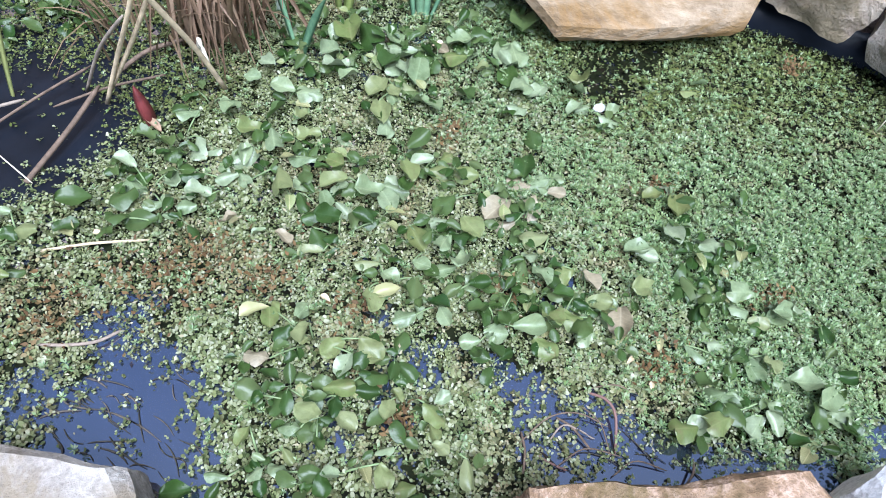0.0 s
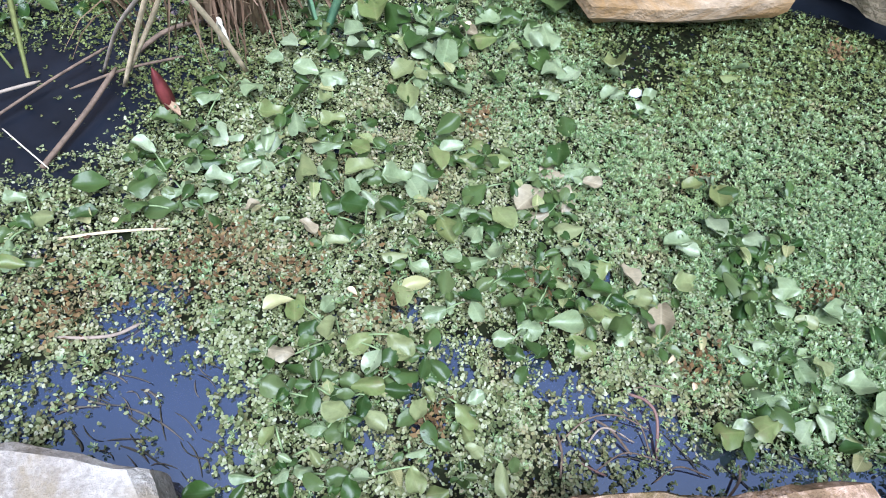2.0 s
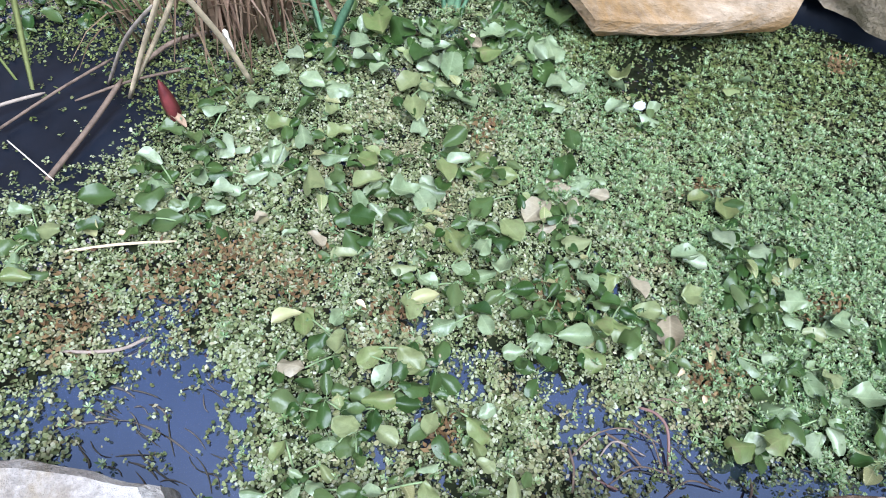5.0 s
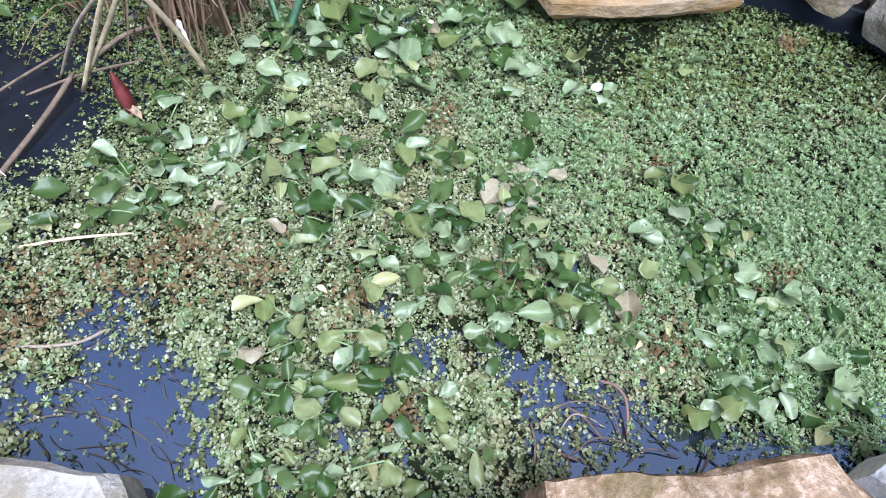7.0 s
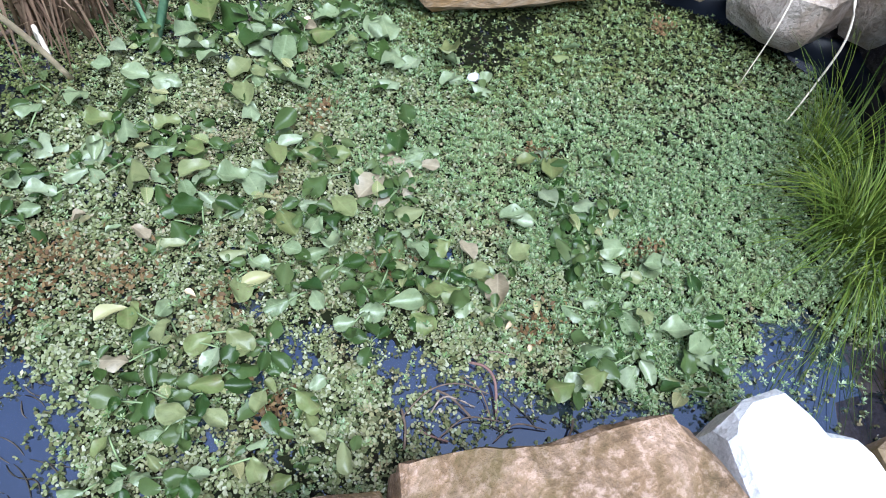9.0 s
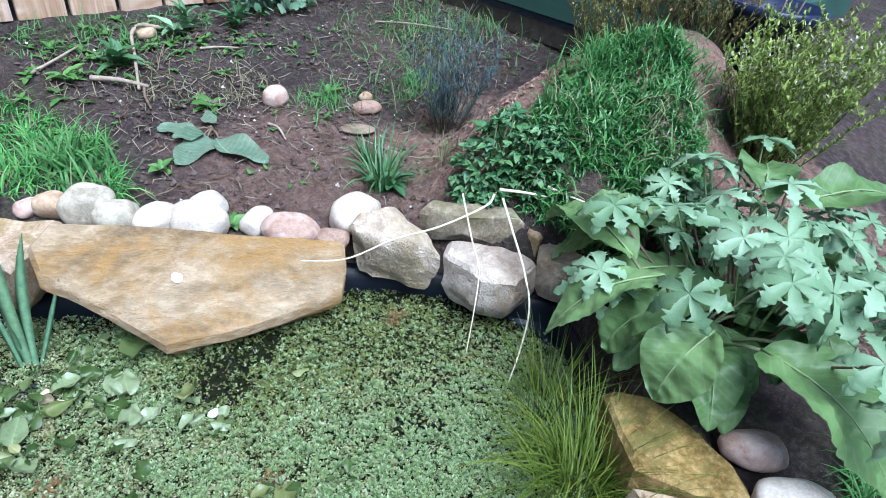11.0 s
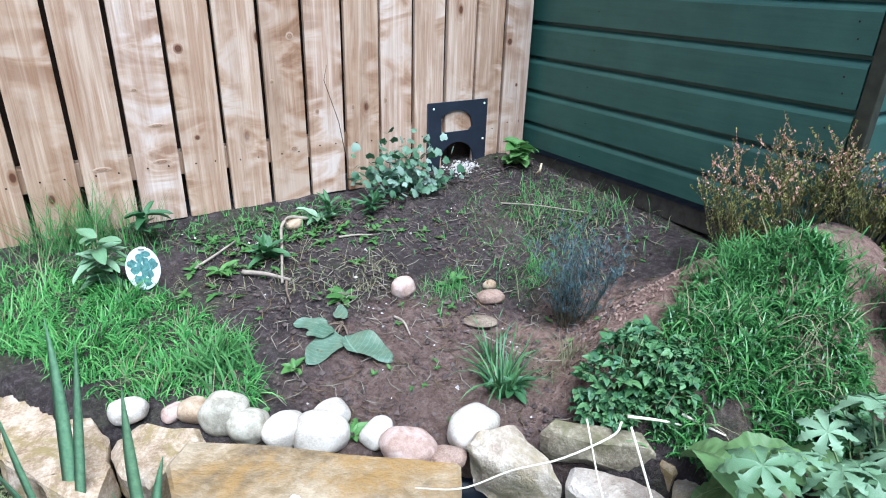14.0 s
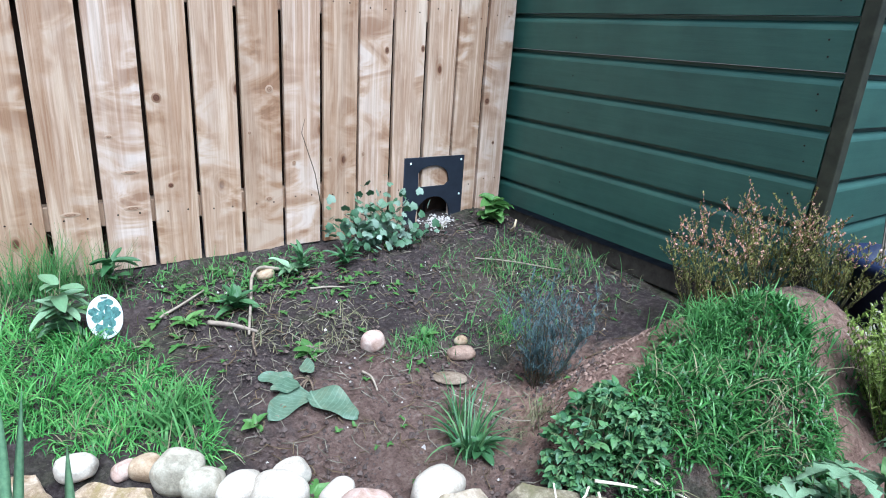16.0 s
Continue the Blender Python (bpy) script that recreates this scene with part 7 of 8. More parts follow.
for i, (x, y, s, a) in enumerate([(-1.185, -0.66, 0.085, 55), (-1.175, -0.70, 0.125, 122), (-1.155, -0.72, 0.135, 205), (-1.15, -0.66, 0.06, 330), (-1.18, -0.69, 0.07, 85)]):
    v, f = leaf(s, s * 0.62, 18, 0.62, 0.0, 0.12, 0.08, i + 80, 3, 0.55)
    m4 = pose(x, y, 0, 0, 0, a)
    v = [m4 @ Vector(q) for q in v]
    zz = ground_z(np.array([q.x for q in v]), np.array([q.y for q in v]))
    v = [tuple(Vector((q.x, q.y, z + q.z + 0.008 + 0.004 * i % 3 + 0.006 * noise.noise((q.x * 25, q.y * 25, i)))) - wilt.location) for q, z in zip(v, zz)]
    Geo().add(v, f).make("leaf", WILT, wilt)
    b = Vector((x, y, gz(x, y) + 0.01)) - wilt.location
    Geo().add(*tube(bow((0.02, 0.03, 0.012), b, (0, 0, 0.008), 5), [0.003, 0.003, 0.0028, 0.0026, 0.002], 6)).make("leaf_stalk", BARK, wilt)


def mint(x, y, spread, count, seed, name="leafy_herb", label="bushy herb with small lobed green leaves", m=HERB, size=0.028, height=0.12):
    """A bushy plant: a dome of small lobed leaves."""
    rr = random.Random(seed)
    t = thing(name, (x, y, gz(x, y)), label, "herb")
    g, s = Geo(), Geo()
    for i in range(count):
        a, r = rr.uniform(0, 6.28), spread * math.sqrt(rr.random())
        px0, py0 = r * math.cos(a), r * math.sin(a)
        h = height * (1 - 0.6 * (r / spread) ** 2) * rr.uniform(0.5, 1.1) + gz(x + px0, y + py0) - gz(x, y)
        m4 = pose(px0, py0, h, 0, 0, rr.uniform(0, 360)) @ pose(0, 0, 0, rr.uniform(-35, 40), rr.uniform(-30, 30), 0)
        q = size * rr.uniform(0.6, 1.2)
        for lob, b in ((1.0, 0), (0.72, 62), (0.72, -62)):
            g.add(*leaf(q * lob, q * lob * 0.62, 4, 0.7, 0.3, 0.4, 0, i, 1), m4 @ pose(0, 0, 0, 0, 0, b))
        if i % 4 == 0:
            s.add(*tube(bow((px0 * 0.4, py0 * 0.4, -0.01), (px0, py0, h), (0, 0, 0.01), 4), [0.0016] * 4, 4))
    g.make("foliage", m, t)["kind"] = "stuff"
    s.make("stem_mass", RIB, t)["kind"] = "stuff"
    return t


mint(-0.79, -1.245, 0.085, 230, 1, height=0.11, size=0.024)
mint(-0.76, -1.345, 0.055, 190, 2, label="bushy green herb at the mound's foot", height=0.10, size=0.021)
mint(-0.845, -1.30, 0.035, 60, 4, label="bluish leafy herb shoot hanging over a stone", m=HERB, height=0.07, size=0.022)
mint(-0.60, -1.66, 0.10, 120, 3, label="low leafy green plant below the mound", height=0.10)

# dock with large leaves
dock = thing("dock_plant", (-0.90, -1.78, gz(-0.90, -1.78)), "dock plant with large crinkled green leaves over the stones", "dock")
DZ = gz(-0.90, -1.78)


def big_leaf(base, tip_, width, seed, m=DOCK):
    """A large crinkled leaf from base to tip, with its pale midrib."""
    b, e = Vector(base) - Vector((-0.90, -1.78, DZ)), Vector(tip_) - Vector((-0.90, -1.78, DZ))
    ln = (e - b).length
    way = (e - b).normalized()
    side = way.cross(Vector((0, 0, 1))).normalized()
    up = side.cross(way).normalized()
    frame_ = Matrix((side, way, up)).transposed().to_4x4()
    frame_.translation = b
    v, f = leaf(ln, width, 44, 0.95, 0.0, 0.25, 0.07, seed, 5, 0.62)
    v = [(x, y, z + 0.16 * ln * math.sin(math.pi * min(1, y / ln)) + 0.0011 * math.sin(y * 300 - abs(x) * 210 + 2 * math.sin(y * 40)) + 0.012 * noise.noise((x * 24, y * 24, seed)) + 0.005 * noise.noise((x * 70, y * 70, seed + 3))) for x, y, z in v]
    ob = Geo().add(v, f).make("leaf", m, dock)
    ob.matrix_basis = frame_
    mid = [(0, y, 0.003 + 0.16 * ln * math.sin(math.pi * y / ln)) for y in np.linspace(0, ln * 0.93, 8)]
    rib = Geo().add(*tube(mid, [0.0022, 0.0021, 0.0019, 0.0016, 0.0013, 0.001, 0.0007, 0.0004], 5)).make("midrib", RIB, ob, "pale green midrib")
    stalk = Geo().add(*tube(bow((0.0, 0.0, 0.0), b, (0, 0, 0.03), 6), [0.0032] * 6, 6)).make("leaf_stalk", STEM, dock)


big_leaf((-0.93, -1.735, 0.31), (-1.066, -1.631, 0.187), 0.085, 1)
big_leaf((-0.965, -1.842, 0.29), (-1.047, -1.822, 0.185), 0.115, 2)
big_leaf((-0.92, -1.90, 0.27), (-0.955, -2.125, 0.185), 0.155, 3)
big_leaf((-0.89, -1.66, 0.285), (-0.825, -1.445, 0.235), 0.12, 4)
big_leaf((-0.925, -1.765, 0.27), (-1.00, -1.707, 0.172), 0.10, 5)
big_leaf((-0.77, -1.65, 0.31), (-0.86, -1.51, 0.25), 0.11, 6)
big_leaf((-0.56, -1.80, 0.35), (-0.36, -1.96, 0.33), 0.13, 7)
big_leaf((-0.80, -1.62, 0.27), (-0.87, -1.50, 0.18), 0.09, 8)
big_leaf((-0.62, -1.75, 0.36), (-0.45, -1.68, 0.34), 0.11, 9)
big_leaf((-0.84, -1.90, 0.24), (-0.78, -2.06, 0.16), 0.11, 10)
big_leaf((-0.88, -1.80, 0.24), (-1.0, -1.90, 0.15), 0.09, 11)
big_leaf((-0.80, -1.72, 0.26), (-0.95, -1.60, 0.16), 0.10, 12)
big_leaf((-0.70, -1.85, 0.27), (-0.80, -1.99, 0.22), 0.12, 13)
big_leaf((-0.66, -1.78, 0.30), (-0.60, -1.98, 0.24), 0.12, 14)
big_leaf((-0.72, -1.68, 0.28), (-0.74, -1.52, 0.22), 0.10, 15)
big_leaf((-0.78, -1.80, 0.26), (-0.90, -1.74, 0.20), 0.10, 16)

# lower leaves round the crown
low = random.Random(12)
for i in range(12):
    a = i * 0.52 + low.uniform(-0.2, 0.2)
    q, z = low.uniform(0.10, 0.17), low.uniform(0.16, 0.21)
    c0, s0 = math.cos(a), math.sin(a)
    big_leaf((-0.80 + 0.05 * c0, -1.78 + 0.05 * s0, z + 0.02), (-0.80 + (0.05 + q) * c0, -1.78 + (0.05 + q) * s0, z - 0.03), low.uniform(0.07, 0.10), 30 + i)


def palmate(radius, seed):
    """A deeply cut leaf of seven toothed lobes, stalk at the origin, facing +z; each lobe is folded along its vein."""
    rr = random.Random(seed)
    vv, ff = [], []
    edge = ((0.0, 0.0), (0.16, 0.080), (0.32, 0.108), (0.48, 0.128), (0.60, 0.235), (0.65, 0.120), (0.76, 0.190), (0.80, 0.095), (0.90, 0.105), (1.0, 0.0))
    for i in range(7):
        a = radians(-145 + 290 * i / 6 + 90)
        ln = radius * (0.70 + 0.30 * math.sin(math.pi * (i + 0.5) / 7)) * rr.uniform(0.9, 1.1)
        droop, lift_ = rr.uniform(0.15, 0.55), rr.uniform(-0.05, 0.15)
        k0 = len(vv)
        for u, w in edge:
            z = lift_ * u - droop * u * u
            for side in (1, 0, -1):
                q = w * side * rr.uniform(0.9, 1.1)
                x, y = u * ln * (1 - 0.12 * abs(side) * (u > 0.5)), q * ln * 1.12
                vv.append((x * math.cos(a) - y * math.sin(a), x * math.sin(a) + y * math.cos(a), (z + 0.5 * abs(q)) * ln))
        for k in range(len(edge) - 1):
            r0, r1 = k0 + 3 * k, k0 + 3 * k + 3
            ff += [(r0 + 1, r1 + 1, r1, r0), (r0 + 2, r1 + 2, r1 + 1, r0 + 1)]
    return vv, ff


PALMS = [Geo().add(*palmate(1.0, s)).mesh("leaf", PALM) for s in range(4)]
crown = Vector((-0.72, -1.84, gz(-0.72, -1.84)))
palm = thing("palmate_plant", tuple(crown), "lush plant with deeply cut pale green palmate leaves", "plant")
rr = random.Random(3)
spots = [(-0.885, -1.599), (-0.980, -1.793), (-0.919, -1.895), (-0.845, -1.936), (-0.632, -1.642), (-0.806, -1.672), (-0.685, -1.701), (-0.452, -1.669), (-0.478, -1.755), (-0.794, -1.764), (-0.777, -1.974), (-0.972, -2.100),
         (-0.929, -2.032), (-0.547, -1.674), (-0.657, -1.909), (-0.81, -1.61), (-0.760, -1.840)]
while len(spots) < 64:
    x, y = rr.uniform(-1.0, -0.36), rr.uniform(-2.06, -1.58)
    if y < -1.60 and (x > -0.86 or y > -1.88):
        spots.append((x, y))
for i, (x, y) in enumerate(spots):
    z = (0.385 if i < 17 else 0.36) + rr.uniform(-0.05, 0.04) - 0.09 * (i > 16 and math.hypot(x + 0.75, y + 1.80) > 0.22)
    p = Vector((x, y, z)) - crown
    s = rr.uniform(0.064, 0.092) if i < 17 else rr.uniform(0.048, 0.080)
    out = math.degrees(math.atan2(p.y, p.x)) - 90
    ob = new("leaf", PALMS[i % 4])
    ob.parent = palm
    ob.matrix_basis = pose(*p, 0, 0, out + rr.uniform(-60, 60)) @ pose(0, 0, 0, rr.uniform(-45, 8), rr.uniform(-28, 28), 0) @ Matrix.Diagonal((s, s, s, 1))
    Geo().add(*tube(bow((p.x * 0.1, p.y * 0.1, 0), p, (p.x * 0.15, p.y * 0.15, 0.03), 7), [0.0032, 0.003, 0.0026, 0.0022, 0.002, 0.0018, 0.0016], 5)).make("leaf_stalk", REDSTEM if i % 3 == 0 else RIB, palm)


HEATHWOOD = plain_mat("heather_stem", (0.10, 0.085, 0.045), 0.8, vary=0.3)


def shrub(name, at, spread, height, stems, mats, label, category, seed, needles=34, lean=0.5, size=0.006, tips=0.35, droop=0.0, twigs=3, thin=0.2):
    """An upright twiggy shrub: stems clothed with tiny leaves, and flower spikes at their ends."""
    rr = random.Random(seed)
    t = thing(name, at, label, category)
    wood, green, flower = Geo(), Geo(), Geo()
    for i in range(stems):
        a, r = rr.uniform(0, 6.28), spread * math.sqrt(rr.random())
        h = height * rr.uniform(0.55, 1.05)
        top = (r * math.cos(a) * (1 + lean), r * math.sin(a) * (1 + lean), h)
        pts = bow((r * math.cos(a) * 0.35, r * math.sin(a) * 0.35, -0.02), top, (rr.uniform(-0.02, 0.02), rr.uniform(-0.02, 0.02), droop), 6)
        wood.add(*tube(pts, [0.0014, 0.0012, 0.001, 0.0008, 0.0006, 0.0004], 4))
        runs = [(pts, needles, 0.15)]
        for k in range(twigs):
            j = rr.randrange(1, 5)
            b = pts[j].lerp(pts[j + 1], rr.random())
            w = rr.uniform(0, 6.28)
            q = height * rr.uniform(0.14, 0.3)
            e = b + Vector((math.cos(w) * q * 0.6, math.sin(w) * q * 0.6, q * rr.uniform(0.4, 1.0)))
            runs.append(([b.lerp(e, u / 5) for u in range(6)], needles // 2, 0.05))
        for line, count, start in runs:
            for k in range(count):
                s = start + (1 - start) * (k + rr.random()) / count * 0.999
                j = min(4, int(s * 5))
                p = line[j].lerp(line[j + 1], s * 5 - j)
                high = p.z / height
                bloom = rr.random() < tips * (2.2 if high > 0.6 else 0.15)
                q = size * rr.uniform(0.6, 1.4)
                m4 = Matrix.Translation(p) @ pose(0, 0, 0, 0, 0, rr.uniform(0, 360)) @ pose(0, 0, 0, rr.uniform(10, 70), 0, 0)
                wd_ = 0.36 if bloom else thin
                q *= 0.75 if bloom else 1.0
                (flower if bloom else green).add([(-q * wd_, 0, 0), (q * wd_, 0, 0), (q * wd_ * 0.6, q, 0.1 * q), (-q * wd_ * 0.6, q, 0.1 * q)], [(0, 1, 2, 3)], m4)
    wood.make("stem_mass", HEATHWOOD, t)["kind"] = "stuff"
    green.make("foliage", mats[0], t)["kind"] = "stuff"
    if flower.count:
        flower.make("bloom", mats[1], t, "spent dry flower spikes")["kind"] = "stuff"
    return t


rosette("corner_plant", -0.16, -0.15, 24, 0.07, 0.056, BRIGHTLEAF, "bright green leafy seedling in the fence corner", "weed", 11, (10, 60), up=0.09, z=gz(-0.16, -0.15))
shrub("heather", (-0.22, -1.12, gz(-0.22, -1.12)), 0.10, 0.30, 40, (HEATHER, HEATHTIP), "heather bush with rusty spent flower spikes against the shed", "heather", 1, 54, 0.3, 0.007, 0.25)
shrub("heather", (-0.10, -1.20, gz(-0.10, -1.20)), 0.10, 0.25, 36, (HEATHER, HEATHTIP), "brown heather bush on the mound's far side", "heather", 2, 54, 0.4, 0.007, 0.18)
shrub("heather", (0.02, -1.32, gz(0.02, -1.32)), 0.09, 0.22, 34, (HEATHER, HEATHTIP), "sparse heather with pale dry flowers", "heather", 3, 50, 0.5, 0.007, 0.14)
shrub("heather", (-0.20, -1.62, gz(-0.20, -1.62)), 0.14, 0.34, 120, (HEATHGREEN, HEATHWHITE), "yellow green heather bush dotted with pale flowers", "heather", 4, 70, 0.3, 0.010, 0.06)
shrub("wispy_bush", (-0.61, -0.93, gz(-0.61, -0.93)), 0.085, 0.275, 27, (WISPY, WISPY), "dark blue green wispy bush leaning on a bare bank", "shrub", 5, 44, 0.55, 0.012, 0.0, twigs=6, thin=0.07)
lawn("bank_roots", 90, blob(-0.755, -1.06, 0.025, 0.02), 0.10, 0.002, 2.0, DRYGRASS, "dry pale root fibres on the bank", 18)

# ivy on the fence
IVYSHAPE = [(0, 0), (0.30, -0.14), (0.50, 0.10), (0.44, 0.34), (0.48, 0.58), (0.26, 0.70), (0, 0.98), (-0.26, 0.70), (-0.48, 0.58), (-0.44, 0.34), (-0.50, 0.10), (-0.30, -0.14)]
iv = [(0, 0.32, 0.06)] + [(x, y, -0.12 * (x * x + (y - 0.3) ** 2)) for x, y in IVYSHAPE]
ivf = [(0, 1 + i, 1 + (i + 1) % 12) for i in range(12)]
IVYLEAF = Geo().add(iv, ivf).mesh("leaf", IVY)
ivy = thing("ivy", (-0.66, -0.04, gz(-0.66, -0.04)), "ivy with small lobed variegated leaves climbing the fence's foot", "ivy")
rr = random.Random(8)
for i in range(300):
    u, h = rr.gauss(0, 0.09), abs(rr.gauss(0.06, 0.075))
    s = rr.uniform(0.016, 0.034)
    ob = new("leaf", IVYLEAF)
    ob.parent = ivy
    ob.matrix_basis = pose(u + (0.06 if h < 0.04 else 0), -0.012 - rr.uniform(0.0, 0.10) * (1.4 - 4 * min(h, 0.2)), h, rr.uniform(20, 75), rr.uniform(-25, 25), rr.uniform(-60, 60) + 180 * (rr.random() < 0.3)) @ Matrix.Diagonal((s, s, s, 1))
for i in range(9):
    u = rr.uniform(-0.12, 0.14)
    Geo().add(*tube(bow((0, -0.01, 0), (u, rr.uniform(-0.06, -0.005), rr.uniform(0.05, 0.16)), (rr.uniform(-0.03, 0.03), -0.02, 0.02), 6), [0.002] * 6, 5)).make("stem", BARK, ivy)
ob = Geo().add(*tube([(-0.83, -0.03, 0.44), (-0.855, -0.04, 0.56), (-0.905, -0.05, 0.70), (-0.893, -0.05, 0.745)], [0.0018, 0.0016, 0.0012, 0.0008], 5)).make("dry_stem", BARK)
tagged(ob, "thin bare dry stem rising before the fence", "stem")
ob.parent, ob.matrix_basis = ivy, Matrix.Translation(-Vector(ivy.location))

# ---- small things on the soil ----
disc = thing("plant_label", (-1.540, -0.325, gz(-1.54, -0.325) - 0.01), "round white plant label printed green, stuck in the soil", "plant label")
bm = bmesh.new()
bmesh.ops.create_cone(bm, cap_ends=True, segments=40, radius1=0.047, radius2=0.047, depth=0.004)
bmesh.ops.bevel(bm, geom=[e for e in bm.edges if abs(e.calc_face_angle(0)) > 0.8], offset=0.0012, segments=2, affect="EDGES")
face = part("face", bm, WHITE, disc, smooth=False)
face.matrix_basis = pose(0, 0, 0.070, 78, 0, -28) @ Matrix.Diagonal((0.92, 1.2, 1, 1))
rr = random.Random(4)
for i in range(12):
    bm = bmesh.new()
    bmesh.ops.create_cone(bm, cap_ends=True, segments=9, radius1=1, radius2=1, depth=1)
    for v in bm.verts:
        v.co.x *= 1 + rr.uniform(-0.4, 0.4)
        v.co.y *= 1 + rr.uniform(-0.4, 0.4)
    a, q = i * 2.4, 0.034 * math.sqrt((i + 0.3) / 12)
    m4 = Matrix.Translation((q * math.cos(a), q * math.sin(a), 0.0024 + 0.00004 * i)) @ Matrix.Diagonal((rr.uniform(0.006, 0.013), rr.uniform(0.006, 0.012), 0.0006, 1))
    bmesh.ops.transform(bm, matrix=m4, verts=bm.verts)
    part("print", bm, PRINT, face)
tab = part("tab", box((0.018, 0.003, 0.018), 0.002, (0, 0.045, 0)), WHITE, face)
part("stake", box((0.008, 0.002, 0.05), 0.0008, (0, 0.0, 0.004)), WHITE, disc)

for pts, rad, m, lab in (([(-1.035, -0.165, 0.02), (-1.09, -0.165, 0.035), (-1.133, -0.209, 0.035), (-1.17, -0.31, 0.03), (-1.223, -0.451, 0.014)], 0.0062, BEDSTRAW, "curved bare grey branch lying on soil"),
                         ([(-1.302, -0.36, 0.012), (-1.25, -0.405, 0.02), (-1.198, -0.449, 0.016)], 0.0075, PALEBARK, "forked bare piece of branch lying on soil"), ([(-1.411, -0.287, 0.006), (-1.345, -0.255, 0.014), (-1.275, -0.213, 0.02)], 0.0045, BEDSTRAW, "thin pale twig lying on soil"),
                         ([(-1.21, -0.45, 0.015), (-1.225, -0.49, 0.014), (-1.230, -0.53, 0.006)], 0.0042, BARK, "brown root end of a branch in soil"),
                         ([(-0.979, -0.283, 0.008), (-0.92, -0.295, 0.01), (-0.874, -0.31, 0.008)], 0.0040, BEDSTRAW, "short pale stick lying on soil"), ([(-1.008, -0.690, 0.006), (-1.00, -0.725, 0.012), (-1.006, -0.768, 0.005)], 0.004, BEDSTRAW, "pale broken stem lying on soil"),
                         ([(-0.86, -0.88, 0.035), (-0.82, -0.985, 0.045), (-0.785, -1.085, 0.045)], 0.0020, BEDSTRAW, "long pale dry stalk leaning on leaves"), ([(-0.40, -0.36, 0.01), (-0.33, -0.46, 0.02), (-0.22, -0.60, 0.012)], 0.003, BEDSTRAW, "dry stalk lying along the shed"),
                         ([(-0.16, -0.27, 0.01), (-0.175, -0.30, 0.04), (-0.16, -0.29, 0.06)], 0.006, STRAW, "short broken straw stub standing in soil")):
    pts = [(x, y, gz(x, y) + h) for x, y, h in run(pts, 16)]
    k = len(pts)
    ob = Geo().add(*tube(pts, [rad * (1 - 0.4 * i / (k - 1)) for i in range(k)], 8)).make("twig", m)
    tagged(ob, lab, "twig", "sticks on the soil")
# bleached stalks that hang from the herb over the stones
for pts, rad, lab in (([(-0.885, -1.345, 0.255), (-0.92, -1.355, 0.245), (-1.02, -1.33, 0.22), (-1.10, -1.29, 0.20), (-1.18, -1.25, 0.165), (-1.25, -1.20, 0.16)], 0.0024, "long bleached stalk lying across the stones"),
                      ([(-0.875, -1.36, 0.25), (-0.90, -1.42, 0.205), (-0.94, -1.485, 0.178), (-0.97, -1.535, 0.13), (-1.0, -1.555, 0.06), (-1.05, -1.575, 0.0)], 0.0026, "bleached stalk hanging down into the water"),
                      ([(-0.93, -1.30, 0.25), (-0.965, -1.37, 0.19), (-1.005, -1.43, 0.172), (-1.045, -1.465, 0.12), (-1.06, -1.475, 0.01)], 0.0019, "thin bleached stalk hanging over a stone"),
                      ([(-0.87, -1.345, 0.262), (-0.81, -1.38, 0.25), (-0.755, -1.42, 0.235)], 0.0034, "cut bleached stalk pointing from the herb"),
                      ([(-0.775, -1.395, 0.262), (-0.76, -1.43, 0.256), (-0.745, -1.47, 0.252)], 0.0034, "short bleached stalk before the mound")):
    pts = run(pts, 24)
    k = len(pts)
    ob = Geo().add(*tube(pts, [rad * (1 - 0.45 * i / (k - 1)) for i in range(k)], 8)).make("dry_stalk", PALESTRAW)
    tagged(ob, lab, "dry stalk", "bleached stalks over the stones")

# pot by the shed
pot = thing("plant_pot", (0.20, -1.39, gz(0.20, -1.39) - 0.01), "dark blue plastic planter with a flat rim", "plant pot")
vv, ff, n_ = [], [], 40
prof = [(0.0, 0.0), (0.095, 0.0), (0.125, 0.22), (0.138, 0.22), (0.14, 0.25), (0.128, 0.252), (0.115, 0.21), (0.0, 0.20)]
for q, h in prof:
    vv += [(q * math.cos(2 * math.pi * i / n_), q * math.sin(2 * math.pi * i / n_), h) for i in range(n_)]
for j in range(len(prof) - 1):
    ff += [(j * n_ + i, j * n_ + (i + 1) % n_, (j + 1) * n_ + (i + 1) % n_, (j + 1) * n_ + i) for i in range(n_)]
Geo().add(vv, ff).make("body", BLUEPOT, pot)
for i in range(5):
    a = i * 1.3
    Geo().add(*tube(bow((0.05 * math.cos(a), 0.05 * math.sin(a), 0.18), (0.09 * math.cos(a), 0.09 * math.sin(a), 0.42), (0.01, 0, 0), 5), [0.003] * 5, 5)).make("dry_stem", PALEBARK, pot)

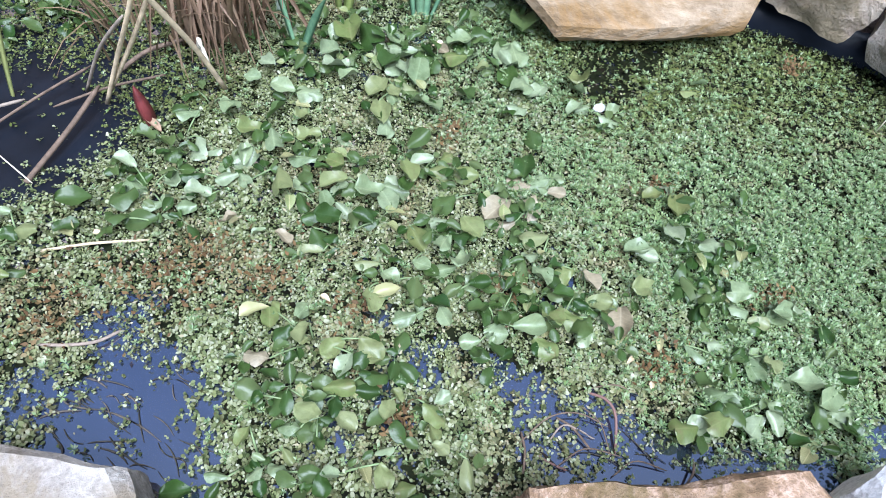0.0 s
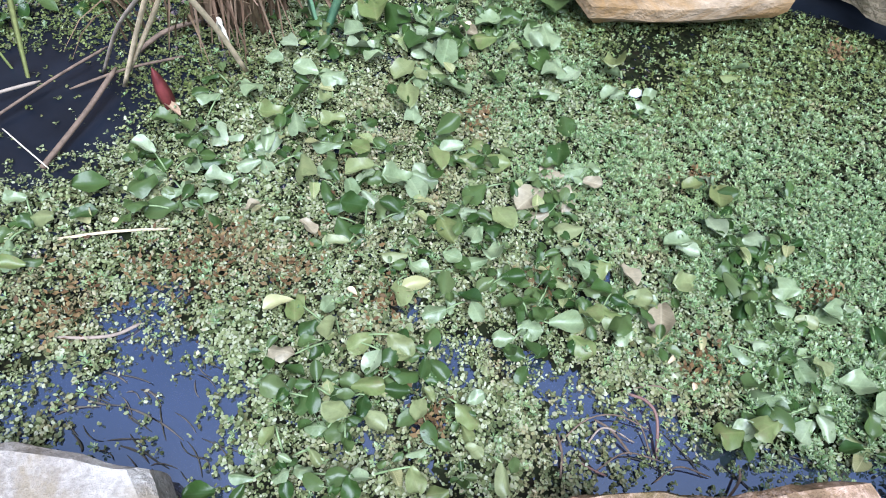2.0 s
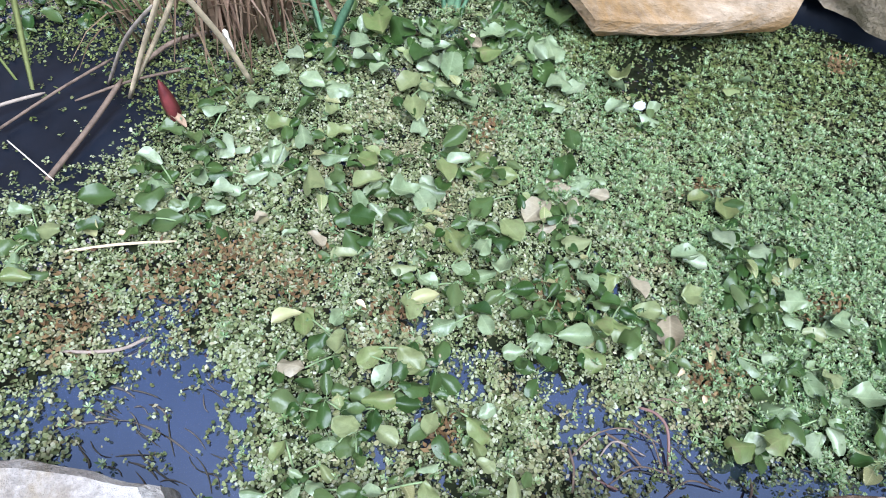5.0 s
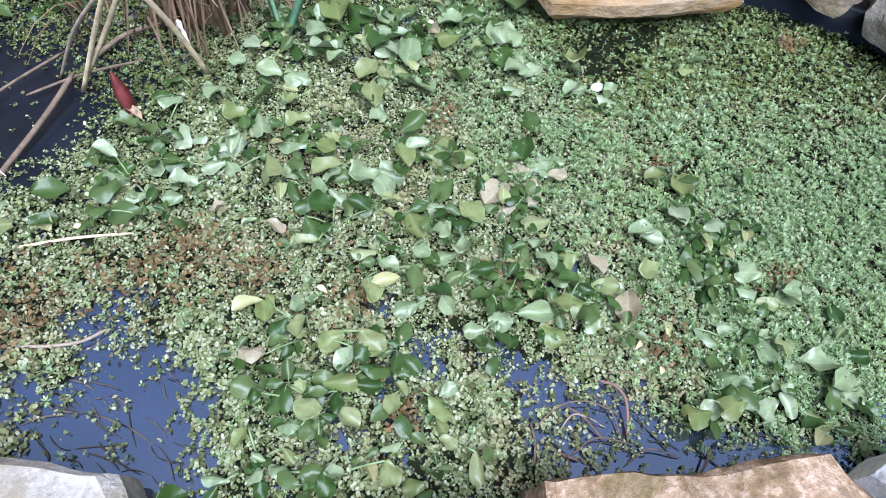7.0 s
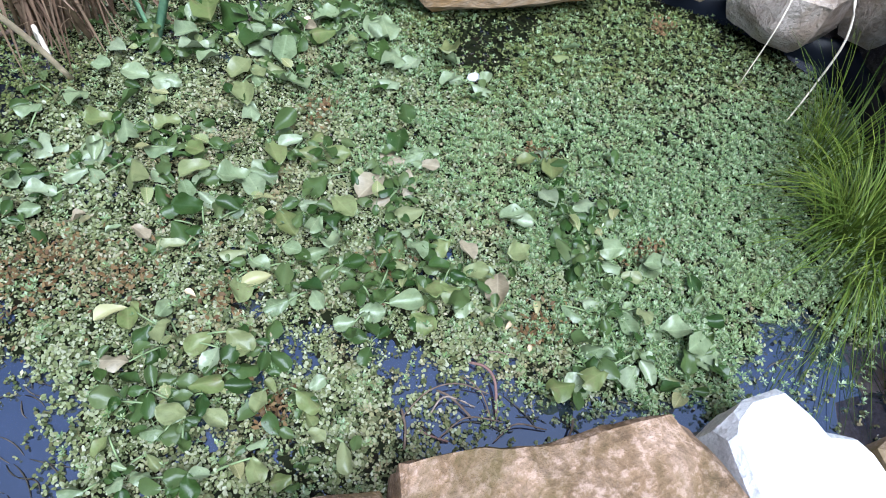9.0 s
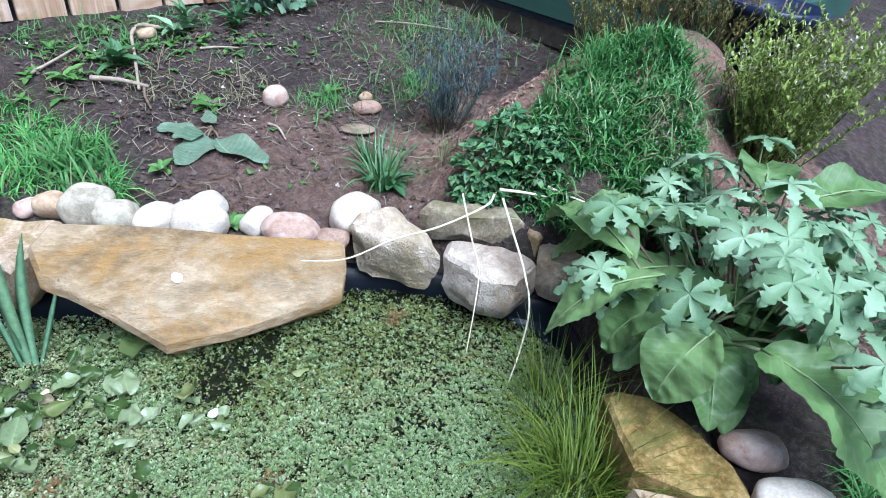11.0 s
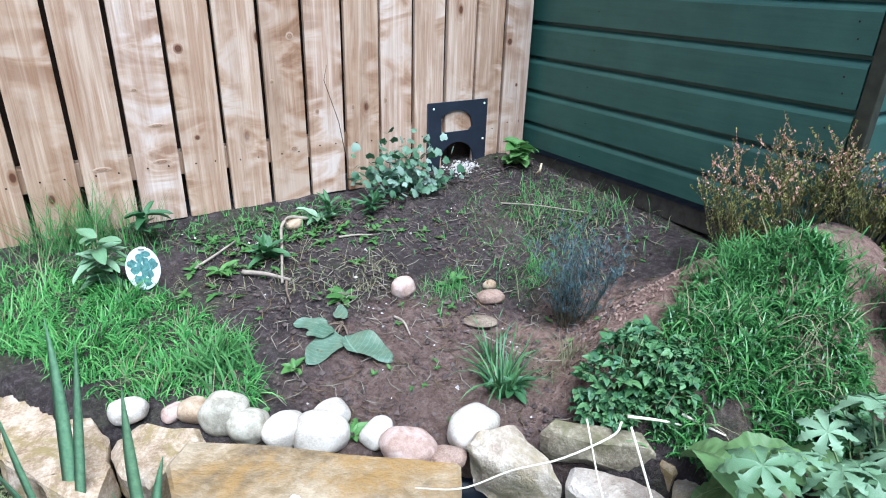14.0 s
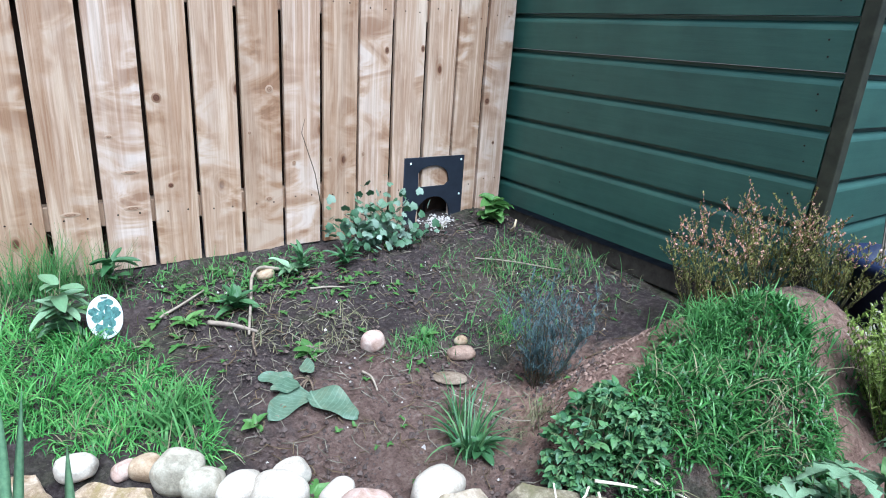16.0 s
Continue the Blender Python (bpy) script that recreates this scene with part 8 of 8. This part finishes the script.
# ---- litter ----
def crumbs(count, place, small, large, mat_, name, label, category, seed):
    """Small angular lumps lying on the ground."""
    rr = random.Random(seed)
    pts = [place(rr) for _ in range(count)]
    zz = ground_z(np.array([p[0] for p in pts]), np.array([p[1] for p in pts]))
    g = Geo()
    octa = np.array([(1, 0, 0), (0, 1, 0), (-1, 0, 0), (0, -1, 0), (0, 0, 1), (0, 0, -0.6)], float)
    of = [(0, 1, 4), (1, 2, 4), (2, 3, 4), (3, 0, 4), (1, 0, 5), (2, 1, 5), (3, 2, 5), (0, 3, 5)]
    for (x, y), z in zip(pts, zz):
        s = small + (large - small) * rr.random() ** 4
        v = octa * s * np.array([[rr.uniform(0.6, 1.3) for _ in range(3)] for _ in range(6)])
        g.add(v, of, pose(x, y, z + s * 0.2, 0, 0, rr.uniform(0, 360)))
    return tagged(g.make(name, mat_, smooth=False), label, category, kind="stuff")


BED = [(-1.45, -0.03), (-0.02, -0.03), (-0.02, -0.75), (-0.45, -1.02), (-0.72, -1.18), (-0.95, -1.18), (-1.15, -1.06), (-1.38, -0.90), (-1.40, -0.5)]
crumbs(9500, within(BED), 0.0015, 0.009, CRUMB, "soil_crumbs", "crumbs and clods of brown soil", "soil", 1)
crumbs(900, within([(-0.85, -1.16), (-0.62, -0.98), (-0.30, -1.0), (-0.35, -1.15), (-0.62, -1.16), (-0.75, -1.20)]), 0.0018, 0.007, SUBCRUMB, "bank_crumbs", "loose reddish clods of soil on the mound's bare flank", "soil", 2)
crumbs(700, within([(-0.45, -1.50), (-0.25, -1.3), (-0.1, -1.7), (-0.5, -2.1), (-0.75, -2.1)]), 0.0018, 0.006, SUBCRUMB, "bank_crumbs", "loose reddish soil beside the mound", "soil", 3)
crumbs(260, blob(-0.345, -0.03, 0.03, 0.025), 0.003, 0.010, GRIT, "grit_heap", "pale grit spilled before the animal doorway", "grit", 4)
crumbs(120, within(BED), 0.003, 0.007, GRIT, "pale_grit", "pale bits of grit on the soil", "grit", 5)


def litter(count, place, mat_, label, seed):
    rr = random.Random(seed)
    g = Geo()
    for _ in range(count):
        x, y = place(rr)
        a, ln = rr.uniform(0, 6.28), rr.uniform(0.02, 0.07)
        p = [(x, y), (x + ln * 0.5 * math.cos(a), y + ln * 0.5 * math.sin(a)), (x + ln * math.cos(a + 0.4), y + ln * math.sin(a + 0.4))]
        zz = ground_z(np.array([q[0] for q in p]), np.array([q[1] for q in p]))
        g.add(*tube([(q[0], q[1], z + h) for q, z, h in zip(p, zz, (0.004, 0.011, 0.005))], [0.0012, 0.0012, 0.0007], 4))
    return tagged(g.make("dry_litter", mat_), label, "litter", kind="stuff")


litter(170, blob(-1.05, -0.55, 0.20, 0.16), BEDLITTER, "greyish straw scattered on the soil", 3)
litter(300, within(BED), BEDLITTER, "bits of dry stalk lying on the soil", 1)
litter(260, blob(-0.38, -1.93, 0.12, 0.12), BEDLITTER, "dry straw on pale soil behind the dock", 4)
litter(300, within(BED), BROWNREED, "brown dead stems lying on the soil", 2)


def shreds(count, spots, mat_, name, label, seed, size=(0.003, 0.010)):
    """Torn bits of dead plants lying in the mat."""
    rr = random.Random(seed)
    g = Geo()
    for _ in range(count):
        cx, cy, sx, sy = rr.choice(spots)
        x, y = rr.gauss(cx, sx), rr.gauss(cy, sy)
        q = rr.uniform(*size)
        v = [(-q * 0.18, 0, 0), (q * 0.24, q * 0.3, 0.001), (q * 0.11, q, 0.002), (-q * 0.22, q * 0.6, 0)]
        g.add(v, [(0, 1, 2, 3)], pose(x, y, rr.uniform(0.006, 0.015), rr.uniform(-30, 40), rr.uniform(-30, 30), rr.uniform(0, 360)))
    return tagged(g.make(name, mat_), label, "plant debris", kind="stuff")


RUST = leaf_mat("rusty_debris", [(0.074, 0.039, 0.019), (0.168, 0.098, 0.038), (0.252, 0.177, 0.074), (0.105, 0.067, 0.031)], 0.6, 0.1, True)
TAN = leaf_mat("tan_debris", [(0.20, 0.17, 0.09), (0.33, 0.29, 0.17), (0.45, 0.41, 0.28)], 0.6, 0.1, True)
shreds(1500, [(-2.281, -1.435, 0.02, 0.02), (-2.037, -1.459, 0.018, 0.014), (-1.942, -1.527, 0.02, 0.014), (-2.116, -1.394, 0.03, 0.015), (-1.732, -1.286, 0.018, 0.014), (-1.624, -1.71, 0.022, 0.016), (-2.15, -1.43, 0.05, 0.03), (-2.05, -1.42, 0.06, 0.03),
              (-1.441, -1.677, 0.02, 0.008), (-1.09, -1.306, 0.015, 0.010), (-1.483, -1.47, 0.015, 0.012), (-1.762, -1.56, 0.018, 0.018), (-1.942, -1.665, 0.012, 0.012), (-2.22, -1.40, 0.05, 0.02)], RUST, "rusty_debris", "rusty brown rotting plant bits in the duckweed", 1)
shreds(900, [(-2.10, -1.42, 0.12, 0.05), (-1.95, -1.40, 0.12, 0.06), (-1.85, -1.28, 0.10, 0.05), (-1.55, -1.40, 0.15, 0.12), (-1.80, -1.60, 0.15, 0.10)], TAN, "tan_debris", "pale tan plant bits floating in the duckweed", 2, (0.002, 0.007))


def seedlings(count, place, label, seed, size=0.012):
    rr = random.Random(seed)
    g = Geo()
    for _ in range(count):
        x, y = place(rr)
        z, a = gz(x, y), rr.uniform(0, 360)
        for i in range(rr.choice((3, 4, 5))):
            q = size * rr.uniform(0.5, 1.5)
            g.add(*leaf(q, q * 0.5, 3, 0.9, 0.3, 0.4, 0, i, 1), pose(x, y, z + 0.004, 0, 0, a + i * 80) @ pose(0, 0, 0, rr.uniform(5, 50), 0, 0))
    return tagged(g.make("seedlings", WEED), label, "seedlings", kind="stuff")


seedlings(90, within(BED), "tiny green seedlings sprouting on bare soil", 1)
seedlings(120, blob(-1.15, -0.25, 0.22, 0.10), "small green weeds along the fence", 2, 0.02)
